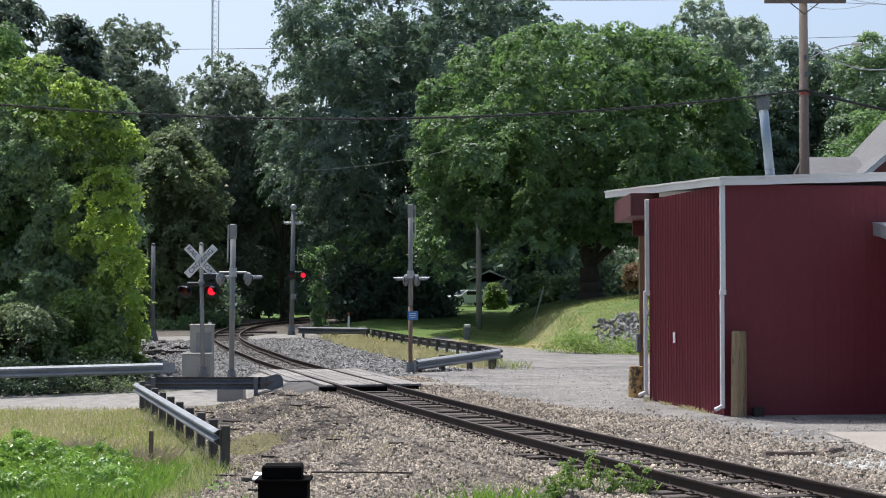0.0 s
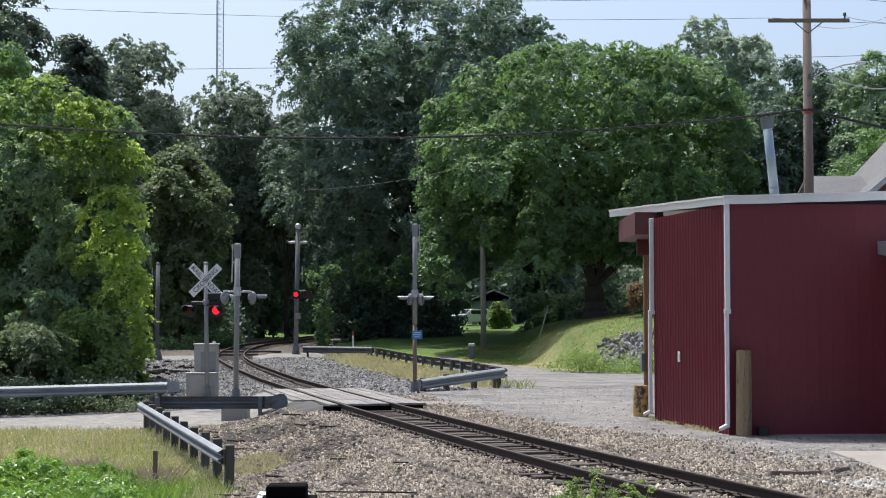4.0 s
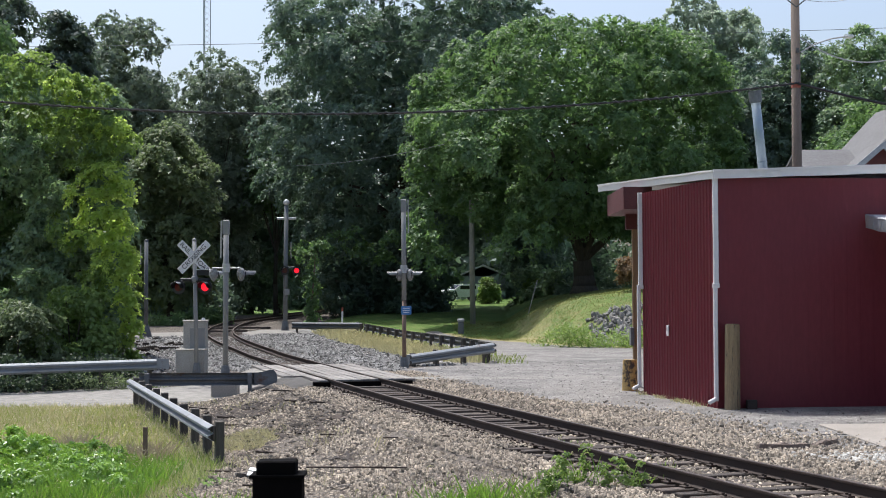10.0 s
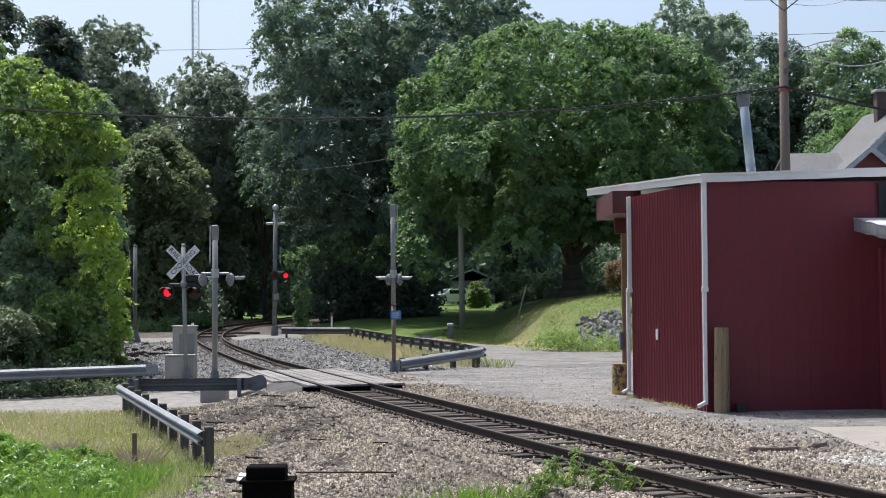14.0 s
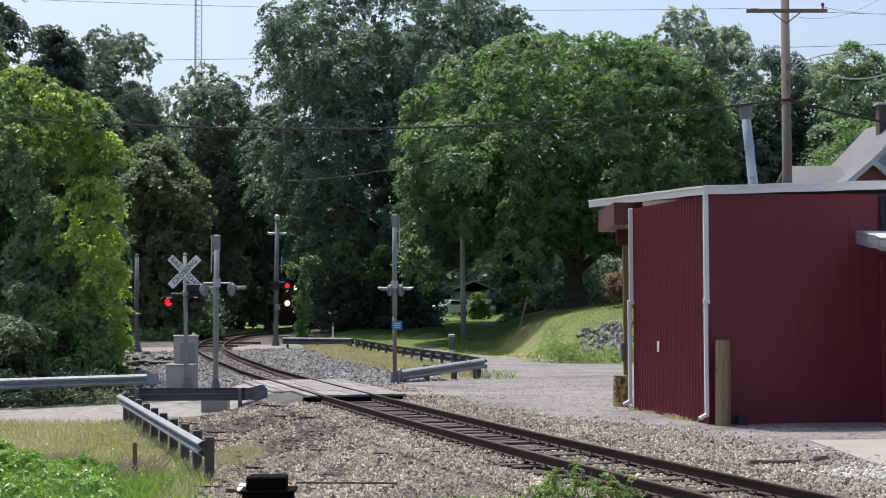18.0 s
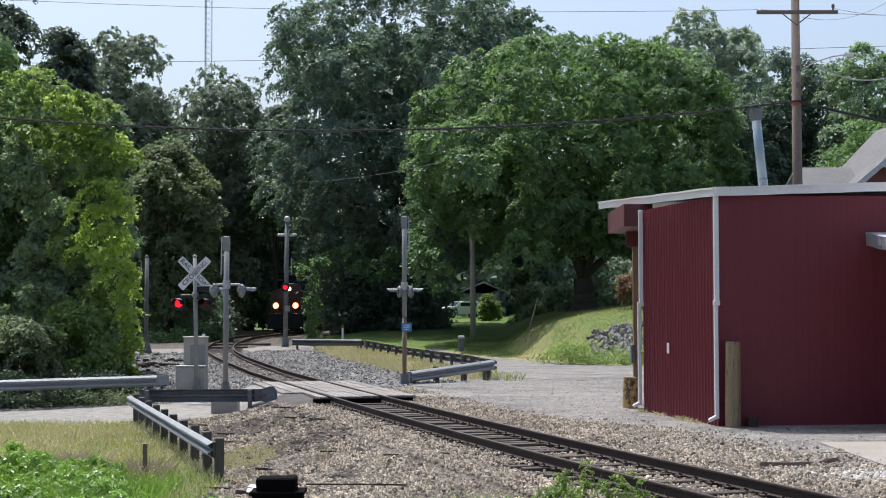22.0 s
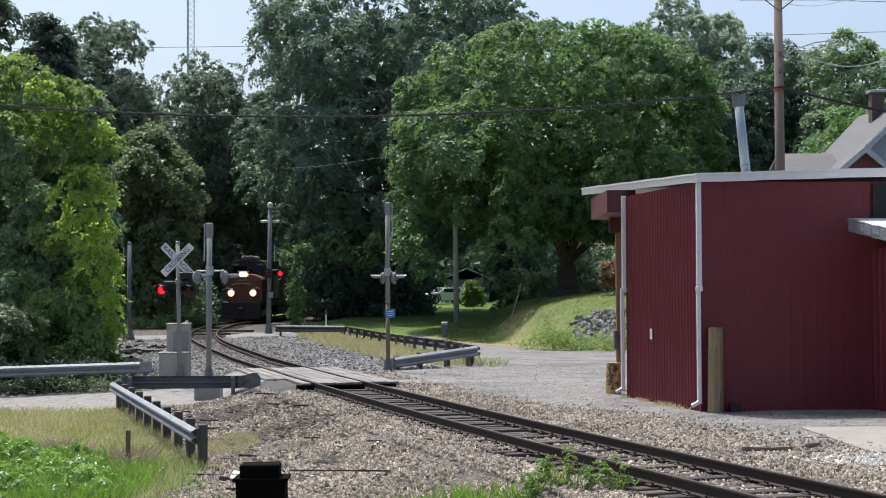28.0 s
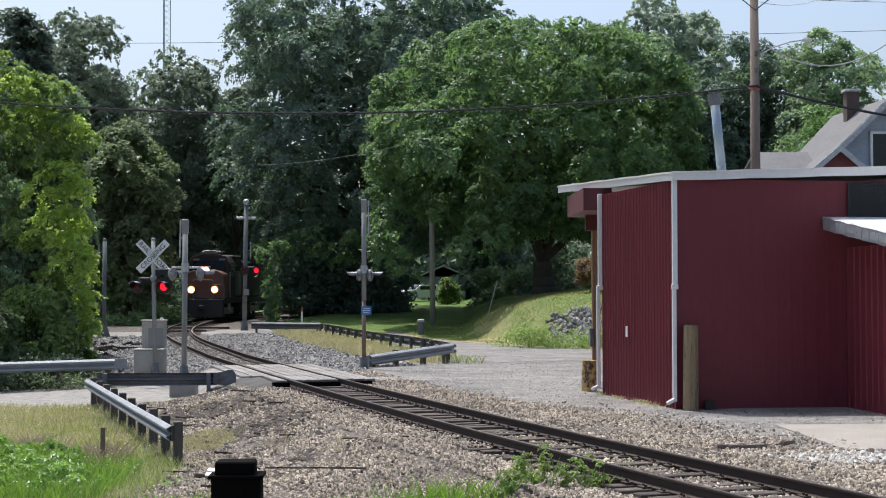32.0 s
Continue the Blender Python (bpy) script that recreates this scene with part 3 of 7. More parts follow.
def far_deck():
    """Short dark planks at the second crossing."""
    deck = tagged(empty("far_crossing_deck"), "dark worn planks of the second crossing", "crossing", kind="structure")
    for s, d, ln, w in ((72.5, -1.2, 0.5, 0.9), (72.5, 0.0, 0.5, 1.2), (72.6, 1.25, 0.5, 0.7), (77.5, -1.2, 0.5, 0.9), (77.5, 0.0, 0.45, 1.2), (77.5, 1.9, 0.6, 2.0)):
        p, h = on_track(s)
        b = part("plank", box(bmesh.new(), (w, ln, 0.12), bevel=0.01), TIE, deck)
        b.matrix_basis = Matrix.Translation(p + Vector((math.cos(h), -math.sin(h), 0)) * d + Vector((0, 0, -0.07))) @ Euler((0, 0, -h)).to_matrix().to_4x4()


far_deck()


# ---- the red shed ----
def ribbed(bm, a, b, z0, z1, pitch, depth, out):
    """An upright sheet from a to b with standing ribs."""
    a, b = Vector((*a, 0)), Vector((*b, 0))
    d = (b - a)
    n = int(d.length / pitch)
    d.normalize()
    o = Vector((*out, 0)).normalized() * depth
    pts = []
    for i in range(n + 1):
        q = a + d * (i * pitch)
        for f, up in ((0.0, 0), (0.62, 0), (0.72, 1), (0.90, 1)):
            if i < n or f == 0:
                pts.append(q + d * f * pitch + o * up)
    lo = [bm.verts.new((p.x, p.y, z0)) for p in pts]
    hi = [bm.verts.new((p.x, p.y, z1)) for p in pts]
    for i in range(len(pts) - 1):
        bm.faces.new((lo[i], lo[i + 1], hi[i + 1], hi[i]))
    bmesh.ops.solidify(bm, geom=bm.faces[:], thickness=0.02)
    return bm


def make_shed():
    shed = tagged(empty("metal_shed"), "dark red ribbed metal shed with white roof trim and downspouts", "shed")
    A, B, C = (6.29, 33.0), (5.32, 37.9), (10.25, 33.35)
    back = (9.2, 38.8)
    top = 5.0
    nl = Vector((-(37.9 - 33.0), -(6.29 - 5.32), 0)).normalized()
    part("track_side_wall", ribbed(bmesh.new(), A, B, -0.25, top + 0.02, 0.19, 0.026, nl[:2]), RED_METAL, shed)
    nf = Vector((C[1] - A[1], -(C[0] - A[0]), 0)).normalized()
    part("front_wall", ribbed(bmesh.new(), (A[0], A[1]), (C[0] + 2.6, C[1] + 0.25), -0.25, top + 0.03, 0.305, 0.002, nf[:2]), RED_METAL, shed)
    bm = bmesh.new()
    span_box(bm, (B[0] + 0.05, 37.8, -0.25), (13.0, 37.95, top))
    span_box(bm, (12.85, 33.6, -0.25), (13.0, 37.9, top))
    part("rear_wall", bm, RED_METAL, shed)
    # low-pitched roof that carries on over a porch behind
    bm = bmesh.new()
    out = [Vector((6.24, 32.86, 5.19)), Vector((13.2, 33.5, 5.42)), Vector((13.2, 42.2, 5.62)), Vector((4.68, 42.0, 5.54))]
    lo = [bm.verts.new(p - Vector((0, 0, 0.17))) for p in out]
    hi = [bm.verts.new(p) for p in out]
    bm.faces.new(lo[::-1]), bm.faces.new(hi)
    for i in range(4):
        bm.faces.new((lo[i], lo[(i + 1) % 4], hi[(i + 1) % 4], hi[i]))
    bmesh.ops.recalc_face_normals(bm, faces=bm.faces)
    part("roof", bm, ROOF_METAL, shed)
    for nm, p, q in (("fascia", out[0], out[1]), ("fascia", out[3], out[0])):
        d = (q - p).normalized()
        nrm = Vector((d.y, -d.x, 0))
        pts = [p.lerp(q, k / 12) + nrm * 0.01 + Vector((0, 0, 0.006 * math.sin(k * 2.1 + p.y))) for k in range(13)]
        pts[0] -= d * 0.03
        pts[-1] += d * 0.03
        bm = sweep(bmesh.new(), pts, [(-0.01, -0.19), (0.015, -0.19), (0.018, -0.03), (0.045, -0.03), (0.045, 0.012), (-0.01, 0.012)])
        part(nm, bm, ROOF_EDGE, shed, "white metal roof trim")
    bm = bmesh.new()
    span_box(bm, (4.86, 38.0, 4.62), (5.6, 41.6, 5.2))
    part("porch_beam_box", bm, RED_TRIM, shed, "boxed dark red porch beam")
    bm = box(bmesh.new(), (0.17, 0.16, 4.95), Matrix.Translation((5.50, 40.6, 2.2)), 0.01)
    part("porch_post", bm, PORCH_WOOD, shed, "brown wooden porch post")
    part("bracket", span_box(bmesh.new(), (5.24, 40.5, 4.2), (5.58, 40.7, 4.62)), RED_TRIM, shed)
    part("meter_box", span_box(bmesh.new(), (5.34, 40.45, 1.0), (5.44, 40.75, 1.5), 0.01), GALV_DARK, shed)
    # downspouts at both ends of the track side
    for x, y, lean in ((A[0] - 0.015, A[1] - 0.05, -0.02), (B[0] - 0.06, B[1] - 0.06, -0.05)):
        bm = bmesh.new()
        w = 0.056
        span_box(bm, (x - w, y - 0.06, 2.6), (x + w, y + 0.06, top + 0.03), 0.012)
        span_box(bm, (x - w + 0.012 + lean, y - 0.06, 0.02), (x + w - 0.012 + lean, y + 0.06, 2.62), 0.012)
        sp = part("downspout", bm, ROOF_EDGE, shed, "white square downspout")
        el = box(bmesh.new(), (0.22, 0.10, 0.09), pose(x - 0.09 + lean, y - 0.03, 0.03, 0, -28, 0), 0.02)
        part("elbow", el, ROOF_EDGE, sp)
        part("collar", span_box(bmesh.new(), (x - w - 0.012 + lean / 2, y - 0.072, 2.55), (x + w + 0.012, y + 0.072, 2.66), 0.01), ROOF_EDGE, sp)
    c = Vector((*A, 0)).lerp(Vector((*B, 0)), 0.60)
    bm = box(bmesh.new(), (0.02, 0.13, 0.26), Matrix.Translation((c.x - 0.06, c.y, 1.52)) @ Euler((0, 0, math.atan2(1.1, 4.9))).to_matrix().to_4x4(), 0.003)
    tag_plate = part("notice_plate", bm, WHITE, shed, "small white notice plate")
    # low lean-to that comes forward from the front wall
    wing = tagged(empty("lean_to"), "low red lean-to with a sloping white metal roof edge", "shed")
    nw = (-1.0, -0.1)
    part("side_wall", ribbed(bmesh.new(), (10.75, 29.0), (10.28, 33.3), -0.25, 3.5, 0.305, 0.02, nw), RED_METAL, wing)
    bm = bmesh.new()
    q = [(9.78, 33.28, 4.14), (10.40, 28.6, 3.42), (16, 28.8, 3.42), (16, 33.5, 4.14)]
    lo = [bm.verts.new(p) for p in q]
    hi = [bm.verts.new((p[0], p[1], p[2] + 0.06)) for p in q]
    bm.faces.new(lo[::-1]), bm.faces.new(hi)
    for i in range(4):
        bm.faces.new((lo[i], lo[(i + 1) % 4], hi[(i + 1) % 4], hi[i]))
    part("roof", bm, ROOF_EDGE, wing)
    a, b = Vector(q[0]), Vector(q[1])
    run = [a.lerp(b, k / 14) + Vector((0, 0, 0.012 * math.sin(k * 2.7))) for k in range(15)]
    bm = sweep(bmesh.new(), run, [(-0.01, -0.24), (0.03, -0.24), (0.035, -0.06), (0.05, 0.05), (0.02, 0.07), (-0.01, 0.07)])
    trim = part("rake_trim", bm, FLASHING, wing, "dented silvery metal rake trim")
    yaw = math.degrees(math.atan2((b - a).y, (b - a).x))
    rng = np.random.default_rng(3)
    for k in range(11):
        c = a.lerp(b, (k + 0.7) / 12)
        m = Matrix.Translation(c + Vector((-0.040, 0.0, -0.09 + rng.uniform(-0.03, 0.03)))) @ pose(0, 0, 0, rng.uniform(-2, 2), 8.7 + rng.uniform(-2, 2), yaw)
        part("flashing_patch", box(bmesh.new(), (rng.uniform(0.25, 0.36), 0.012, rng.uniform(0.15, 0.24)), m, 0.003), FLASHING, trim, "crumpled flashing patch")
    part("front_wall", span_box(bmesh.new(), (10.75, 28.95, -0.25), (16, 29.05, 3.0)), RED_METAL, wing)
    win = tagged(new("strip_window"), "dark strip window high in the shed wall", "window")
    win.matrix_basis = Matrix.Translation((0, 0, 0))
    part("pane", span_box(bmesh.new(), (10.40, 33.31, 4.24), (12.6, 33.33, 4.92)), GLASS_DARK, win)
    f = span_box(bmesh.new(), (10.33, 33.29, 4.18), (12.65, 33.32, 4.24))
    span_box(f, (10.33, 33.29, 4.92), (12.65, 33.32, 4.98))
    span_box(f, (10.33, 33.29, 4.24), (10.40, 33.32, 4.92))
    part("window_frame", f, BLACK, win)
    # stove pipe, leaning, with a flared cap
    pipe = tagged(empty("stove_pipe"), "leaning galvanised stove pipe with a flared open top", "chimney pipe")
    a, b = Vector((8.10, 36.2, 5.3)), Vector((7.90, 36.2, 7.42))
    part("flue", tube(bmesh.new(), a, b, 0.118, 0.115, 16), PIPE, pipe, smooth=True)
    part("flashing", tube(bmesh.new(), a, a.lerp(b, 0.10), 0.20, 0.13, 16), ROOF_EDGE, pipe)
    for k in (0.16, 0.52, 0.86):
        part("band", tube(bmesh.new(), a.lerp(b, k), a.lerp(b, k + 0.015), 0.127, 0.127, 16), PIPE, pipe)
    part("cap", tube(bmesh.new(), a.lerp(b, 0.86), b, 0.150, 0.165, 16, caps=False), GALV_DARK, pipe, "dull flared cap")


make_shed()


def pile(x, y, z, r, h, mat, name, label, cat):
    bm = bmesh.new()
    tube(bm, (x, y, z - 0.2), (x + 0.02, y, z + h), r * 1.06, r * 0.97, 16)
    top = [e for e in bm.edges if all(v.co.z > z + h - 0.01 for v in e.verts)]
    bmesh.ops.bevel(bm, geom=top, offset=0.02, segments=2, affect="EDGES")
    ob = part(name, bm, mat, None)
    return tagged(ob, label, cat)


pile(6.57, 32.75, -0.15, 0.17, 1.9, PILE, "timber_bollard", "thick round timber bollard at the shed corner", "bollard")
barrel = pile(5.13, 39.2, -0.13, 0.20, 0.80, YELLOW, "yellow_bollard", "stubby bollard with flaking yellow paint", "bollard")


# ---- guardrails ----
WBEAM = [(0, -0.155), (0.02, -0.145), (0.085, -0.10), (0.085, -0.055), (0.0, -0.012), (0.0, 0.012), (0.085, 0.055), (0.085, 0.10), (0.02, 0.145), (0, 0.155)]
WBEAM = [(u * 1.15, w * 1.22) for u, w in WBEAM]
WBEAM = WBEAM + [(u - 0.012, w) for u, w in reversed(WBEAM)]


def guardrail(pts, gap, mat, label, face=1, posts_mat=POST_WOOD, ends=(None, None), drop=0.95, post_rise=0.03, post=(0.15, 0.19), tall=1.0):
    """A W-beam rail with its top along pts, blocked out from posts; face: the side that the beam turns to (1: right of its way)."""
    rail = tagged(empty("guardrail"), label, "guardrail")
    pts = [Vector(p) for p in pts]
    prof = [(u, w * tall) for u, w in WBEAM] if face > 0 else [(-u, w * tall) for u, w in reversed(WBEAM)]
    part("beam", sweep(bmesh.new(), [p - Vector((0, 0, 0.185 * tall)) for p in pts], prof), mat, rail)
    total = sum((b - a).length for a, b in zip(pts, pts[1:]))
    n = max(1, round(total / gap))
    post_ob = block_ob = None
    for i in range(n + 1):
        t = min(max(i / n * total, 0.25), total - 0.25)
        for a, b in zip(pts, pts[1:]):
            if t <= (b - a).length + 1e-6:
                break
            t -= (b - a).length
        d = (b - a).normalized()
        right = Vector((d.y, -d.x, 0)).normalized() * face
        c = a + d * t
        yaw = math.atan2(d.y, d.x)
        mp = Matrix.Translation(c - right * 0.16 + Vector((0, 0, post_rise - drop / 2 + random.uniform(-0.02, 0.02)))) @ Euler((random.uniform(-0.02, 0.02), random.uniform(-0.02, 0.02), yaw)).to_matrix().to_4x4()
        mb = Matrix.Translation(c - right * 0.065 + Vector((0, 0, -0.155))) @ Euler((0, 0, yaw)).to_matrix().to_4x4()
        if post_ob is None:
            post_ob = part("post", box(bmesh.new(), (post[0], post[1], drop), bevel=0.012), posts_mat, rail)
            post_ob.matrix_basis = mp
            block_ob = part("spacer_block", box(bmesh.new(), (0.14, 0.10, 0.30), bevel=0.01), posts_mat, rail)
            block_ob.matrix_basis = mb
        else:
            share(post_ob, mp), share(block_ob, mb)
        if i:
            bolt = part("bolt", ball(bmesh.new(), c + right * 0.01 + Vector((0, 0, -0.155)), 0.018, 6), GALV, rail)
    for end, p, q in ((ends[0], pts[0], pts[1]), (ends[1], pts[-1], pts[-2])):
        d = (p - q).normalized()
        if end == "bull":
            bm = bmesh.new()
            r = Vector((d.y, -d.x, 0)).normalized()
            rim = [(-0.12, -0.16), (0.12, -0.19), (0.34, -0.26), (0.46, -0.25), (0.54, -0.16), (0.57, 0.0), (0.54, 0.16), (0.46, 0.25), (0.34, 0.26), (0.12, 0.19), (-0.12, 0.16)]
            rows = [[bm.verts.new(p + d * u + r * (o + 0.05 * math.sin(max(u, 0) * 3)) + Vector((0, 0, w - 0.17))) for u, w in rim] for o in (-0.02, 0.02)]
            bm.faces.new(rows[0]), bm.faces.new(rows[1][::-1])
            for k in range(len(rim)):
                bm.faces.new((rows[0][k], rows[1][k], rows[1][(k + 1) % len(rim)], rows[0][(k + 1) % len(rim)]))
            bmesh.ops.recalc_face_normals(bm, faces=bm.faces)
            part("end_shoe", bm, mat, rail, "rounded fishtail end shoe")
        elif end == "flare":
            bm = sweep(bmesh.new(), [p - Vector((0, 0, 0.155)), p + d * 0.30 - Vector((0, 0, 0.17)), p + d * 0.42 - Vector((0, 0, 0.18))], [(-0.01, -0.17), (0.05, -0.17), (0.05, 0.17), (-0.01, 0.17)])
            part("end_shoe", bm, mat, rail, "flared end shoe")
    return rail


guardrail([(-4.22, 27.75, 0.0), (-9.0, 43.2, 0.0)], 1.9, GALV_MID, "weathered steel guardrail on dark posts beside the dry grass", -1, drop=1.25, post_rise=0.05, post=(0.17, 0.17), tall=0.78)
guardrail([(-30, 46.6, 0.0), (-14.9, 50.2, 0.13), (-9.7, 51.0, 0.24)], 1.9, GALV_MID, "grey steel guardrail along the far edge of the lane", 1, ends=(None, "flare"), drop=1.0)
guardrail([(-8.85, 43.7, 0.14), (-5.35, 44.1, 0.12)], 2.9, GALV_DARK, "dark-backed guardrail stub with a rounded end beside the lane", -1, GALV_DARK, ends=(None, "bull"), drop=0.85, post_rise=-0.02, post=(0.12, 0.10))
guardrail([(-0.95, 52.4, 0.28), (2.1, 55.0, 0.60)], 1.5, GALV, "grey guardrail end with dented beam beside the lot", 1, ends=("flare", None), drop=0.9)
guardrail([(2.15, 55.2, 0.58), (1.2, 61, 0.60), (-1.4, 72, 0.62), (-4.2, 83.5, 0.78)], 2.0, GALV_DARK, "dark back of a guardrail along the grassy verge", 1, drop=0.9, post=(0.10, 0.12), post_rise=0.0)
guardrail([(-8.3, 84.5, 0.84), (-4.3, 83.8, 0.80)], 1.9, GALV_DARK, "far guardrail beside the second crossing", 1, drop=0.8, post=(0.11, 0.12))


# ---- crossing signals ----
LENS = material("dark_red_lens", (0.10, 0.006, 0.008), 0.15, 0)
LIT = glowing("lit_red_lens", (1.0, 0.012, 0.03), 0.80)
BLUE = material("blue_sign", (0.05, 0.17, 0.42), 0.5, 0, (0.07, 0.22, 0.48), 5, 0.5, 30, 0.0)
SIGN_WHITE = material("sign_white", (0.74, 0.74, 0.72), 0.45, 0, (0.62, 0.62, 0.6), 3, 0.6, 30, 0.02)
INK = material("sign_black", (0.02, 0.02, 0.022), 0.5, 0)


HOOD_BACK = material("weathered_housing", (0.30, 0.31, 0.32), 0.7, 0.1, (0.16, 0.16, 0.16), 5, 0.5, 30, 0.1, spots=(0.10, 0.09, 0.08), spot_scale=6, spot_edge=0.58)


def signal_head(parent, x, z, yaw, lens=True, back=0.21, y=-0.16, hood_len=0.24, hood_r=0.165, hood_mat=HOOD):
    """A flashing-light unit: round backing, housing, hood and lens, facing -y turned by yaw degrees."""
    m = Matrix.Translation((x, 0, z)) @ Euler((0, 0, radians(yaw))).to_matrix().to_4x4()
    bm = tube(bmesh.new(), (0, y + 0.035, 0), (0, y + 0.05, 0), back if lens else back * 0.7, None, 24)
    bm.transform(m)
    head = part("backing_disc", bm, BLACK, parent)
    if lens:
        bm = tube(bmesh.new(), (0, y + 0.05, 0), (0, y + 0.22, 0), 0.16, 0.11, 16)
    else:
        bm = ball(bmesh.new(), (0, y + 0.10, -0.02), 0.17, 16, (0.95, 0.7, 1.25))
        for v in bm.verts:
            if v.co.z < 0:
                v.co.x *= 1 + v.co.z * 2.2
    bm.transform(m)
    part("housing", bm, HOOD_BACK if not lens else BLACK, head)
    bm = bmesh.new()
    rows = []
    for yy in (y + 0.04, y - hood_len):
        rows.append([bm.verts.new((hood_r * math.cos(a), yy if yy > y else yy + 0.10 * (1 - math.sin(a)), hood_r * math.sin(a))) for a in np.linspace(-0.25, math.pi + 0.25, 13)])
    for i in range(12):
        bm.faces.new((rows[0][i], rows[0][i + 1], rows[1][i + 1], rows[1][i]))
    bmesh.ops.solidify(bm, geom=bm.faces[:], thickness=0.008)
    bm.transform(m)
    part("hood", bm, hood_mat, head, "curved metal hood")
    if hood_mat is not HOOD:
        # pale strip over the dark hood that paints the highlight along its top
        bm = bmesh.new()
        rows = [[bm.verts.new(((hood_r + 0.014) * math.cos(a), yy, (hood_r + 0.014) * math.sin(a))) for a in np.linspace(0.75, math.pi - 0.55, 8)] for yy in (y + 0.03, y - hood_len - 0.01)]
        for i in range(7):
            bm.faces.new((rows[0][i], rows[0][i + 1], rows[1][i + 1], rows[1][i]))
        bmesh.ops.solidify(bm, geom=bm.faces[:], thickness=0.006)
        bm.transform(m)
        part("hood_top", bm, HOOD, head, "pale strip standing for the lit top of the hood")
    if lens:
        bm = tube(bmesh.new(), (0, y + 0.02, 0), (0, y + 0.036, 0), 0.15, 0.15, 20)
        bm.transform(m)
        part("lens", bm, LENS, head, "dark red lens")
    return head


def words(text, size, mat, parent, m, name="lettering"):
    cu = bpy.data.curves.new("lettering", "FONT")
    cu.body, cu.size, cu.align_x, cu.align_y, cu.extrude = text, size, "CENTER", "CENTER", 0.002
    tmp = bpy.data.objects.new("lettering", cu)
    scene.collection.objects.link(tmp)
    me = bpy.data.meshes.new_from_object(tmp.evaluated_get(bpy.context.evaluated_depsgraph_get()))
    bpy.data.objects.remove(tmp)
    bpy.data.curves.remove(cu)
    me.materials.clear()
    me.materials.append(mat)
    ob = new(name, me)
    ob.parent, ob.matrix_basis = parent, m
    return ob


def lit_disc(parent, y=-0.148):
    bm = tube(bmesh.new(), (0, y - 0.012, 0), (0, y - 0.002, 0), 0.148, 0.148, 20)
    return part("lit_lens", bm, LIT, parent, "glowing red lamp")


def crossbuck_signal():
    z0 = -0.2
    sig = tagged(empty("crossbuck_signal", Matrix.Translation((-8.41, 51.2, z0))), "grey mast with white railroad crossbuck and two red flashing lamps", "railway signal")
    part("mast", tube(bmesh.new(), (0.06, 0, -0.1), (-0.02, 0, 4.55), 0.075, 0.07, 14), MAST, sig, smooth=True)
    part("foot", tube(bmesh.new(), (0.06, 0, -0.1), (0.06, 0, 0.30), 0.16, 0.10, 12), GALV_DARK, sig)
    part("mast_cap", ball(bmesh.new(), (-0.02, 0, 4.55), 0.08, 10), MAST, sig)
    yaw, c = 24.0, Vector((-0.02, -0.09, 3.97))
    turn = Matrix.Translation(c) @ Euler((0, 0, radians(yaw))).to_matrix().to_4x4()
    flat = Matrix(((1, 0, 0, 0), (0, 0, -1, 0), (0, 1, 0, 0), (0, 0, 0, 1)))
    for ang, yoff, texts in ((45, -0.035, (("CROSSING", 0, 0.235),)), (-45, 0.0, (("RAIL", -0.42, 0.235), ("ROAD", 0.42, 0.235)))):
        m = turn @ Matrix.Translation((0, yoff, 0)) @ flat @ Euler((0, 0, radians(ang))).to_matrix().to_4x4()
        bm = box(bmesh.new(), (1.42, 0.265, 0.012), None, 0.003)
        bm.transform(m)
        blade = part("crossbuck_blade", bm, SIGN_WHITE, sig, "white crossbuck blade with black letters")
        for tx, off, sz in texts:
            words(tx, sz, INK, blade, m @ Matrix.Translation((off, 0, 0.009)))
    cl = box(bmesh.new(), (0.16, 0.2, 0.1), Matrix.Translation((0, -0.03, 3.97)))
    part("clamp", cl, GALV, sig)
    arm = bmesh.new()
    tube(arm, (-0.50, 0, 3.18), (0.52, 0, 3.18), 0.06, None, 8)
    box(arm, (0.2, 0.2, 0.14), Matrix.Translation((0, 0, 3.16)))
    part("crossarm", arm, BLACK, sig)
    part("arm_clamp", ball(bmesh.new(), (0, -0.02, 3.2), 0.13, 12, (1, 1, 1.15)), MAST, sig)
    jb = part("junction_box", box(bmesh.new(), (0.5, 0.16, 0.19), Matrix.Translation((0.31, 0.05, 3.42)), 0.01), BLACK, sig)
    part("box_lid", box(bmesh.new(), (0.54, 0.2, 0.03), Matrix.Translation((0.31, 0.05, 3.53)), 0.008), HOOD, jb, "pale box lid")
    signal_head(sig, -0.50, 2.93, -18, hood_mat=BLACK, back=0.25, hood_len=0.30)
    signal_head(sig, 0.42, 2.93, -18, hood_mat=BLACK, back=0.25, hood_len=0.30)
    lit = lit_disc(sig)
    return lit, [pose(-0.50, 0, 2.93, 0, 0, -18), pose(0.42, 0, 2.93, 0, 0, -18)]


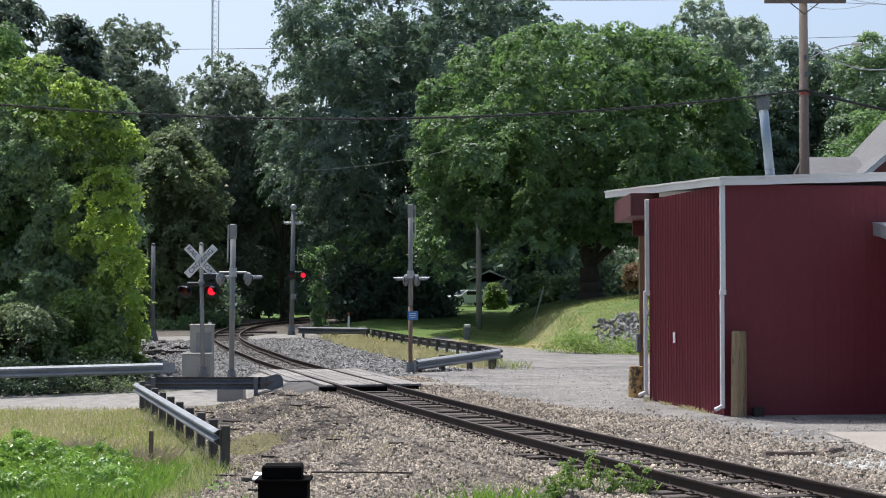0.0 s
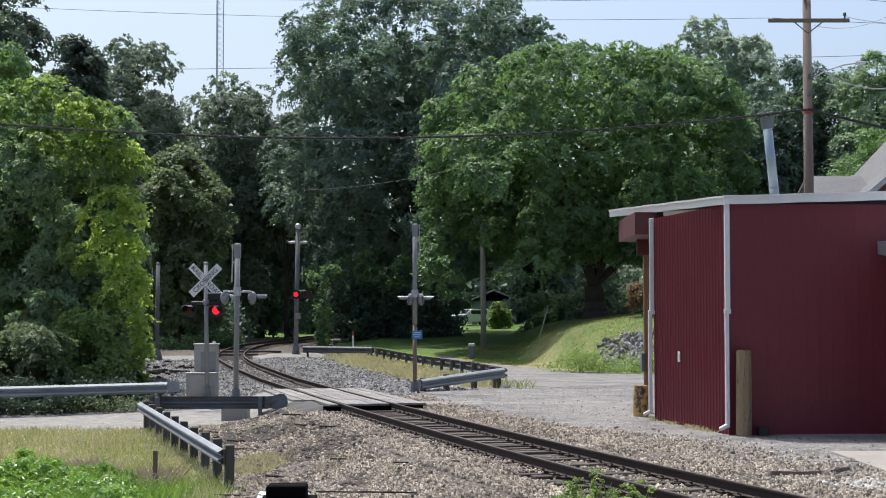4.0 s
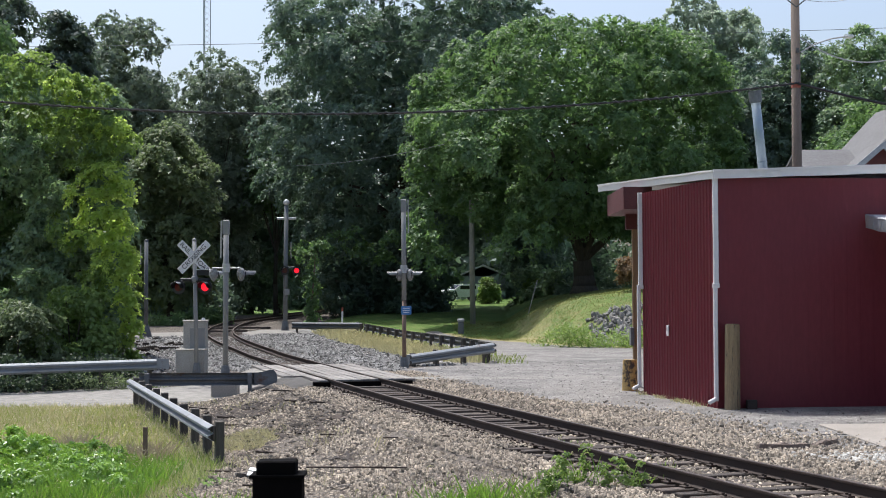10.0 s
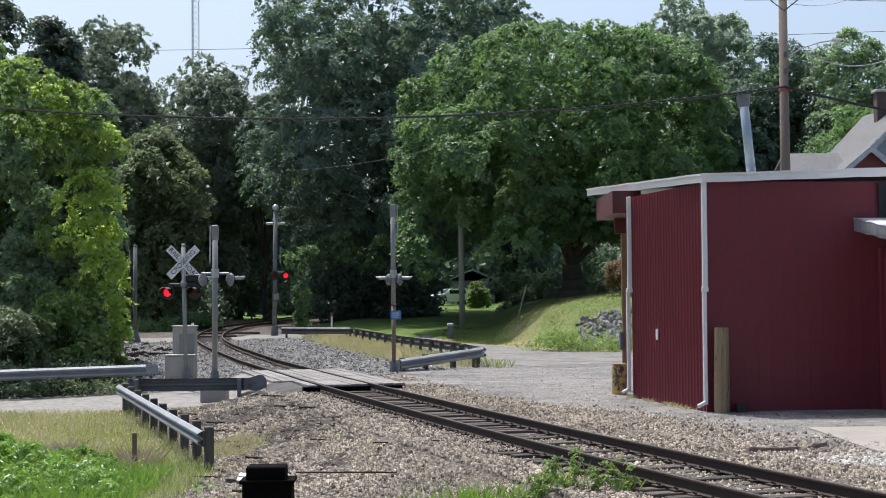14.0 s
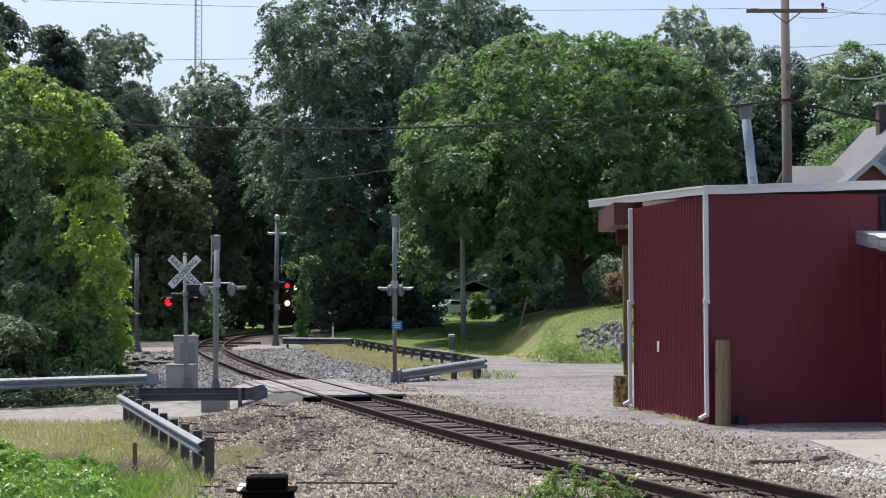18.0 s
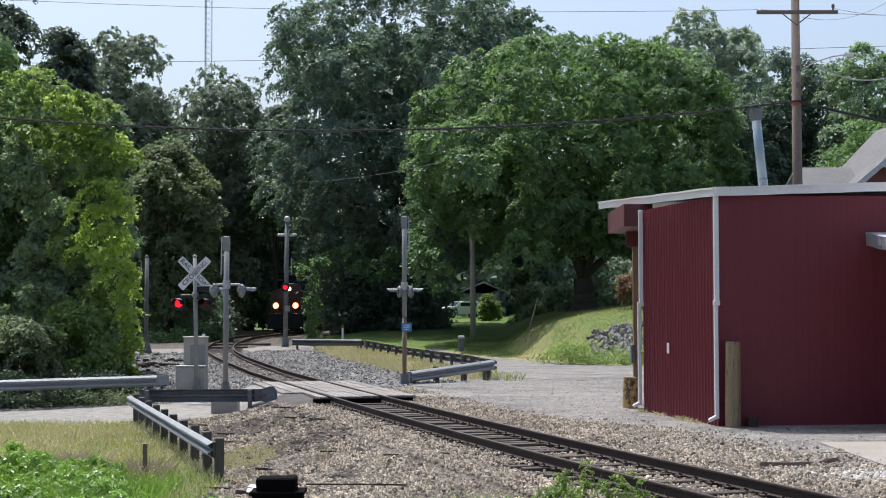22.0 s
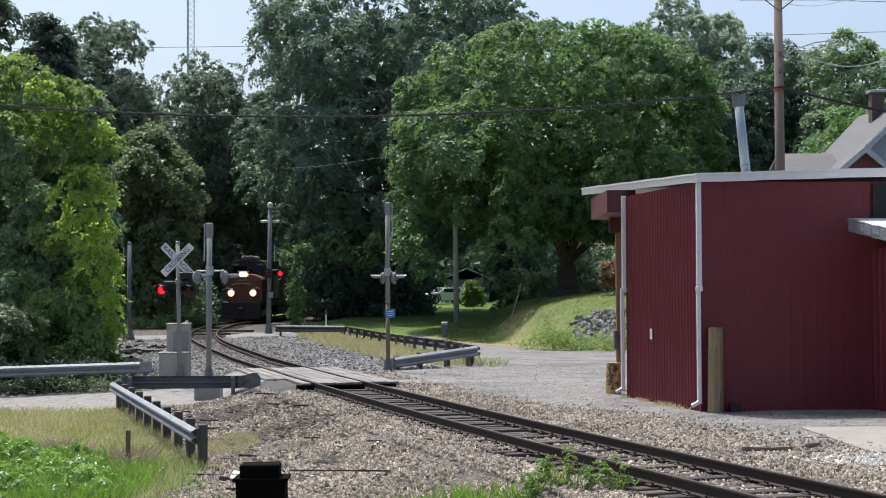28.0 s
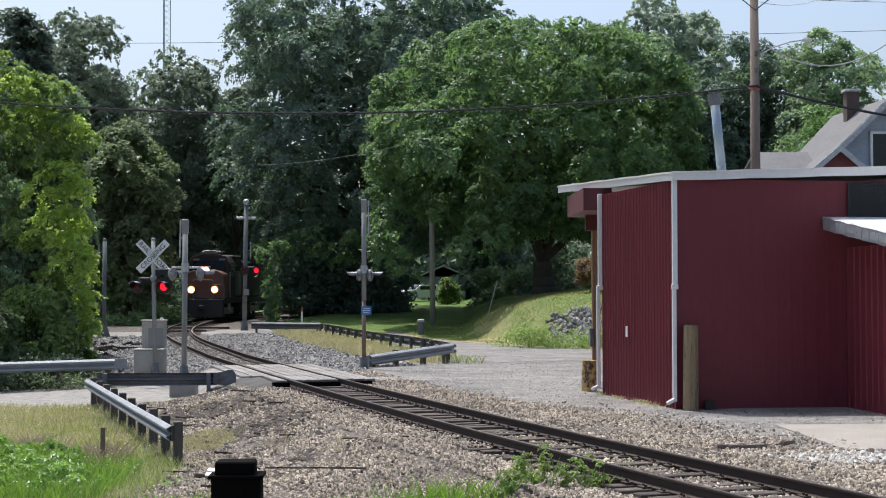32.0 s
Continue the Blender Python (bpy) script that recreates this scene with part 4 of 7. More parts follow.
def gate_mast(name, label, at, height, mat, lower=None, arm_side=-1, head_z=3.1, yaws=(90, 90), sign=False, heads_x=(-0.5, 0.5), lean=0.0, hoods=0.5):
    sig = tagged(empty(name, Matrix.Translation(at)), label, "railway signal")
    if lower:
        part("lower_mast", tube(bmesh.new(), (-lean, 0, -0.1), (-lean * 0.6, 0, height * 0.40), 0.075, 0.075, 14), lower, sig, "rust-streaked lower mast", smooth=True)
    part("mast", tube(bmesh.new(), (-lean * (0.6 if lower else 1), 0, height * 0.40 if lower else 0), (0, 0, height), 0.085, 0.085, 14), mat, sig, smooth=True)
    part("head_box", box(bmesh.new(), (0.20, 0.2, 0.46), Matrix.Translation((0, 0, height - 0.2)), 0.02), mat, sig)
    part("foot", tube(bmesh.new(), (-lean, 0, -0.1), (-lean, 0, 0.35), 0.17, 0.12, 12), GALV_DARK, sig)
    bm = bmesh.new()
    tube(bm, (arm_side * 0.17, 0.02, height - 1.15), (arm_side * 0.15, 0.02, height + 0.02), 0.022, None, 8)
    tube(bm, (arm_side * 0.17, 0.02, height - 0.55), (0, 0.02, height - 0.55), 0.018, None, 8)
    part("gate_arm_rod", bm, HOOD, sig, "pale upright rod")
    arm = bmesh.new()
    tube(arm, (heads_x[0], 0, head_z + 0.18), (heads_x[1], 0, head_z + 0.18), 0.03, None, 8)
    for x in heads_x:
        tube(arm, (x, 0, head_z + 0.18), (x, 0, head_z), 0.03, None, 8)
    tube(arm, (0, 0, head_z + 0.05), (0, 0, head_z + 0.32), 0.12, None, 12)
    part("crossarm", arm, HOOD, sig)
    for x, yaw in zip(heads_x, yaws):
        signal_head(sig, x, head_z, yaw, lens=False, back=0.22, hood_len=hoods, hood_r=0.10)
    if sign:
        bm = box(bmesh.new(), (0.36, 0.015, 0.30), Matrix.Translation((0.08, -0.10, 1.99)), 0.004)
        pl = part("blue_plate", bm, BLUE, sig, "blue notice plate with white bars")
        for k, w in ((0.07, 0.24), (0.0, 0.26), (-0.07, 0.2)):
            part("text_bar", box(bmesh.new(), (w, 0.004, 0.025), Matrix.Translation((0.08, -0.112, 1.99 + k))), SIGN_WHITE, pl)
    return sig


near_lit, near_spots = crossbuck_signal()
gm = gate_mast("gate_mast", "grey gate mast with two averted signal heads", (-6.52, 45.6, -0.08), 4.82, MAST, arm_side=-1, head_z=3.18, yaws=(158, 142), heads_x=(-0.42, 0.42), lean=0.03)
part("counterweight_bracket", box(bmesh.new(), (0.22, 0.2, 0.05), Matrix.Translation((-0.16, -0.05, 0.10))), HOOD, gm)
f = tagged(part("mast_foundation", box(bmesh.new(), (0.80, 0.7, 0.86), Matrix.Translation((-6.54, 45.55, -0.54)), 0.03), CONCRETE, None), "grey concrete foundation block of the gate mast", "foundation")
gate_mast("gate_mast", "tall gate mast with a rusty foot and a blue notice plate", (-1.14, 51.6, -0.12), 5.86, MAST, MAST_RUST, arm_side=1, head_z=3.25, yaws=(-88, 88), sign=True, heads_x=(-0.10, 0.16), hoods=0.36)


def far_signal():
    sig = tagged(empty("far_crossing_signal", Matrix.Translation((-9.2, 89.8, 0.33))), "tall grey mast with bell and red flashing lamps", "railway signal")
    part("mast", tube(bmesh.new(), (-0.05, 0, 0), (0.05, 0, 7.55), 0.145, 0.125, 14), GALV_DARK, sig, smooth=True)
    part("foot", tube(bmesh.new(), (-0.05, 0, -0.2), (-0.05, 0, 0.50), 0.26, 0.17, 12), GALV_DARK, sig)
    part("bell", ball(bmesh.new(), (0.05, 0, 7.72), 0.20, 14), HOOD, sig)
    arm = tube(bmesh.new(), (-0.5, 0, 6.72), (0.6, 0, 6.72), 0.04, None, 8)
    part("upper_arm", arm, GALV_DARK, sig)
    for x in (-0.28, 0.42):
        part("upper_hood", box(bmesh.new(), (0.46, 0.3, 0.15), Matrix.Translation((x, -0.15, 6.74)), 0.03), HOOD, sig, "pale hood")
    part("control_box", box(bmesh.new(), (0.30, 0.25, 0.35), Matrix.Translation((0.1, -0.2, 2.25)), 0.02), MAST, sig)
    part("rod", tube(bmesh.new(), (0.32, 0, 4.3), (0.32, 0, 5.3), 0.03, None, 8), HOOD, sig)
    tube_arm = tube(bmesh.new(), (-0.15, 0, 3.75), (0.75, 0, 3.75), 0.05, None, 8)
    part("lamp_arm", tube_arm, GALV_DARK, sig)
    signal_head(sig, -0.05, 3.55, 4, back=0.27, y=-0.30, hood_mat=BLACK)
    signal_head(sig, 0.66, 3.55, 4, back=0.27, y=-0.22, hood_mat=BLACK)
    lit = lit_disc(sig, -0.29)
    return lit, [pose(-0.05, 0, 3.55, 0, 0, 4), pose(0.66, 0.08, 3.55, 0, 0, 4)]


far_lit, far_spots = far_signal()

dark_mast = tagged(empty("far_gate_mast", Matrix.Translation((-16.35, 82.8, 0.08))), "dark slim mast on a flared foot", "railway signal")
part("mast", tube(bmesh.new(), (0, 0, 0), (0.02, 0, 5.4), 0.12, 0.11, 12), GALV_DARK, dark_mast, smooth=True)
part("foot", tube(bmesh.new(), (0, 0, -0.2), (0, 0, 0.65), 0.42, 0.16, 12), GALV_DARK, dark_mast)
part("cap", ball(bmesh.new(), (0.02, 0, 5.4), 0.12, 10), GALV_DARK, dark_mast)
part("rod", tube(bmesh.new(), (-0.3, 0, 4.1), (-0.3, 0, 5.2), 0.03, None, 8), HOOD, dark_mast)


def make_cabinets():
    low = tagged(empty("relay_cabinet", Matrix.Translation((-8.62, 51.75, -0.25))), "weathered buff relay cabinet beside the crossing mast", "cabinet")
    part("body", box(bmesh.new(), (1.02, 0.6, 0.80), Matrix.Translation((0, 0, 0.36)), 0.02), BUFF, low)
    part("lid", box(bmesh.new(), (1.08, 0.66, 0.05), Matrix.Translation((0, 0, 0.785)), 0.012), BUFF, low)
    part("door", box(bmesh.new(), (0.86, 0.02, 0.62), Matrix.Translation((0, -0.308, 0.36)), 0.006), BUFF, low)
    up = tagged(empty("relay_cabinet", Matrix.Translation((-8.56, 52.3, -0.2))), "taller buff relay cabinet with a paler patched door", "cabinet")
    part("body", box(bmesh.new(), (0.80, 0.5, 1.76), Matrix.Translation((0, 0, 0.84)), 0.02), BUFF, up)
    part("lid", box(bmesh.new(), (0.86, 0.56, 0.06), Matrix.Translation((0, 0, 1.73)), 0.015), BUFF, up)
    part("vent", tube(bmesh.new(), (0.27, 0, 1.75), (0.27, 0, 1.84), 0.07, 0.05, 10), SIGN_WHITE, up)
    part("door", box(bmesh.new(), (0.52, 0.02, 0.75), Matrix.Translation((0.1, -0.262, 1.10)), 0.006), MAST, up, "paler door panel")


make_cabinets()


# ---- poles and wires ----
def make_pole():
    x, y = 11.84, 48.0
    pole = tagged(empty("utility_pole", Matrix.Translation((x, y, -0.15))), "weathered wooden utility pole with a crossarm and pale insulators", "utility pole")
    part("shaft", tube(bmesh.new(), (0.0, 0, -0.3), (0.0, 0, 13.05), 0.19, 0.135, 16), POLE_WOOD, pole, smooth=True)
    part("crossarm", box(bmesh.new(), (2.66, 0.11, 0.12), Matrix.Translation((0.02, -0.17, 12.35)), 0.008), POLE_WOOD, pole)
    br = bmesh.new()
    for sx in (-1, 1):
        tube(br, (sx * 0.45, -0.19, 12.28), (0, -0.17, 11.93), 0.02, None, 6)
    part("braces", br, GALV_DARK, pole)
    for px, pz in ((-0.12, 13.05), (0.14, 13.05), (1.22, 12.42)):
        ins = bmesh.new()
        tube(ins, (px, -0.1, pz), (px, -0.1, pz + 0.1), 0.03, None, 8)
        tube(ins, (px, -0.1, pz + 0.1), (px, -0.1, pz + 0.2), 0.06, 0.045, 10)
        part("insulator", ins, GALV_DARK, pole, "dark pin insulator")
    part("red_band", tube(bmesh.new(), (0, 0, 9.28), (0, 0, 9.46), 0.162, 0.16, 16), material("red_mark", (0.42, 0.12, 0.09), 0.8), pole, "faded red paint band")
    for z in (9.95, 10.5):
        part("knob", box(bmesh.new(), (0.1, 0.12, 0.16), Matrix.Translation((0.02, -0.16, z))), GALV_DARK, pole)
    arm = [Vector((0.14, -0.12, 10.45)), Vector((0.55, -0.3, 10.68)), Vector((1.05, -0.5, 10.82)), Vector((1.42, -0.62, 10.86))]
    la = part("lamp_arm", line(bmesh.new(), arm, 0.025), HOOD, pole, "thin pale street lamp arm")
    part("lamp_head", box(bmesh.new(), (0.34, 0.2, 0.11), Matrix.Translation((1.56, -0.66, 10.86)), 0.04), SIGN_WHITE, la, "pale street lamp head")
    base = Vector((x, y, -0.15))

    def wire(name, label, pts, r, mat):
        tagged(part(name, line(bmesh.new(), pts, r), mat, None), label, "cable")

    at = base + Vector((0, -0.17, 9.42))
    wire("overhead_cable", "thick black twisted overhead cable on the wooden pole", sag((-24, 43.5, 9.58), at, 1.32, 60), 0.034, CABLE)
    way = sag((-24, 43.5, 9.58), at, 1.32, 900)
    coil = [p + Vector((0, 0.048 * math.cos(k * 0.75), 0.048 * math.sin(k * 0.75))) for k, p in enumerate(way)]
    wire("lashing_wire", "pale steel wire lashed round the thick overhead cable", coil, 0.008, WIRE)
    wire("overhead_cable", "thick black twisted overhead cable on the wooden pole", sag(at, (24, 46.5, 7.6), 0.5, 20), 0.045, CABLE)
    wire("service_wire", "pale grey service drop sagging from the pole", sag(base + Vector((0.12, -0.1, 10.95)), (17.5, 46.5, 12.2), 1.55, 30), 0.022, HOOD)
    wire("service_wire", "thin pale wire sagging from the pole top", sag(base + Vector((0.2, -0.1, 12.2)), (17.2, 45.5, 15.2), 1.25, 24), 0.009, HOOD)
    wire("service_wire", "thin pale wire sagging from the pole top", sag(base + Vector((1.2, -0.1, 12.5)), (21, 46, 14.6), 1.2, 24), 0.009, HOOD)
    for dx, dz, tz, dr in ((-0.12, 13.22, 14.5, 0.7), (0.14, 13.22, 14.1, 0.75), (-1.25, 12.45, 13.6, 0.6)):
        wire("power_line", "thin bare power line on the pole top", sag(base + Vector((dx, -0.1, dz)), (-32, 46, tz), dr, 30), 0.008, WIRE)
        wire("power_line", "thin bare power line on the pole top", sag(base + Vector((dx + 0.1, -0.1, dz)), (34, 50, tz), dr, 20), 0.008, WIRE)
    wire("power_line", "thin bare power line far above the trees", sag((-60, 105, 20.3), (60, 105, 22.3), 0.7, 30), 0.02, WIRE)
    wire("tree_wire", "thin wire running between the trees", sag((-9.5, 100, 11.2), (0.5, 84, 11.0), 0.25, 20), 0.015, WIRE)


make_pole()


def make_tower():
    """Far lattice mast that rises over the trees."""
    tower = tagged(empty("lattice_tower", Matrix.Translation((-39.1, 250, 0))), "thin grey lattice radio tower far behind the trees", "tower")
    r, top = 0.72, 62
    pts = [Vector((r * math.cos(a), r * math.sin(a), 0)) for a in (0.3, 2.4, 4.5)]
    for p in pts:
        part("leg", tube(bmesh.new(), p, p + Vector((0, 0, top)), 0.07, None, 6), GALV, tower)
    bm = bmesh.new()
    for i in range(26, 62):
        for k in range(3):
            a, b = pts[k], pts[(k + 1) % 3]
            tube(bm, a + Vector((0, 0, i)), b + Vector((0, 0, i + 1)), 0.03, None, 4)
    part("lacing", bm, GALV, tower)


make_tower()

wp = tagged(part("wooden_pole", tube(bmesh.new(), (2.35, 95.5, 0.2), (2.3, 95.5, 8.5), 0.19, 0.16, 12), POST_GREY, None, smooth=True), "grey wooden pole at the edge of the lawn", "pole")
lp = tagged(part("leaning_stake", tube(bmesh.new(), (5.42, 87.0, 1.2), (5.98, 87.0, 3.2), 0.03, None, 8), POST_GREY, None), "pale stake leaning on the grassy bank", "stake")
mb = tagged(empty("utility_pedestal", Matrix.Translation((1.45, 88.0, 0.05))), "small utility pedestal with a pale cap on the verge", "pedestal")
part("body", box(bmesh.new(), (0.34, 0.3, 0.75), Matrix.Translation((0, 0, 0.3)), 0.03), GALV_DARK, mb)
part("cap", box(bmesh.new(), (0.42, 0.36, 0.2), Matrix.Translation((0, 0, 0.78)), 0.05), HOOD, mb)
tagged(part("rusty_stake", box(bmesh.new(), (0.085, 0.05, 1.05), Matrix.Translation((-5.62, 28.4, -0.60)), 0.006), MAST_RUST, None), "rusty steel stake in the grass", "stake")
mk = tagged(empty("marker_post", Matrix.Translation((-5.9, 92, 0.6))), "short marker post with a red top in the shade", "marker post")
part("shaft", tube(bmesh.new(), (0, 0, -0.4), (0, 0, 0.75), 0.06, None, 8), SIGN_WHITE, mk)
part("top", tube(bmesh.new(), (0, 0, 0.75), (0, 0, 1.0), 0.065, None, 8), material("marker_red", (0.35, 0.09, 0.05), 0.6), mk)


# ---- the house behind the shed ----
ROOFING = material("grey_shingles", (0.17, 0.168, 0.17), 0.9, 0, (0.125, 0.12, 0.12), 1.0, 0.6, 9, 0.4, 0.02, stretch=(1, 1, 3))
SIDING = material("blue_grey_siding", (0.33, 0.38, 0.43), 0.6, 0, (0.28, 0.33, 0.38), 0.8, 0.6, 14, 0.1, stretch=(0.3, 0.3, 8))
BRICK_RED = material("red_gable_boards", (0.17, 0.05, 0.045), 0.7, 0, None, 1.5, 0.6, 14, 0.1)
BRICK = material("chimney_brick", (0.13, 0.09, 0.08), 0.9, 0, (0.08, 0.06, 0.05), 4, 0.6, 14, 0.3)
HOUSE_TRIM = material("house_trim", (0.50, 0.53, 0.55), 0.6, 0)


def make_house():
    house = tagged(empty("house", Matrix.Translation((0, 0, 0))), "grey-roofed house with blue-grey siding and a red gable behind the shed", "house")
    def slab(name, pts, th, mat, parent=house, label=""):
        bm = bmesh.new()
        lo = [bm.verts.new(p - Vector((0, 0, th))) for p in pts]
        hi = [bm.verts.new(p) for p in pts]
        bm.faces.new(lo[::-1]), bm.faces.new(hi)
        n = len(pts)
        for i in range(n):
            bm.faces.new((lo[i], lo[(i + 1) % n], hi[(i + 1) % n], hi[i]))
        bmesh.ops.recalc_face_normals(bm, faces=bm.faces)
        return part(name, bm, mat, parent, label)
    # main gable roof: ridge runs away from the viewer, the left slope shows
    r0, r1 = Vector((19.25, 56.8, 10.08)), Vector((19.0, 63.2, 10.14))
    e0, e1 = Vector((15.3, 56.8, 6.25)), Vector((15.3, 63.2, 6.25))
    slab("roof_left", [e0, r0, r1, e1], 0.14, ROOFING)
    slab("roof_right", [r0, r0 + Vector((4.2, 0, -3.9)), r1 + Vector((4.2, 0, -3.9)), r1], 0.14, ROOFING)
    bm = bmesh.new()
    f = [Vector((15.9, 57.2, -0.15)), Vector((22.7, 57.2, -0.15)), Vector((22.7, 57.2, 6.5)), Vector((19.25, 57.2, 9.85)), Vector((15.9, 57.2, 6.5))]
    k = Vector((-0.1, 5.6, 0.0))
    a = [bm.verts.new(p) for p in f]
    b = [bm.verts.new(p + k) for p in f]
    bm.faces.new(a), bm.faces.new(b[::-1])
    for i in range(5):
        bm.faces.new((a[i], a[(i + 1) % 5], b[(i + 1) % 5], b[i]))
    bmesh.ops.recalc_face_normals(bm, faces=bm.faces)
    part("clapboard_wall", bm, SIDING, house, "blue-grey clapboard walls")
    part("rake_board", sweep(bmesh.new(), [e0 + Vector((0, -0.05, -0.04)), r0 + Vector((0, -0.05, -0.04))], [(-0.03, -0.26), (0.03, -0.26), (0.03, 0.02), (-0.03, 0.02)]), HOUSE_TRIM, house)
    # small red-gabled porch roof in front
    g0 = Vector((16.93, 55.4, 8.06))
    gl, gr = Vector((14.5, 55.4, 6.0)), Vector((19.4, 55.4, 6.0))
    back = Vector((0.0, 1.9, 0.05))
    slab("porch_roof_left", [gl, g0, g0 + back, gl + back], 0.12, ROOFING)
    slab("porch_roof_right", [g0, gr, gr + back, g0 + back], 0.12, ROOFING)
    bm = bmesh.new()
    a = [bm.verts.new(p + Vector((0, 0.25, -0.1))) for p in (gl, gr, g0)]
    b = [bm.verts.new(p + Vector((0, 0.45, -0.1))) for p in (gl, gr, g0)]
    bm.faces.new(a), bm.faces.new(b[::-1])
    for i in range(3):
        bm.faces.new((a[i], a[(i + 1) % 3], b[(i + 1) % 3], b[i]))
    part("porch_gable", bm, BRICK_RED, house, "dark red gable boards")
    part("porch_wall", span_box(bmesh.new(), (14.8, 55.7, -0.15), (19.1, 57.1, 6.05)), SIDING, house)
    for p, q in ((gl, g0), (g0, gr)):
        part("gable_trim", sweep(bmesh.new(), [p + Vector((0, -0.03, 0.02)), q + Vector((0, -0.03, 0.02))], [(-0.03, -0.24), (0.03, -0.24), (0.03, 0.02), (-0.03, 0.02)]), HOUSE_TRIM, house)
    # low side wing
    slab("wing_roof", [Vector((14.1, 56.2, 6.9)), Vector((16.6, 56.2, 6.9)), Vector((16.5, 58.4, 8.1)), Vector((14.3, 58.4, 8.1))], 0.12, ROOFING)
    slab("wing_roof_rear", [Vector((14.3, 58.4, 8.1)), Vector((16.5, 58.4, 8.1)), Vector((16.5, 60.6, 6.9)), Vector((14.1, 60.6, 6.9))], 0.12, ROOFING)
    part("wing_wall", span_box(bmesh.new(), (14.45, 56.5, -0.15), (15.8, 60.3, 6.8)), SIDING, house)
    win = part("gable_window", span_box(bmesh.new(), (18.75, 57.12, 7.3), (19.75, 57.19, 8.7)), GLASS_DARK, house)
    fr = span_box(bmesh.new(), (18.65, 57.10, 7.2), (18.75, 57.18, 8.8))
    span_box(fr, (19.75, 57.10, 7.2), (19.85, 57.18, 8.8))
    span_box(fr, (18.75, 57.10, 7.2), (19.75, 57.18, 7.3))
    span_box(fr, (18.75, 57.10, 8.7), (19.75, 57.18, 8.8))
    part("window_frame", fr, SIGN_WHITE, win)
    for cx, cy, z0, z1, w, mat in ((18.75, 59.8, 8.8, 10.72, 0.52, BRICK),):
        ch = part("chimney", box(bmesh.new(), (w, w, z1 - z0), Matrix.Translation((cx, cy, (z0 + z1) / 2)), 0.02), mat, house, "brick chimney")
        part("chimney_cap", box(bmesh.new(), (w + 0.15, w + 0.15, 0.11), Matrix.Translation((cx, cy, z1 + 0.04)), 0.02), HOUSE_TRIM, ch)


make_house()


# ---- foliage ----
def leaf_quads(rng, centres, size, up=0.35, long=1.9, far=False):
    """Pointed leaves about the centres, each a folded rhomb of its own turn; far ones are plain triangles."""
    n = len(centres)
    a = rng.normal(size=(n, 3))
    a[:, 2] *= 0.8
    a /= np.linalg.norm(a, axis=1)[:, None]
    nrm = rng.normal(size=(n, 3)) + np.array([0, 0, up * 2])
    b = np.cross(a, nrm)
    b /= np.linalg.norm(b, axis=1)[:, None] + 1e-9
    c = np.cross(a, b)
    s = (size * rng.uniform(0.6, 1.35, n))[:, None]
    v = np.empty((n, 4, 3))
    v[:, 0] = centres - a * s * 0.5 * long / 1.4
    v[:, 1] = centres + b * s * 0.36 + c * s * 0.08
    v[:, 2] = centres + a * s * 0.5 * long / 1.4
    v[:, 3] = centres - b * s * 0.36 + c * s * 0.08
    if far:
        v = np.stack([centres - a * s * 0.5 + b * s * 0.42, centres - a * s * 0.5 - b * s * 0.42, v[:, 2]], 1)
        return v.reshape(-1, 3), np.arange(n * 3).reshape(n, 3)
    return v.reshape(-1, 3), np.arange(n * 4).reshape(n, 4)


def lobes_in(rng, centre, radii, count, share_r=(0.24, 0.40), fill=0.78, low=-0.75, boxy=0.8):
    """Branch clumps spread over a crown: places and radii."""
    out = []
    centre, radii = np.array(centre), np.array(radii)
    while len(out) < count:
        p = rng.normal(size=3)
        p /= np.linalg.norm(p)
        if p[2] < low:
            continue
        p = np.sign(p) * np.abs(p) ** boxy
        r = rng.uniform(*share_r) * radii.min()
        f = rng.uniform(0.92, 1.06) if rng.uniform() < fill else rng.uniform(0.45, 0.9)
        out.append((centre + p * (radii - 0.85 * r) * f, r * np.array([1.1, 1.1, 0.8])))
    return out


def crown_points(rng, lobes, twigs, leaves, spread):
    pts = []
    vol = np.array([np.prod(r) ** (2 / 3) for _, r in lobes])
    counts = np.maximum(3, (twigs * vol / vol.sum()).astype(int))
    for (c, r), k in zip(lobes, counts):
        p = rng.normal(size=(k, 3))
        p /= np.linalg.norm(p, axis=1)[:, None]
        p[:, 2] = np.where(p[:, 2] < -0.35, -p[:, 2] * 0.6, p[:, 2])
        rad = rng.uniform(0.55, 1.06, k) ** 0.6
        base = c + p * rad[:, None] * r
        q = base[:, None, :] + rng.normal(size=(k, leaves, 3)) * spread * np.array([1, 1, 0.7])
        pts.append(q.reshape(-1, 3))
    return np.concatenate(pts)


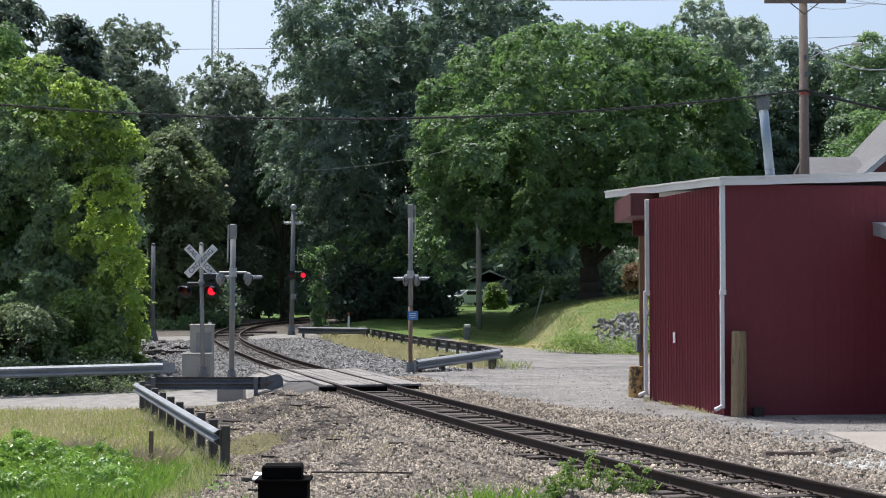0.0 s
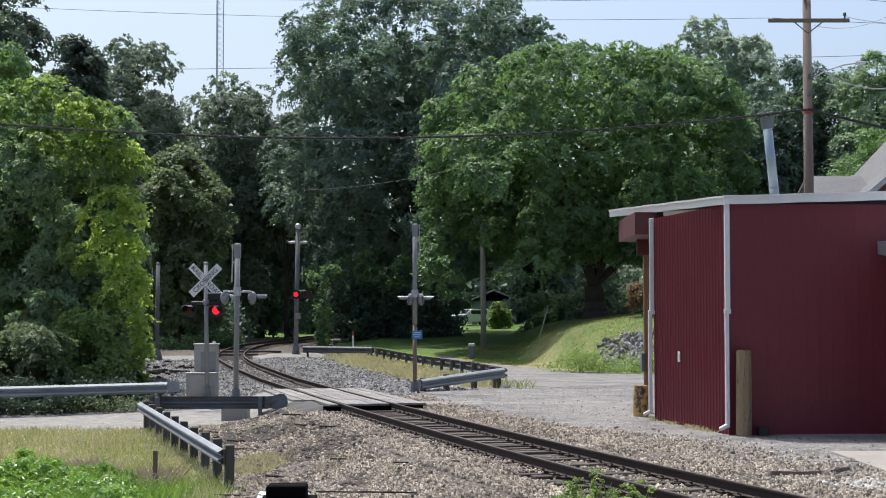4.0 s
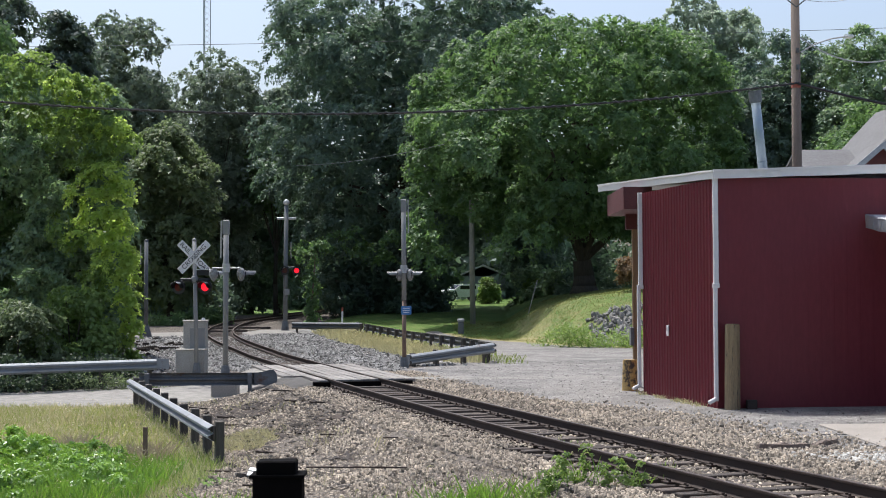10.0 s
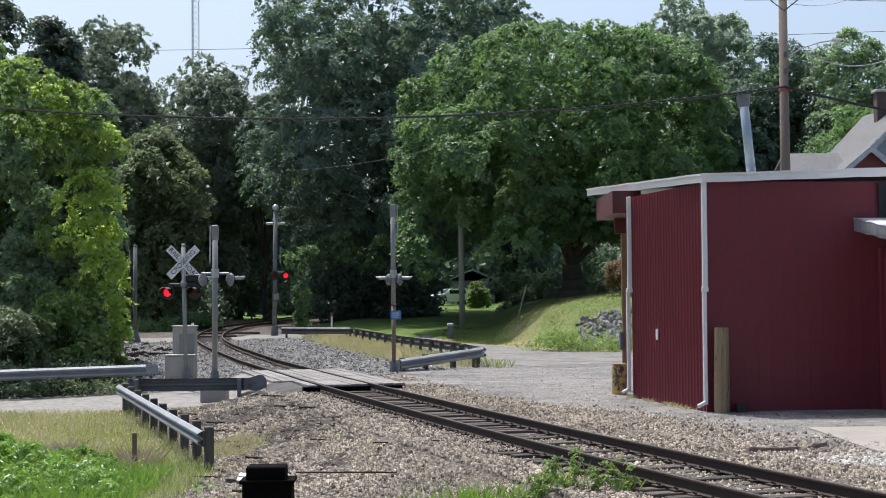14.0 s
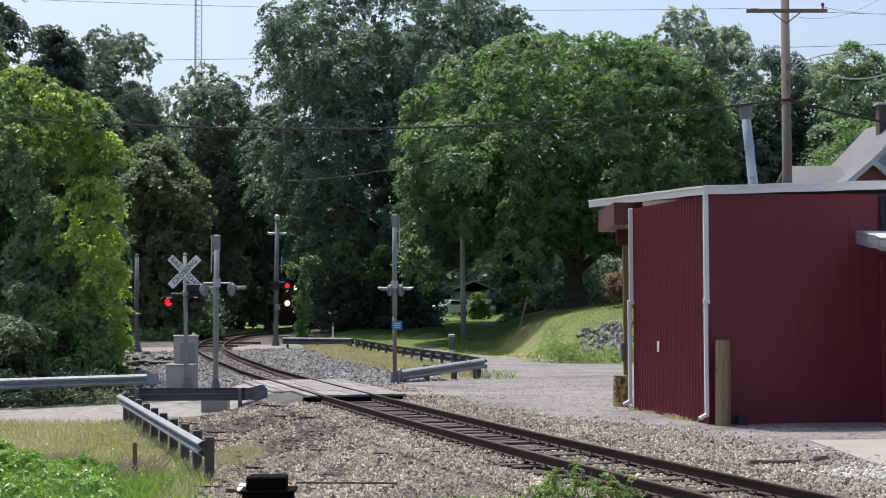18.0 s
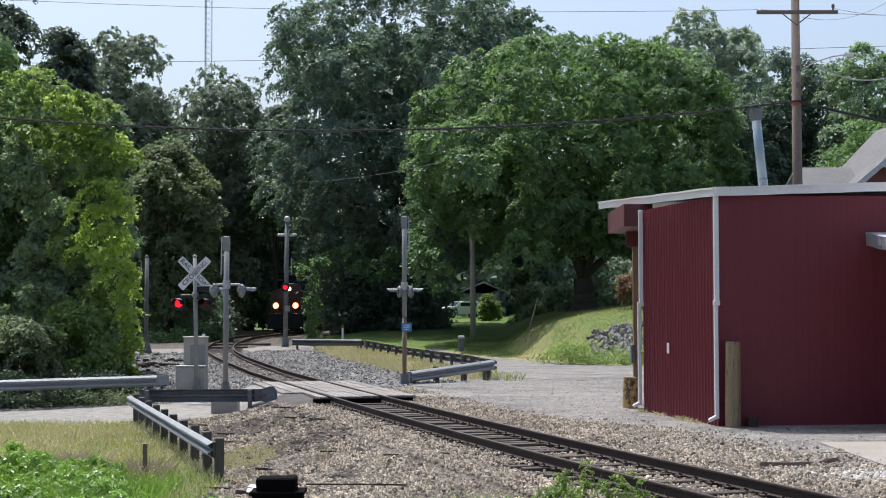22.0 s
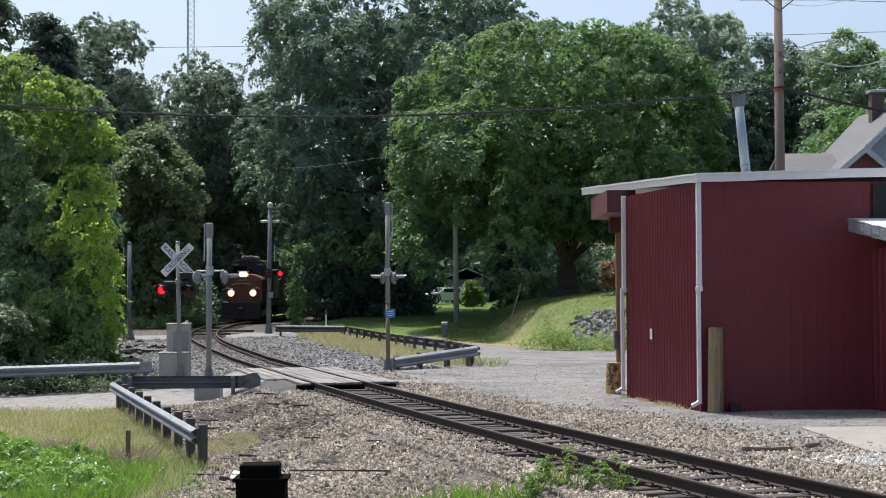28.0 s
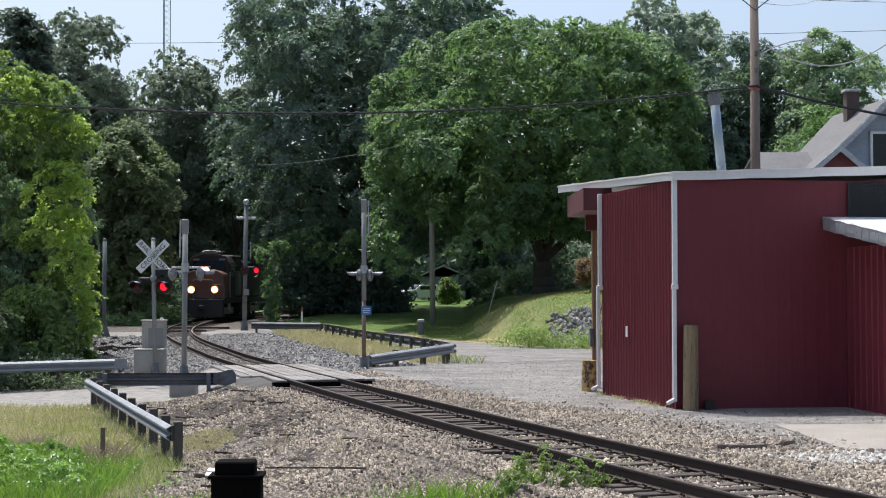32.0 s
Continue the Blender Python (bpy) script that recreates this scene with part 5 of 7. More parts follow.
def leafy(rng, lobes, total, size, spray_r, rise=0.75, far=False, slim=0.40):
    """Leaves in drooping fan-like sprays over the outer skin of branch clumps: their tops catch the sky, their undersides stay dark."""
    mid = np.mean([c for c, _ in lobes], axis=0)
    reach = np.max([np.abs(c - mid) for c, _ in lobes], axis=0) + 1e-6
    area = np.array([np.prod(r) ** (2 / 3) for _, r in lobes])
    per = int(np.clip(9.0 * (spray_r / size) ** 2, 14, 160))
    counts = np.maximum(2, np.round(total / per * area / area.sum()).astype(int))
    cs, ns = [], []
    for (c, r), k in zip(lobes, counts):
        out = (c - mid) / reach
        p = rng.normal(size=(k * 4 + 8, 3))
        p /= np.linalg.norm(p, axis=1)[:, None]
        p = p[(p @ out > -0.35 * np.linalg.norm(out)) & (p[:, 2] > -0.8)][:k]
        cs.append(c + p * r * (rng.uniform(0.55, 1.10, len(p)) ** 0.7)[:, None])
        nn = p * 0.75 + np.array([0, 0, rise]) + rng.normal(size=p.shape) * 0.22
        ns.append(nn / np.linalg.norm(nn, axis=1)[:, None])
    c, nrm = np.concatenate(cs), np.concatenate(ns)
    k = len(c)
    t1 = np.cross(nrm, rng.normal(size=(k, 3)))
    t1 /= np.linalg.norm(t1, axis=1)[:, None]
    t2 = np.cross(nrm, t1)
    rad, turn = spray_r * rng.uniform(0.55, 1.35, k), rng.uniform(0, math.tau, k)
    th = rng.uniform(0, math.tau, (k, per))
    r = rad[:, None] * np.sqrt(rng.uniform(0, 1, (k, per))) * (1 + 0.38 * np.sin(3 * th + turn[:, None]))
    way = t1[:, None] * (1.25 * np.cos(th))[..., None] + t2[:, None] * (0.85 * np.sin(th))[..., None]
    pos = c[:, None] + way * r[..., None]
    pos -= nrm[:, None] * (0.18 * r * r / rad[:, None])[..., None]
    pos[..., 2] -= 0.18 * r * r / rad[:, None]
    pos += rng.normal(size=pos.shape) * spray_r * 0.15
    n = k * per
    a = (way + rng.normal(size=way.shape) * 0.55 + np.array([0, 0, -0.25])).reshape(n, 3)
    a /= np.linalg.norm(a, axis=1)[:, None]
    up = (np.repeat(nrm[:, None], per, 1) + rng.normal(size=pos.shape) * 0.42).reshape(n, 3)
    b = np.cross(a, up)
    b /= np.linalg.norm(b, axis=1)[:, None] + 1e-9
    w = np.cross(b, a)
    s = (size * rng.uniform(0.6, 1.35, n))[:, None]
    pos = pos.reshape(n, 3)
    if far:
        v = np.stack([pos - a * s * 0.45 + b * s * 0.45, pos - a * s * 0.45 - b * s * 0.45, pos + a * s * 0.72 - w * s * 0.10], 1)
        return v.reshape(-1, 3), np.arange(n * 3).reshape(n, 3)
    v = np.empty((n, 4, 3))
    v[:, 0] = pos - a * s * 0.62
    v[:, 1] = pos + b * s * slim + w * s * 0.07
    v[:, 2] = pos + a * s * 0.68 - w * s * 0.10
    v[:, 3] = pos - b * s * slim + w * s * 0.07
    return v.reshape(-1, 3), np.arange(n * 4).reshape(n, 4)


def make_tree(name, label, base, crown, radii, mat, seed, lobes=46, twigs=2600, leaves=13, size=0.30, trunk=0.4, fork=None,
              extra=(), low=-0.75, fill=0.78, share_r=(0.24, 0.40), limbs=9, group="", boxy=0.85, spray=0.62, rise=0.75, heart=0.62):
    rng = np.random.default_rng(seed)
    tree = tagged(empty(name, Matrix.Translation(base)), label, "tree", group)
    base, c = np.array(base, float), np.array(crown, float)
    lb = lobes_in(rng, c - base, radii, lobes, share_r, fill, low, boxy) + [(np.array(p) - base, np.array(r)) for p, r in extra]
    v, q = leafy(rng, lb, twigs * leaves, size, spray, rise, True)
    # inner boughs: large leaves that close the heart of the crown
    big = 0.052 * min(radii[0], radii[2])
    p = rng.normal(size=(int(2.2 * math.pi * radii[0] * radii[2] / (0.5 * big * big)), 3))
    p *= (rng.uniform(0.15, 1, len(p)) ** 0.5 / np.linalg.norm(p, axis=1))[:, None]
    cv, cq = leaf_quads(rng, c - base + p * np.array(radii) * heart, big, far=True)
    grow("crown", np.concatenate([v, cv]), None, mat, tree, quads=np.concatenate([q, cq + len(v)]))
    bm = bmesh.new()
    top = Vector(c - base)
    split = Vector((top.x * 0.25, top.y * 0.25, fork if fork else top.z * 0.45))
    mid = Vector((split.x * 0.4, split.y * 0.4, split.z * 0.5)) + Vector((rng.normal() * 0.1, rng.normal() * 0.1, 0))
    tube(bm, (0, 0, -0.4), (0, 0, 0.35), trunk * 1.5, trunk * 1.08, 12)
    tube(bm, (0, 0, 0.3), mid, trunk * 1.08, trunk * 0.92, 12)
    tube(bm, mid, split, trunk * 0.93, trunk * 0.8, 12)
    part("trunk", bm, BARK, tree, smooth=True)
    for k in range(min(limbs, len(lb))):
        bm = bmesh.new()
        p = Vector(lb[int(k * len(lb) / limbs)][0])
        bend = split.lerp(p, 0.5) + Vector((0, 0, (p - split).length * 0.12))
        tube(bm, split, bend, trunk * 0.42, trunk * 0.24, 7)
        tube(bm, bend, p, trunk * 0.24, trunk * 0.06, 6)
        for j in range(2):
            e = bend.lerp(p, 0.4) + Vector(rng.normal(size=3)) * float(min(radii)) * 0.2
            tube(bm, bend.lerp(p, 0.2 + 0.2 * j), e, trunk * 0.12, trunk * 0.03, 5)
        part("limb", bm, BARK, tree)
    return tree


def make_bush(name, label, base, radii, mat, seed, lobes=12, twigs=500, leaves=12, size=0.2, spread=0.2, cat="bush", group=""):
    rng = np.random.default_rng(seed)
    bush = tagged(empty(name, Matrix.Translation(base)), label, cat, group)
    lb = lobes_in(rng, np.array([0, 0, radii[2] * 0.8]), radii, lobes, (0.35, 0.6), 0.7, -0.6)
    v, q = leafy(rng, lb, twigs * leaves, size, spread * 1.5)
    grow("foliage", v, None, mat, bush, quads=q)
    bm = bmesh.new()
    for k in range(5):
        p = Vector(lb[k % len(lb)][0])
        tube(bm, (0.1 * math.cos(k * 1.3), 0.1 * math.sin(k * 1.3), -0.15), p, 0.05, 0.02, 5)
    part("stems", bm, BARK, bush)
    return bush


def at(px, py, d):
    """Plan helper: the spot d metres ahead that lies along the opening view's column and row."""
    return ((px - 784) / 2600 * d, d, EYE - (py - 528.3) / 2600 * d)


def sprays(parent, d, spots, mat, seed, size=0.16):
    """Leafy sprays on the face of a tree; their brighter leaf colours stand for sunlight."""
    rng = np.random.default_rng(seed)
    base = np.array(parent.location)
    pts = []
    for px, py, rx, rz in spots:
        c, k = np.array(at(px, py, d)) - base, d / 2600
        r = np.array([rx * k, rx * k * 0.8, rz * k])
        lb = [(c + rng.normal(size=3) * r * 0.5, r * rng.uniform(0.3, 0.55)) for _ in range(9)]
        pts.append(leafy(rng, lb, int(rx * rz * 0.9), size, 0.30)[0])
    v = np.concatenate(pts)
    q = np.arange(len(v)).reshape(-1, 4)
    grow("sunlit_crown", v, None, mat, parent, "outer leaf sprays, the brighter ones coloured for sunlight", quads=q)


def tree_at(name, label, d, x0, x1, y_top, y_bot, ground, mat, seed, depth=None, **kw):
    cx, cy, top = at((x0 + x1) / 2, y_top, d)
    bot = at(0, y_bot, d)[2]
    rx = (x1 - x0) / 5200 * d
    rz = (top - bot) / 2
    return make_tree(name, label, (cx + kw.pop("shift", 0), cy, ground), (cx, cy, bot + rz), (rx, depth or rx, rz), mat, seed, **kw)


# round maple on the grassy bank
tree_at("maple_tree", "broad round maple with bright green sunlit crown on the grassy bank", 97, 738, 1322, 30, 450, 2.55, MAPLE, 11, depth=9.5, extra=[(at(px, py, 92), (1.0, 1.0, 0.6)) for px, py in ((770, 470), (800, 492), (790, 450), (760, 430), (900, 455))] + [(at(px, py, d), (1.7, 1.7, 1.3)) for px, py, d in ((768, 300, 97), (768, 350, 95), (772, 395, 94), (775, 430, 92), (1300, 290, 97), (1312, 330, 96), (1290, 380, 95), (1250, 420, 94), (940, 425, 88))] + [(p, (1.8, 1.7, 1.4)) for p in ((2.0, 87, 11), (2.7, 89, 13), (4.2, 88, 12), (1.3, 90, 11), (3.6, 86.5, 10.8), (1.6, 88.5, 12.8))], lobes=270, twigs=18500, leaves=13, size=0.18,
        trunk=0.74, fork=2.0, shift=0.6, share_r=(0.13, 0.23), low=-1, limbs=8, fill=0.78, boxy=0.86, spray=0.46, heart=0.68)
# towering dark tree in the middle
walnut = tree_at("walnut_tree", "towering dark green tree with drooping foliage behind the crossing", 117, 478, 985, -60, 470, 0.7, DARK_LEAF, 12, depth=15, lobes=190, twigs=15500, leaves=14, size=0.22,
        trunk=0.6, fork=7, share_r=(0.16, 0.30), limbs=14, low=-1, boxy=0.66)
# a sunlit patch on the walnut, made by lighter leaf colour
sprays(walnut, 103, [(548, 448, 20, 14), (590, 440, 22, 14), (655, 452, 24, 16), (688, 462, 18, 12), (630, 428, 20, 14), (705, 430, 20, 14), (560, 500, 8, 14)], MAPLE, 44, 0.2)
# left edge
# the two tall trees get the darkened leaves to read as silhouettes
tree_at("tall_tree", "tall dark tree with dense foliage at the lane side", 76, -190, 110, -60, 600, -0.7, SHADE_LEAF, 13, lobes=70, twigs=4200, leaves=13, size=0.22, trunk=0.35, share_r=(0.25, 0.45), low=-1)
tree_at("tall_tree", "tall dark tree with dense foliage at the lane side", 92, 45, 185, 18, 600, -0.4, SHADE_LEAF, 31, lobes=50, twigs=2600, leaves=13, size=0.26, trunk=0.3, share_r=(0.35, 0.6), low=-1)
lane_tree = tree_at("lane_tree", "leafy tree beside the lane, leaf colours in sunlit yellow-greens", 65, 15, 240, 118, 650, -0.7, MID_LEAF, 14, depth=1.9, lobes=80, twigs=4200, leaves=13, size=0.17, trunk=0.2, share_r=(0.25, 0.45), low=-1)
# yellow and lane-leaf sprays put the sunlight into the leaf colour
sprays(lane_tree, 59.9, [(168, 345, 34, 24), (196, 312, 30, 20), (222, 340, 30, 26), (190, 395, 34, 30), (226, 405, 30, 36), (212, 450, 28, 30), (240, 475, 22, 34), (232, 530, 20, 30), (242, 580, 18, 28), (205, 235, 28, 18), (120, 160, 30, 16), (150, 200, 26, 14)], SUN_YELLOW_LEAF, 41, 0.13)
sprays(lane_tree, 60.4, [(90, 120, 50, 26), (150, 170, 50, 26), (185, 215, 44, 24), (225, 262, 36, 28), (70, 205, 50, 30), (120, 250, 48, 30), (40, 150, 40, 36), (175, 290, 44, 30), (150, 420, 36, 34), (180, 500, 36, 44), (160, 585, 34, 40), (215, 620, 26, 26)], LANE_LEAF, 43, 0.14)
sprays(lane_tree, 61.1, [(60, 300, 60, 40), (20, 240, 40, 40), (110, 340, 44, 36), (130, 520, 44, 46), (60, 500, 40, 30), (205, 560, 32, 50), (100, 600, 40, 30)], MID_LEAF, 42, 0.15)
tree_at("lane_tree", "leafy tree beside the lane, leaf colours in sunlit yellow-greens", 67, -150, 75, 40, 640, -0.7, MAPLE, 16, lobes=60, twigs=3000, leaves=13, size=0.18, trunk=0.2, share_r=(0.3, 0.5), low=-1)
make_bush("bush", "grey-green bush at the lane edge", at(35, 640, 56)[:2] + (-0.7,), (2.0, 1.6, 1.75), OLIVE_LEAF, 17, 20, 1300, 12, 0.12, 0.18)
make_bush("bush", "dark green bush under the lane trees", at(140, 640, 58)[:2] + (-0.7,), (1.7, 1.5, 2.0), LANE_LEAF, 18, 18, 1000, 12, 0.14, 0.18)
# mid distance on the left
tree_at("background_tree", "grey-green tree rising behind the lane", 118, 120, 345, 20, 560, 0, GREY_LEAF, 19, spray=0.42, rise=0.35, lobes=60, twigs=4000, leaves=13, size=0.23, trunk=0.35, share_r=(0.3, 0.5), low=-1)
tree_at("willow_tree", "pale grey-green willow-like tree in the distance", 128, 285, 500, 88, 560, 0.5, GREY_LEAF, 20, spray=0.42, rise=0.35, lobes=70, twigs=4200, leaves=13, size=0.23, trunk=0.35, share_r=(0.3, 0.5), low=-1)
tree_at("shade_tree", "dark leafy tree beside the second crossing", 106, 225, 400, 215, 590, 0, OLIVE_LEAF, 21, lobes=60, twigs=3000, leaves=13, size=0.26, trunk=0.3, share_r=(0.3, 0.5), low=-1)
tree_at("shade_tree", "dark leafy tree beside the second crossing", 138, 350, 560, 205, 590, 0.6, DARK_LEAF, 22, lobes=60, twigs=3000, leaves=13, size=0.32, trunk=0.3, share_r=(0.3, 0.5), low=-1)
tree_at("small_tree", "small light green tree against the dark wood", 126, 440, 560, 262, 400, 0.8, MAPLE, 23, lobes=30, twigs=900, leaves=12, size=0.30, trunk=0.2, share_r=(0.35, 0.55))
tree_at("shade_tree", "dark leafy tree behind the lawn", 122, 900, 1010, 290, 545, 0.5, DARK_LEAF, 35, lobes=44, twigs=2200, leaves=13, size=0.30, trunk=0.3, share_r=(0.3, 0.5), low=-1)
make_bush("bush", "light green bush at the far edge of the lawn", at(878, 560, 131)[:2] + (1.4,), (0.9, 0.9, 1.45), LANE_LEAF, 36, 12, 500, 12, 0.18, 0.2)
tree_at("silvery_tree", "silvery green tree behind the second crossing", 142, 430, 580, 115, 480, 0.8, GREY_LEAF, 37, spray=0.42, rise=0.35, lobes=50, twigs=2400, leaves=13, size=0.34, trunk=0.3, share_r=(0.3, 0.5), low=-1)
# right background
tree_at("poplar_tree", "pale silvery poplar behind the maple", 125, 1180, 1385, 6, 480, 2.3, SILVER_LEAF, 24, spray=0.40, rise=0.4, fill=0.55, lobes=90, twigs=3600, leaves=13, size=0.22, trunk=0.35, share_r=(0.14, 0.30), boxy=0.75, extra=[(at(px, py, 125), (1.3, 1.2, 1.5)) for px, py in ((1232, 22), (1262, 20), (1215, 50), (1290, 55), (1300, 100), (1250, 60), (1275, 90), (1205, 85))])
tree_at("background_tree", "dark tree behind the house", 98, 1305, 1490, 70, 500, 2.5, DARK_LEAF, 25, lobes=64, twigs=4200, leaves=13, size=0.19, trunk=0.35, share_r=(0.3, 0.5), low=-1)
tree_at("background_tree", "dark tree behind the house", 96, 1400, 1690, 50, 500, 2.5, MID_LEAF, 26, lobes=64, twigs=4200, leaves=13, size=0.19, trunk=0.35, share_r=(0.3, 0.5), low=-1)
tree_at("yard_tree", "light green yard tree beside the house roof", 78, 1455, 1690, 180, 480, 0.5, MAPLE, 27, lobes=36, twigs=2800, leaves=13, size=0.16, trunk=0.25, share_r=(0.3, 0.5))
make_bush("bush", "light green bush behind the maple trunk", at(1085, 505, 112)[:2] + (1.1,), (1.9, 1.4, 1.9), LANE_LEAF, 38, 14, 800, 12, 0.18, 0.22)
make_bush("bush", "light green bush behind the maple trunk", at(975, 512, 114)[:2] + (1.1,), (1.6, 1.2, 1.5), LANE_LEAF, 39, 14, 600, 12, 0.18, 0.22)
make_bush("bush", "russet-leaved bush beside the maple trunk", at(1136, 515, 80)[:2] + (2.6,), (0.9, 0.9, 1.15), RUSSET_LEAF, 28, 14, 600, 12, 0.11, 0.15)


def make_woods():
    """The wood that closes the view behind the single trees."""
    rng = np.random.default_rng(5)
    pts = []
    for x0, x1, yd, top, n in ((-2.5, 9, 160, 13, 14), (-90, -22, 175, 15, 46), (-40, -9, 168, 16, 36), (4, 75, 150, 19, 60), (-130, -55, 120, 18, 30), (35, 90, 110, 12, 24)):
        lb = []
        for _ in range(n):
            x, h = rng.uniform(x0, x1), top * rng.uniform(0.55, 1.0)
            y = yd + rng.uniform(-7, 7)
            for k in range(5):
                lb.append((np.array([x + rng.normal() * 2, y + rng.normal() * 2, h * (0.12 + 0.2 * k)]), np.array([3.6, 3.0, 2.6]) * rng.uniform(0.7, 1.1)))
        pts.append(crown_points(rng, lb, n * 62, 11, 0.6))
    v, q = leaf_quads(rng, np.concatenate(pts), 0.74, far=True)
    tagged(grow("far_woods", v, None, DARK_LEAF, quads=q), "dense dark wood behind the crossing", "woods", kind="stuff")
    # undergrowth that hides the line behind the tall tree
    for mat, what, rows in ((DARK_LEAF, "dark undergrowth below the tall trees", ((-8.8, 0.2, 111, 117, 6.0, 38), (float(track_x(112)) - 6.5, float(track_x(112)) - 3.2, 108, 118, 1.2, 16), (-31, -17.4, 111, 120, 4.0, 30), (-7.5, -1.8, 124, 130, 9, 24), (10, 24, 104, 112, 5.5, 20))),
                            (MID_LEAF, "green undergrowth at the edge of the lawn", ((6.6, 14, 110, 116, 4.0, 18),))):
        pts = []
        for x0, x1, y0, y1, top, n in rows:
            lb = []
            for _ in range(n):
                x, y, h = rng.uniform(x0, x1), rng.uniform(y0, y1), top * rng.uniform(0.5, 1.0)
                for k in range(4):
                    lb.append((np.array([x, y, 0.7 + h * (0.1 + 0.24 * k)]) + rng.normal(size=3) * 0.35, np.array([1.2, 1.2, 1.1]) * rng.uniform(0.7, 1.15)))
            pts.append(crown_points(rng, lb, n * 58, 12, 0.28))
        v, q = leaf_quads(rng, np.concatenate(pts), 0.30, far=True)
        tagged(grow("undergrowth", v, None, mat, quads=q), what, "undergrowth", kind="stuff")
    # weeds behind the lane's guardrail, tree shade put into their leaf colour
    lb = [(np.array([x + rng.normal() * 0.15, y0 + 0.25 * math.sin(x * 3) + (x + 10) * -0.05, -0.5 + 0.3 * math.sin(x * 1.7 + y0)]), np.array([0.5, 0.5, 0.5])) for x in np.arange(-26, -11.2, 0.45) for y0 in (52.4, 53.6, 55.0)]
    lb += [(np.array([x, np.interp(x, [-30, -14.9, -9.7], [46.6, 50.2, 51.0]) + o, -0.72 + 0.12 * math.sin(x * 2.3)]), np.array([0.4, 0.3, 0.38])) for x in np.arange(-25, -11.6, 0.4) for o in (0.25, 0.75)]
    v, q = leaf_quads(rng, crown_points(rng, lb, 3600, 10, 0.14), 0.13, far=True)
    tagged(grow("ditch_weeds", v, None, DITCH_SHADE_LEAF, quads=q), "ditch weeds behind the guardrail, coloured dark for tree shade", "weeds", kind="stuff")


make_woods()


def make_vine():
    rng = np.random.default_rng(8)
    vine = tagged(empty("ivy_pole", Matrix.Translation((-7.92, 92, 0.3))), "old pole overgrown with leafy vines", "vine")
    part("pole", tube(bmesh.new(), (0, 0, -0.2), (0.35, 0, 4.6), 0.07, 0.05, 8), POLE_WOOD, vine)
    lb = []
    for k in range(14):
        z = 0.2 + 0.38 * k
        lb.append((np.array([0.02 * k + 0.14 * math.sin(k * 1.9), 0, z]), np.array([0.17, 0.17, 0.34]) * (1.0 + 0.25 * math.sin(k * 2.7))))
    lb += [(np.array([0.75, 0, 5.3]), np.array([0.4, 0.3, 0.35])), (np.array([-0.45, 0, 4.6]), np.array([0.35, 0.3, 0.5]))]
    lb += [(np.array([0.1 + 0.2 * math.sin(k * 2.3), 0, 0.5 + 0.33 * k]), np.array([0.36, 0.3, 0.3])) for k in range(8)]
    v, q = leafy(rng, lb, 3600, 0.13, 0.20)
    grow("foliage", v, None, MAPLE, vine, quads=q)


make_vine()


# ---- the locomotive ----
LOCO_ORANGE = material("loco_orange", (0.20, 0.078, 0.045), 0.55, 0, (0.13, 0.05, 0.03), 1.2, 0.6, 20, 0.04, spots=(0.08, 0.05, 0.035), spot_scale=1.4, spot_edge=0.64)
LOCO_DARK = material("loco_dark", (0.013, 0.011, 0.010), 0.7, 0, (0.026, 0.02, 0.016), 1.2, 0.6, 20, 0.05)
LOCO_SILVER = material("loco_grey", (0.30, 0.30, 0.30), 0.55, 0.2, (0.2, 0.19, 0.18), 1.0, 0.6, 20, 0.04)
BEAM = glowing("headlight", (1.0, 0.82, 0.58), 40.0)
# dim orange emission that stands in for the glare around each lamp
LAMP_HALO = glowing("lamp_reflector", (1.0, 0.36, 0.12), 1.3)


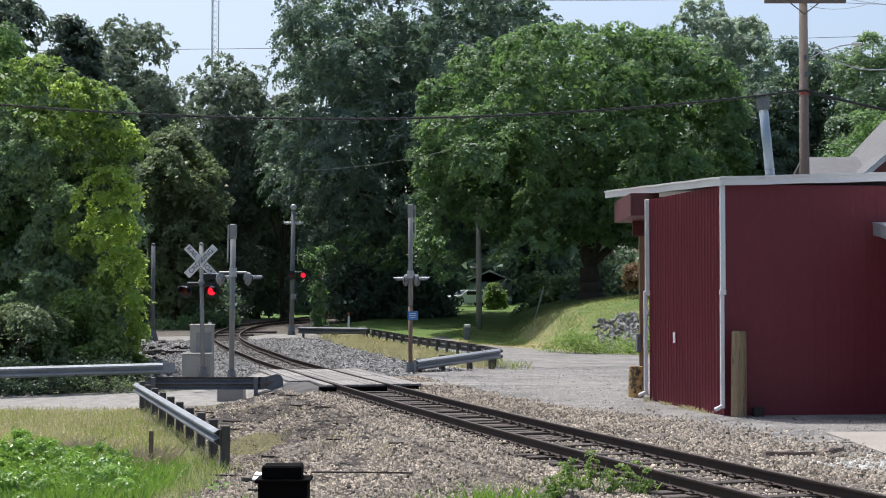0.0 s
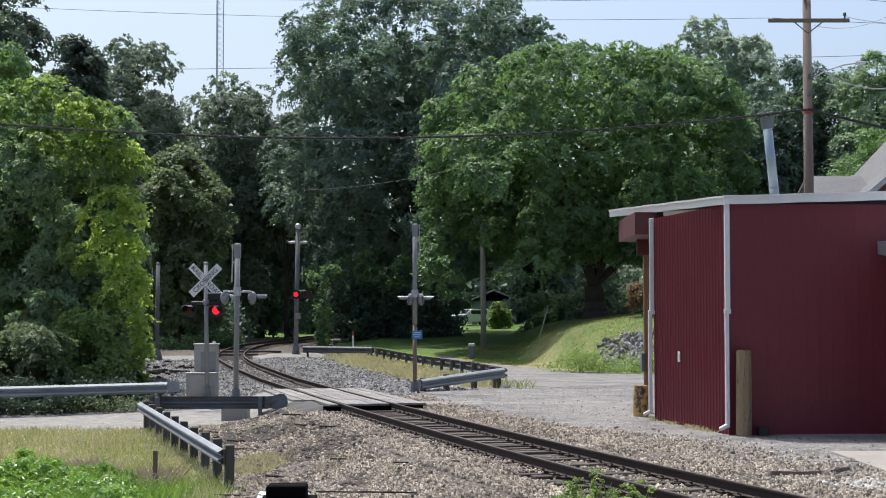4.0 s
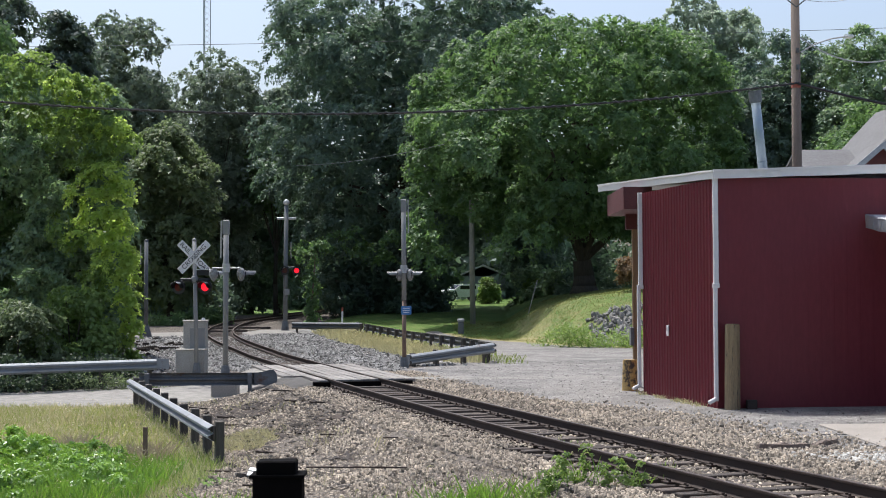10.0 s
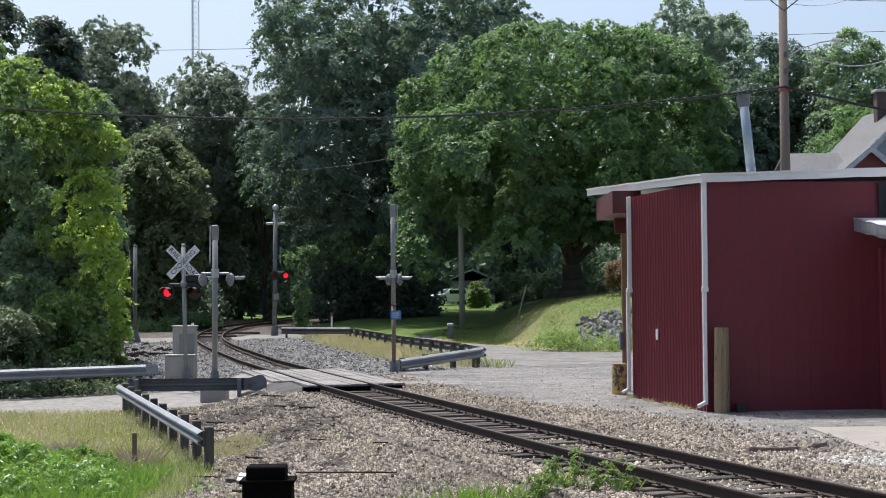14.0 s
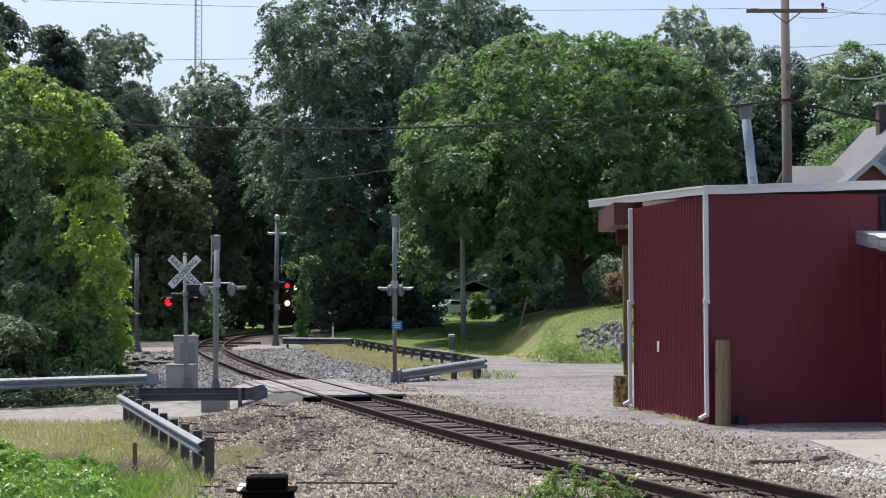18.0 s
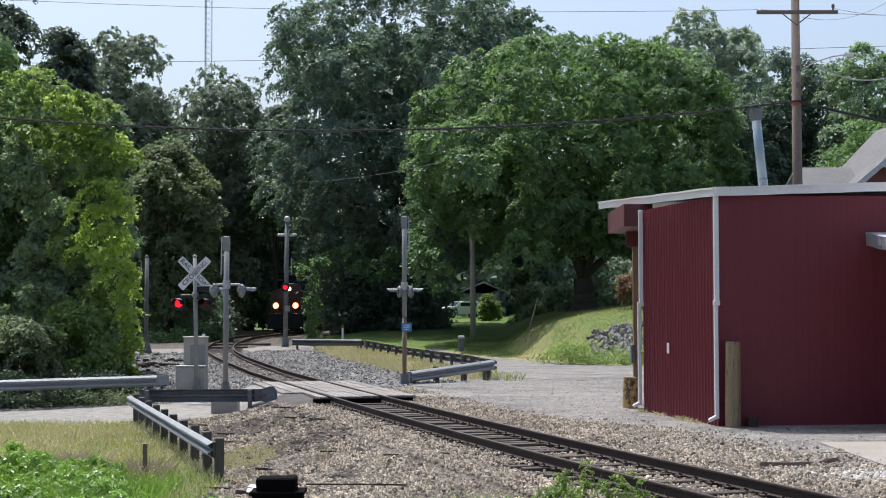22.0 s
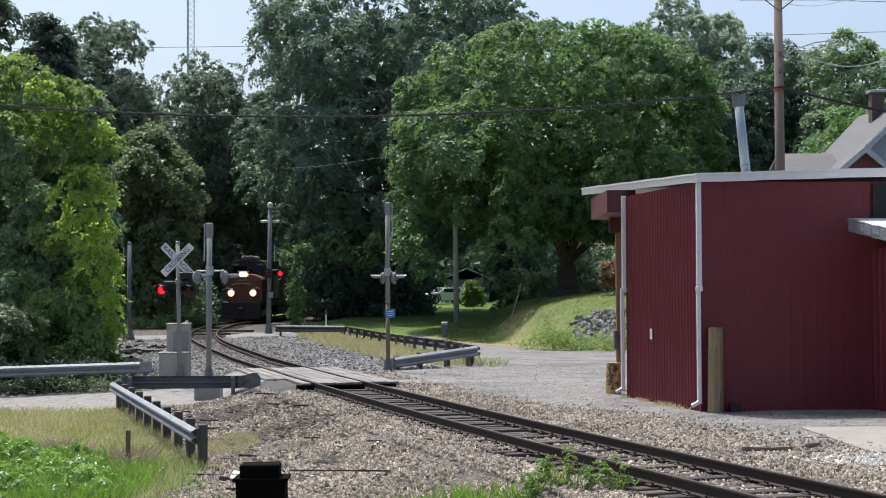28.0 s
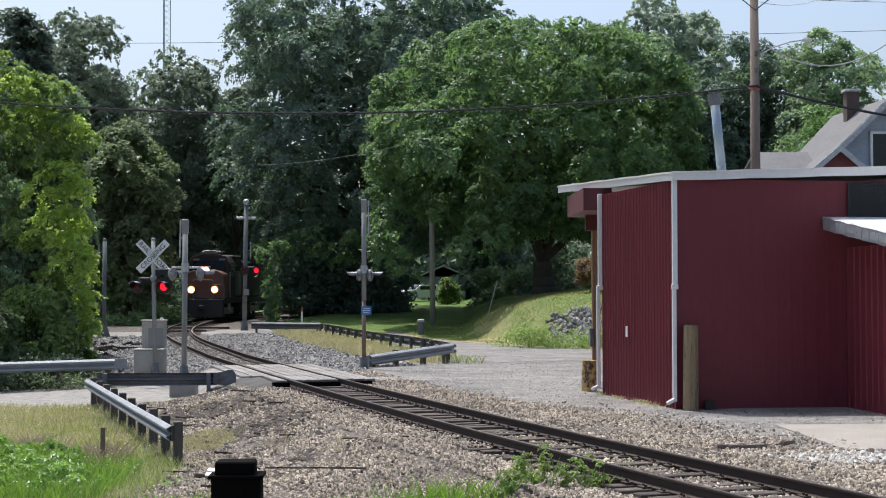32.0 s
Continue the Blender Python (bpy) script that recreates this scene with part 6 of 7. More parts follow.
def make_loco():
    """Nose at local y = 0, hood behind it; local +y is the way it runs, z = 0 the rail top."""
    loco = tagged(empty("locomotive"), "dark orange diesel locomotive with lit headlight and ditch lights", "locomotive")
    part("underframe", span_box(bmesh.new(), (-1.5, -21.6, 1.15), (1.5, -0.5, 1.55), 0.02), LOCO_DARK, loco)
    bm = bmesh.new()
    span_box(bm, (-1.5, -0.6, 0.18), (1.5, -0.25, 1.5), 0.05)
    bmesh.ops.translate(bm, verts=[v for v in bm.verts if v.co.z < 0.3 and v.co.y > -0.4], vec=(0, 0.25, 0))
    part("pilot", bm, LOCO_DARK, loco, "black plough pilot")
    part("coupler", span_box(bmesh.new(), (-0.18, -0.3, 0.75), (0.18, 0.35, 1.05), 0.04), LOCO_DARK, loco)
    # wide nose with a shallow peaked top
    bm = bmesh.new()
    sec = [(-1.46, 1.5), (1.46, 1.5), (1.48, 3.22), (0.95, 3.46), (0.45, 3.58), (-0.45, 3.58), (-0.95, 3.46), (-1.48, 3.22)]
    f = [bm.verts.new((x * (0.985 - 0.05 * (z > 3)), -0.72 - (z - 1.5) * 0.13, z)) for x, z in sec]
    b = [bm.verts.new((x, -2.7, z + 0.06)) for x, z in sec]
    bm.faces.new(f), bm.faces.new(b[::-1])
    for i in range(8):
        bm.faces.new((f[i], f[(i + 1) % 8], b[(i + 1) % 8], b[i]))
    bmesh.ops.recalc_face_normals(bm, faces=bm.faces)
    bmesh.ops.bevel(bm, geom=bm.edges[:], offset=0.06, segments=2, affect="EDGES")
    part("nose", bm, LOCO_ORANGE, loco, "dirty orange-brown nose")
    part("nose_door", box(bmesh.new(), (0.62, 0.03, 1.55), pose(0.0, -0.80, 2.36, -7.5, 0, 0), 0.01), LOCO_ORANGE, loco)
    # silver strips paint the sunlit line along the nose's top edge
    for sx in (-1, 1):
        part("nose_rim", line(bmesh.new(), [Vector((sx * 0.40, -0.97, 3.60)), Vector((sx * 0.93, -0.96, 3.48)), Vector((sx * 1.42, -0.95, 3.24))], 0.035), LOCO_SILVER, loco, "pale strip standing for sunlight on the nose edge")
    # cab
    bm = bmesh.new()
    sec = [(-1.52, 1.5), (1.52, 1.5), (1.52, 4.05), (1.2, 4.55), (0.6, 4.72), (-0.6, 4.72), (-1.2, 4.55), (-1.52, 4.05)]
    f = [bm.verts.new((x, -2.55 - max(0, z - 3.4) * 0.35, z)) for x, z in sec]
    b = [bm.verts.new((x, -5.4, z)) for x, z in sec]
    bm.faces.new(f), bm.faces.new(b[::-1])
    for i in range(8):
        bm.faces.new((f[i], f[(i + 1) % 8], b[(i + 1) % 8], b[i]))
    bmesh.ops.recalc_face_normals(bm, faces=bm.faces)
    bmesh.ops.bevel(bm, geom=bm.edges[:], offset=0.05, segments=2, affect="EDGES")
    cab = part("cab", bm, LOCO_DARK, loco)
    for x0, x1 in ((-1.12, -0.1), (0.1, 1.12)):
        bm = bmesh.new()
        q = [(x0, 3.62), (x1, 3.62), (x1, 4.22), (x0, 4.22)]
        vs = [bm.verts.new((x, -2.53 - (z - 3.4) * 0.35, z)) for x, z in q]
        bm.faces.new(vs)
        bmesh.ops.solidify(bm, geom=bm.faces[:], thickness=0.03)
        part("windshield", bm, GLASS_DARK, cab, "dark windshield")
    for sx in (-1, 1):
        part("side_window", span_box(bmesh.new(), (sx * 1.50, -4.9, 3.1), (sx * 1.54, -3.3, 3.85)), GLASS_DARK, cab)
        part("sun_visor", span_box(bmesh.new(), (sx * 1.5, -5.0, 3.9), (sx * 1.8, -3.2, 3.93)), LOCO_SILVER, cab)
        part("handrail", line(bmesh.new(), [Vector((sx * 1.5, -0.55, 1.5)), Vector((sx * 1.52, -0.5, 2.4)), Vector((sx * 1.2, -0.5, 2.55)), Vector((sx * 0.75, -0.45, 2.5)), Vector((sx * 0.7, -0.45, 1.5))], 0.025), LOCO_SILVER, loco)
        d = part("ditch_light", tube(bmesh.new(), (sx * 0.84, -0.72, 2.16), (sx * 0.84, -0.42, 2.16), 0.28, None, 16), LOCO_DARK, loco)
        # lamp drawn large, with a glowing orange disc behind it, to stand for glare
        part("lamp", tube(bmesh.new(), (sx * 0.84, -0.42, 2.16), (sx * 0.84, -0.40, 2.16), 0.17, None, 16), BEAM, d, "lit ditch lamp")
        part("reflector", tube(bmesh.new(), (sx * 0.84, -0.42, 2.16), (sx * 0.84, -0.41, 2.16), 0.27, None, 20), LAMP_HALO, d, "warm glow added round the lamp")
        part("number_board", box(bmesh.new(), (0.46, 0.05, 0.14), pose(sx * 0.95, -2.86, 4.36, 0, 0, 0)), LOCO_SILVER, cab)
        part("cab_step", span_box(bmesh.new(), (sx * 1.36, -3.1, 0.55), (sx * 1.56, -2.75, 1.15), 0.02), LOCO_SILVER, loco, "pale step below the cab")
        # pale panel added to give the dark cab side its lit look
        part("cab_door", span_box(bmesh.new(), (sx * 1.515, -3.15, 1.6), (sx * 1.545, -2.62, 3.45), 0.01), LOCO_SILVER, cab, "pale grey panel standing for the lit cab side")
    part("gangway_rail", line(bmesh.new(), [Vector((-0.75, -0.4, 2.78)), Vector((-0.6, -0.38, 2.86)), Vector((0.6, -0.38, 2.86)), Vector((0.75, -0.4, 2.78))], 0.025), LOCO_SILVER, loco)
    h = part("headlight_housing", span_box(bmesh.new(), (-0.42, -1.3, 3.30), (0.42, -0.98, 3.84), 0.05), LOCO_ORANGE, loco)
    for sx in (-0.13, 0.13):
        part("lamp", tube(bmesh.new(), (sx, -0.99, 3.56), (sx, -0.965, 3.56), 0.155, None, 16), BEAM, h, "lit headlamp")
        # same added glow round the headlamps
        part("reflector", tube(bmesh.new(), (sx, -0.985, 3.56), (sx, -0.975, 3.56), 0.25, None, 20), LAMP_HALO, h, "warm glow added round the lamp")
    for sx in (-1, 1):
        part("roof_edge", line(bmesh.new(), [Vector((sx * 0.6, -2.98, 4.73)), Vector((sx * 1.2, -2.95, 4.56)), Vector((sx * 1.53, -2.8, 4.05))], 0.035), LOCO_ORANGE, cab)
    part("air_conditioner", span_box(bmesh.new(), (-0.62, -4.7, 4.7), (0.62, -3.2, 5.02), 0.10), LOCO_SILVER, loco)
    ant = bmesh.new()
    tube(ant, (-0.45, -3.2, 4.98), (0.45, -3.2, 4.98), 0.05, None, 8)
    part("horn", ant, LOCO_SILVER, loco)
    # long hood
    bm = span_box(bmesh.new(), (-1.05, -20.6, 1.5), (1.05, -5.4, 4.45), 0.12)
    part("long_hood", bm, LOCO_DARK, loco)
    for k in range(8):
        part("hood_door", span_box(bmesh.new(), (1.05, -7.6 - k * 1.6, 1.7), (1.075, -6.2 - k * 1.6, 3.6), 0.005), LOCO_SILVER if k < 3 else LOCO_DARK, loco)
        part("hood_door", span_box(bmesh.new(), (-1.075, -7.6 - k * 1.6, 1.7), (-1.05, -6.2 - k * 1.6, 3.6), 0.005), LOCO_SILVER if k < 3 else LOCO_DARK, loco)
    part("radiator", span_box(bmesh.new(), (-1.5, -20.5, 3.7), (1.5, -16.5, 4.6), 0.08), LOCO_DARK, loco)
    part("dynamic_brake", span_box(bmesh.new(), (-1.3, -9.5, 3.9), (1.3, -6.0, 4.75), 0.1), LOCO_DARK, loco)
    part("fuel_tank", span_box(bmesh.new(), (-1.35, -13.6, 0.35), (1.35, -8.4, 1.15), 0.15), LOCO_DARK, loco)
    axles = []
    for y0 in (-4.4, -17.0):
        fr = bmesh.new()
        for sx in (-1, 1):
            span_box(fr, (sx * 0.98, y0 - 2.4, 0.35), (sx * 1.14, y0 + 2.4, 0.85), 0.04)
        part("bogie_frame", fr, LOCO_SILVER, loco)
        for dy in (-1.9, 0.0, 1.9):
            bm = bmesh.new()
            for sx in (-1, 1):
                tube(bm, (sx * 0.69, 0, 0), (sx * 0.82, 0, 0), 0.51, None, 20)
            tube(bm, (-0.8, 0, 0), (0.8, 0, 0), 0.09, None, 8)
            w = part("wheelset", bm, RAIL, loco)
            w.location = (0, y0 + dy, 0.51)
            axles.append((w, y0 + dy))
    return loco, axles


loco, loco_axles = make_loco()


# ---- a car parked behind the lawn ----
def make_car():
    CAR_WHITE = material("white_car_paint", (0.72, 0.73, 0.74), 0.25, 0.0, (0.68, 0.69, 0.70), 1, 0.5, 20, 0.0)
    car = tagged(empty("parked_car", pose(2.35, 138, 1.72, 0, 0, 205)), "white car parked under the trees behind the lawn", "car")
    bm = bmesh.new()
    sec = [(-2.2, 0.35), (2.2, 0.35), (2.25, 0.75), (2.0, 0.98), (1.1, 1.05), (0.45, 1.52), (-1.2, 1.55), (-1.9, 1.08), (-2.22, 0.95)]
    l = [bm.verts.new((x, -0.86, z)) for x, z in sec]
    r = [bm.verts.new((x, 0.86, z)) for x, z in sec]
    bm.faces.new(l), bm.faces.new(r[::-1])
    for i in range(len(sec)):
        k = (i + 1) % len(sec)
        bm.faces.new((l[i], l[k], r[k], r[i]))
    bmesh.ops.recalc_face_normals(bm, faces=bm.faces)
    bmesh.ops.bevel(bm, geom=bm.edges[:], offset=0.05, segments=2, affect="EDGES")
    part("body", bm, CAR_WHITE, car)
    ws = bmesh.new()
    ws.faces.new([ws.verts.new(p) for p in ((1.05, -0.72, 1.10), (1.05, 0.72, 1.10), (0.52, 0.66, 1.50), (0.52, -0.66, 1.50))])
    bmesh.ops.solidify(ws, geom=ws.faces[:], thickness=-0.02)
    part("windshield", ws, GLASS_DARK, car)
    for sy in (-1, 1):
        part("side_window", span_box(bmesh.new(), (-1.1, sy * 0.85, 1.08), (0.55, sy * 0.87, 1.42), 0.005), GLASS_DARK, car)
        for x in (-1.35, 1.35):
            w = part("wheel", tube(bmesh.new(), (x, sy * 0.72, 0.32), (x, sy * 0.88, 0.32), 0.32, None, 18), BLACK, car)
            part("rim", tube(bmesh.new(), (x, sy * 0.885, 0.32), (x, sy * 0.89, 0.32), 0.2, None, 14), HOOD, w)
        part("headlight", box(bmesh.new(), (0.08, 0.32, 0.14), Matrix.Translation((2.22, sy * 0.6, 0.78)), 0.02), HOOD, car)


make_car()


def make_garage():
    """A small grey outbuilding behind the car."""
    g = tagged(empty("garage", Matrix.Translation((4.6, 147, 1.8))), "small grey outbuilding behind the parked car", "garage")
    part("wall", span_box(bmesh.new(), (-2.2, -2, -0.3), (2.2, 2, 2.3), 0.01), GARAGE_WALL, g)
    bm = bmesh.new()
    sec = [(-2.5, 2.25), (0, 3.3), (2.5, 2.25), (2.5, 2.4), (0, 3.48), (-2.5, 2.4)]
    f = [bm.verts.new((x, -2.3, z)) for x, z in sec]
    k = [bm.verts.new((x, 2.3, z)) for x, z in sec]
    for i in range(6):
        bm.faces.new((f[i], f[(i + 1) % 6], k[(i + 1) % 6], k[i]))
    bm.faces.new((f[0], f[5], f[4], f[1])), bm.faces.new((f[1], f[4], f[3], f[2]))
    bm.faces.new((k[0], k[1], k[4], k[5])), bm.faces.new((k[1], k[2], k[3], k[4]))
    bmesh.ops.recalc_face_normals(bm, faces=bm.faces)
    part("roof", bm, ROOF_METAL, g)
    gb = bmesh.new()
    v = [gb.verts.new(p) for p in ((-2.2, -1.98, 2.28), (2.2, -1.98, 2.28), (0, -1.98, 3.25))]
    gb.faces.new(v)
    bmesh.ops.solidify(gb, geom=gb.faces[:], thickness=0.05)
    part("gable", gb, GARAGE_WALL, g)
    part("door", span_box(bmesh.new(), (-1.3, -2.03, 0), (1.3, -1.98, 2.0), 0.01), GARAGE_WALL, g)


GARAGE_WALL = material("grey_boards", (0.27, 0.30, 0.33), 0.7, 0, (0.2, 0.22, 0.24), 1.5, 0.6, 20, 0.1, stretch=(1, 1, 6))
make_garage()

# ---- small things on the ground ----
def tie_heap():
    """Old ties and splinters strewn beside the second crossing."""
    heap = tagged(empty("old_ties"), "dark rotting ties strewn beside the second crossing", "debris")
    rng = np.random.default_rng(77)
    for k in range(46):
        x, y = rng.uniform(-18.5, -12.0), rng.uniform(64, 80)
        if x - float(track_x(y)) > -2.4:
            continue
        ln = 0.25 + 1.1 * rng.uniform() ** 2
        b = part("old_tie", box(bmesh.new(), (ln, rng.uniform(0.10, 0.22), rng.uniform(0.06, 0.18)), bevel=0.015), DEBRIS, heap)
        b.matrix_basis = pose(x, y, float(ground_z(x, y)) + 0.08, rng.uniform(-14, 14), rng.uniform(-12, 12), rng.uniform(-90, 90))


tie_heap()
# a concrete block; the dark wood colour stands for the wall's shade on it
tagged(part("timber_block", box(bmesh.new(), (0.22, 0.2, 0.22), Matrix.Translation((7.02, 32.84, -0.06)), 0.015), DEBRIS, None), "small block at the shed wall, coloured dark for the shade", "block")
tagged(part("painted_line", span_box(bmesh.new(), (7.0, 26.78, -0.16), (8.35, 26.84, -0.128), 0.002), DIRT_SLAB, None), "pale edge strip in the gravel lot", "strip", kind="structure")

box_thing = tagged(empty("switch_box", Matrix.Translation((-2.28, 21.2, -0.62))), "black iron switch box standing in the weeds", "switch box")
bm = box(bmesh.new(), (0.70, 0.5, 0.50), Matrix.Translation((0, 0, 0.27)), 0.03)
part("body", bm, SOOT, box_thing)
bm = box(bmesh.new(), (0.56, 0.42, 0.20), Matrix.Translation((-0.02, 0, 0.61)), 0.02)
part("lid", bm, SOOT, box_thing)
part("ledge", box(bmesh.new(), (0.78, 0.56, 0.05), Matrix.Translation((0, 0, 0.50)), 0.01), SOOT, box_thing)


def rag():
    bm = bmesh.new()
    for k in range(5):
        box(bm, (0.16, 0.1, 0.02), pose(random.uniform(-0.12, 0.12), random.uniform(-0.08, 0.08), 0.03 + 0.02 * k, random.uniform(-30, 30), random.uniform(-30, 30), random.uniform(0, 180)))
    ob = part("crumpled_paper", bm, SIGN_WHITE, None)
    ob.matrix_basis = Matrix.Translation((-3.14, 25.5, -0.66))
    tagged(ob, "crumpled white paper litter among the stones", "litter")


rag()


def plank(name, label, x, y, z, size, yaw, mat, pitch=0):
    bm = box(bmesh.new(), size, None, min(size) * 0.15)
    bmesh.ops.subdivide_edges(bm, edges=[g for g in bm.edges if g.calc_length() > size[0] * 0.5], cuts=7)
    for v in bm.verts:
        v.co.z *= 1 - 0.5 * abs(math.sin(v.co.x * 9)) * (v.co.z > 0)
        v.co += Vector((random.uniform(-1, 1), random.uniform(-1, 1), random.uniform(-1, 1))) * min(size) * 0.15
    ob = part(name, bm, mat, None)
    ob.matrix_basis = pose(x, y, z, 0, pitch, yaw)
    tagged(ob, label, "debris")


plank("weathered_log", "weathered grey timber lying in the gravel", 5.75, 24.5, -0.10, (0.85, 0.16, 0.11), 4, POLE_WOOD)
plank("weathered_log", "weathered grey timber lying in the gravel", 6.55, 24.9, -0.09, (0.5, 0.12, 0.09), 28, POLE_WOOD, -8)
plank("thin_pole", "thin dark pole lying on the stones", -1.35, 24.6, -0.42, (1.7, 0.03, 0.03), -4, DEBRIS)
for sx, sy, ln, w, yaw in ((-4.5, 33.0, 0.9, 0.07, 12), (-4.9, 35.6, 1.3, 0.08, 20), (-5.2, 37.4, 0.8, 0.10, -12), (-3.6, 38.0, 0.7, 0.06, 30), (-2.9, 36.2, 0.5, 0.07, -8), (-3.4, 29.6, 0.55, 0.09, -24), (-2.2, 30.5, 0.45, 0.06, 14), (-3.9, 26.6, 0.6, 0.05, 8), (-2.6, 27.0, 0.35, 0.08, -30),
                           (-1.2, 33.5, 0.5, 0.06, -10), (-0.8, 28.2, 0.5, 0.05, 24), (0.3, 27.4, 0.4, 0.05, -16), (-4.1, 40.5, 0.9, 0.07, 6), (-6.4, 40.8, 1.0, 0.07, -14), (-1.0, 22.6, 0.7, 0.06, 22), (-3.0, 24.6, 0.5, 0.06, 10)):
    plank("tie_splinter", "dark splinter of a rotten tie on the stones", sx, sy, float(ground_z(sx, sy)) + 0.05, (ln, w, w * 0.6), yaw, DEBRIS, 3)
plank("rotten_log", "grey rotten log among the stones", -3.25, 25.9, -0.68, (0.6, 0.11, 0.10), 24, POST_WOOD)

slab = part("concrete_slab", span_box(bmesh.new(), (7.45, 24.2, -0.2), (14, 28.8, -0.125), 0.01), DIRT_SLAB, None)
tagged(slab, "pale concrete slab in the gravel lot", "slab", kind="structure")


def rock_shapes(rng, centres, sizes, flat=0.7, long=1.0):
    """Broken stones: squeezed octahedra, each of its own turn."""
    n = len(centres)
    base = np.array([[1, 0, -0.2], [0, 1, -0.2], [-1, 0, -0.2], [0, -1, -0.2], [0, 0, 1]], float)
    v = base[None] * rng.uniform(0.6, 1.25, (n, 5, 1)) + rng.normal(size=(n, 5, 3)) * 0.2
    a = rng.uniform(0, math.tau, n)
    c, s = np.cos(a), np.sin(a)
    t = rng.uniform(-0.5, 0.5, (n, 2))
    x, y, z = v[..., 0] * long, v[..., 1].copy(), v[..., 2] * flat
    v[..., 0] = x * c[:, None] - y * s[:, None]
    v[..., 1] = x * s[:, None] + y * c[:, None]
    v[..., 2] = z + x * t[:, :1] * 0.5 + y * t[:, 1:] * 0.5
    v = v * sizes[:, None, None] + centres[:, None]
    f = np.array([[0, 1, 4], [1, 2, 4], [2, 3, 4], [3, 0, 4]])
    return v.reshape(-1, 3), (f[None] + (np.arange(n) * 5)[:, None, None]).reshape(-1, 3)


def broken_stones(rng, centres, sizes):
    """Angular stones: steep three-sided blocks with a tilted top, each of its own shape and turn."""
    n = len(centres)
    a = rng.uniform(0, math.tau, (n, 1)) + np.array([[0, 2.1, 4.2]]) + rng.uniform(-0.45, 0.45, (n, 3))
    r = rng.uniform(0.75, 1.3, (n, 3))
    lo = np.stack([np.cos(a) * r, np.sin(a) * r, np.full((n, 3), -0.35)], -1)
    k = rng.uniform(0.5, 0.9, (n, 3))
    hi = np.stack([np.cos(a + 0.3) * r * k, np.sin(a + 0.3) * r * k, rng.uniform(0.3, 1.15, (n, 3))], -1)
    v = np.concatenate([lo, hi], 1) * sizes[:, None, None] + centres[:, None]
    f = np.array([[3, 4, 5], [0, 1, 4], [0, 4, 3], [1, 2, 5], [1, 5, 4], [2, 0, 3], [2, 3, 5]])
    return v.reshape(-1, 3), (f[None] + (np.arange(n) * 6)[:, None, None]).reshape(-1, 3)


def make_ballast():
    rng = np.random.default_rng(21)
    n = 195000
    s = 70 * rng.uniform(0, 1, n) ** 1.75
    d = rng.uniform(-7.6, 6.2, n)
    x0, y0, h = np.interp(s, _s, _x), np.interp(s, _s, _y), np.interp(s, _s, _h)
    x, y = x0 + d * np.cos(h), y0 - d * np.sin(h)
    on = (np.abs(np.abs(d) - 0.75) > 0.09) & ~((s > 26.4) & (s < 36.8) & (np.abs(d) < 1.9)) & (near_road(x, y) * (d < 0) < 0.2)
    bal, lot, lane, _ = zones(x, y)
    on &= (rng.uniform(0, 1, n) < bal * 0.95 + 0.04) & ((d < 3.3) | (s > 36) | ((s < 18) & (d < 5.2)))
    crib = (np.abs(d) < 1.3) & (np.abs(((s + 8) / 0.52 + 0.5) % 1 - 0.5) < 0.25) & (np.sin(np.floor((s + 8) / 0.52 + 0.5) * 7.3 + np.round(d * 1.2) * 2.1) > -0.25)
    crib &= ((np.abs(d) < 0.72) | (s < 13)) & (s < 36)
    on &= ~(crib & (rng.uniform(0, 1, n) < np.where((s < 12) & (np.abs(d) < 0.72), 0.35, 0.95)))
    on &= (s < 33) | (rng.uniform(0, 1, n) < 0.55)
    on &= ~((np.abs(d) < 1.3) & (rng.uniform(0, 1, n) < 0.3) & (s > 13) & (s < 36))
    patch = np.sin(x * 0.9 + 1.3 * np.sin(y * 0.6)) * np.cos(y * 0.8 + 0.5 * x)
    on &= ~((d < -2.2) & (rng.uniform(0, 1, n) < 0.12 * step(0.0, 0.6, patch)))
    x, y, d, s = x[on], y[on], d[on], s[on]
    z = ground_z(x, y) + np.where(s > 9, 0.085 * step(0.8, 0.86, np.abs(d)) * (1 - step(1.2, 1.9, np.abs(d))), 0) + np.where((s < 12) & (np.abs(d) < 0.72), 0.045, 0) + 0.012 - 0.02 * (np.abs(d) < 1.3) * (s > 12)
    sz = np.where(s < 33, rng.uniform(0.017, 0.040, len(x)), rng.uniform(0.032, 0.066, len(x))) * (1 + 0.5 * (rng.uniform(0, 1, len(x)) < 0.08))
    sz = sz * np.where((np.abs(d) < 1.35) & (s > 9), 0.75, 1.0)
    for k, mat, what in ((s < 33, STONE, "pinkish tan broken ballast stones beside the rails"), (s >= 33, STONE_GREY, "grey broken ballast stones beyond the crossing")):
        v, f = broken_stones(rng, np.stack([x, y, z], 1)[k], sz[k])
        tagged(grow("ballast_stones", v, None, mat, quads=f), what, "stones", kind="stuff")
    # pebbles on the lot
    n = 42000
    x, y = rng.uniform(0, 11, n), 22 + 34 * rng.uniform(0, 1, n) ** 1.4
    d = x - track_x(y)
    on = (d > 2.6) & ~((x > 5.2) & (y > 32.8) & (y < 42)) & ~((x > 7.4) & (y < 29)) & (rng.uniform(0, 1, n) < np.exp(-(d - 2.6) / 1.2) + 0.45)
    x, y = x[on], y[on]
    v, f = rock_shapes(rng, np.stack([x, y, ground_z(x, y) + 0.008], 1), 0.007 + 0.026 * rng.uniform(0, 1, len(x)) ** 3)
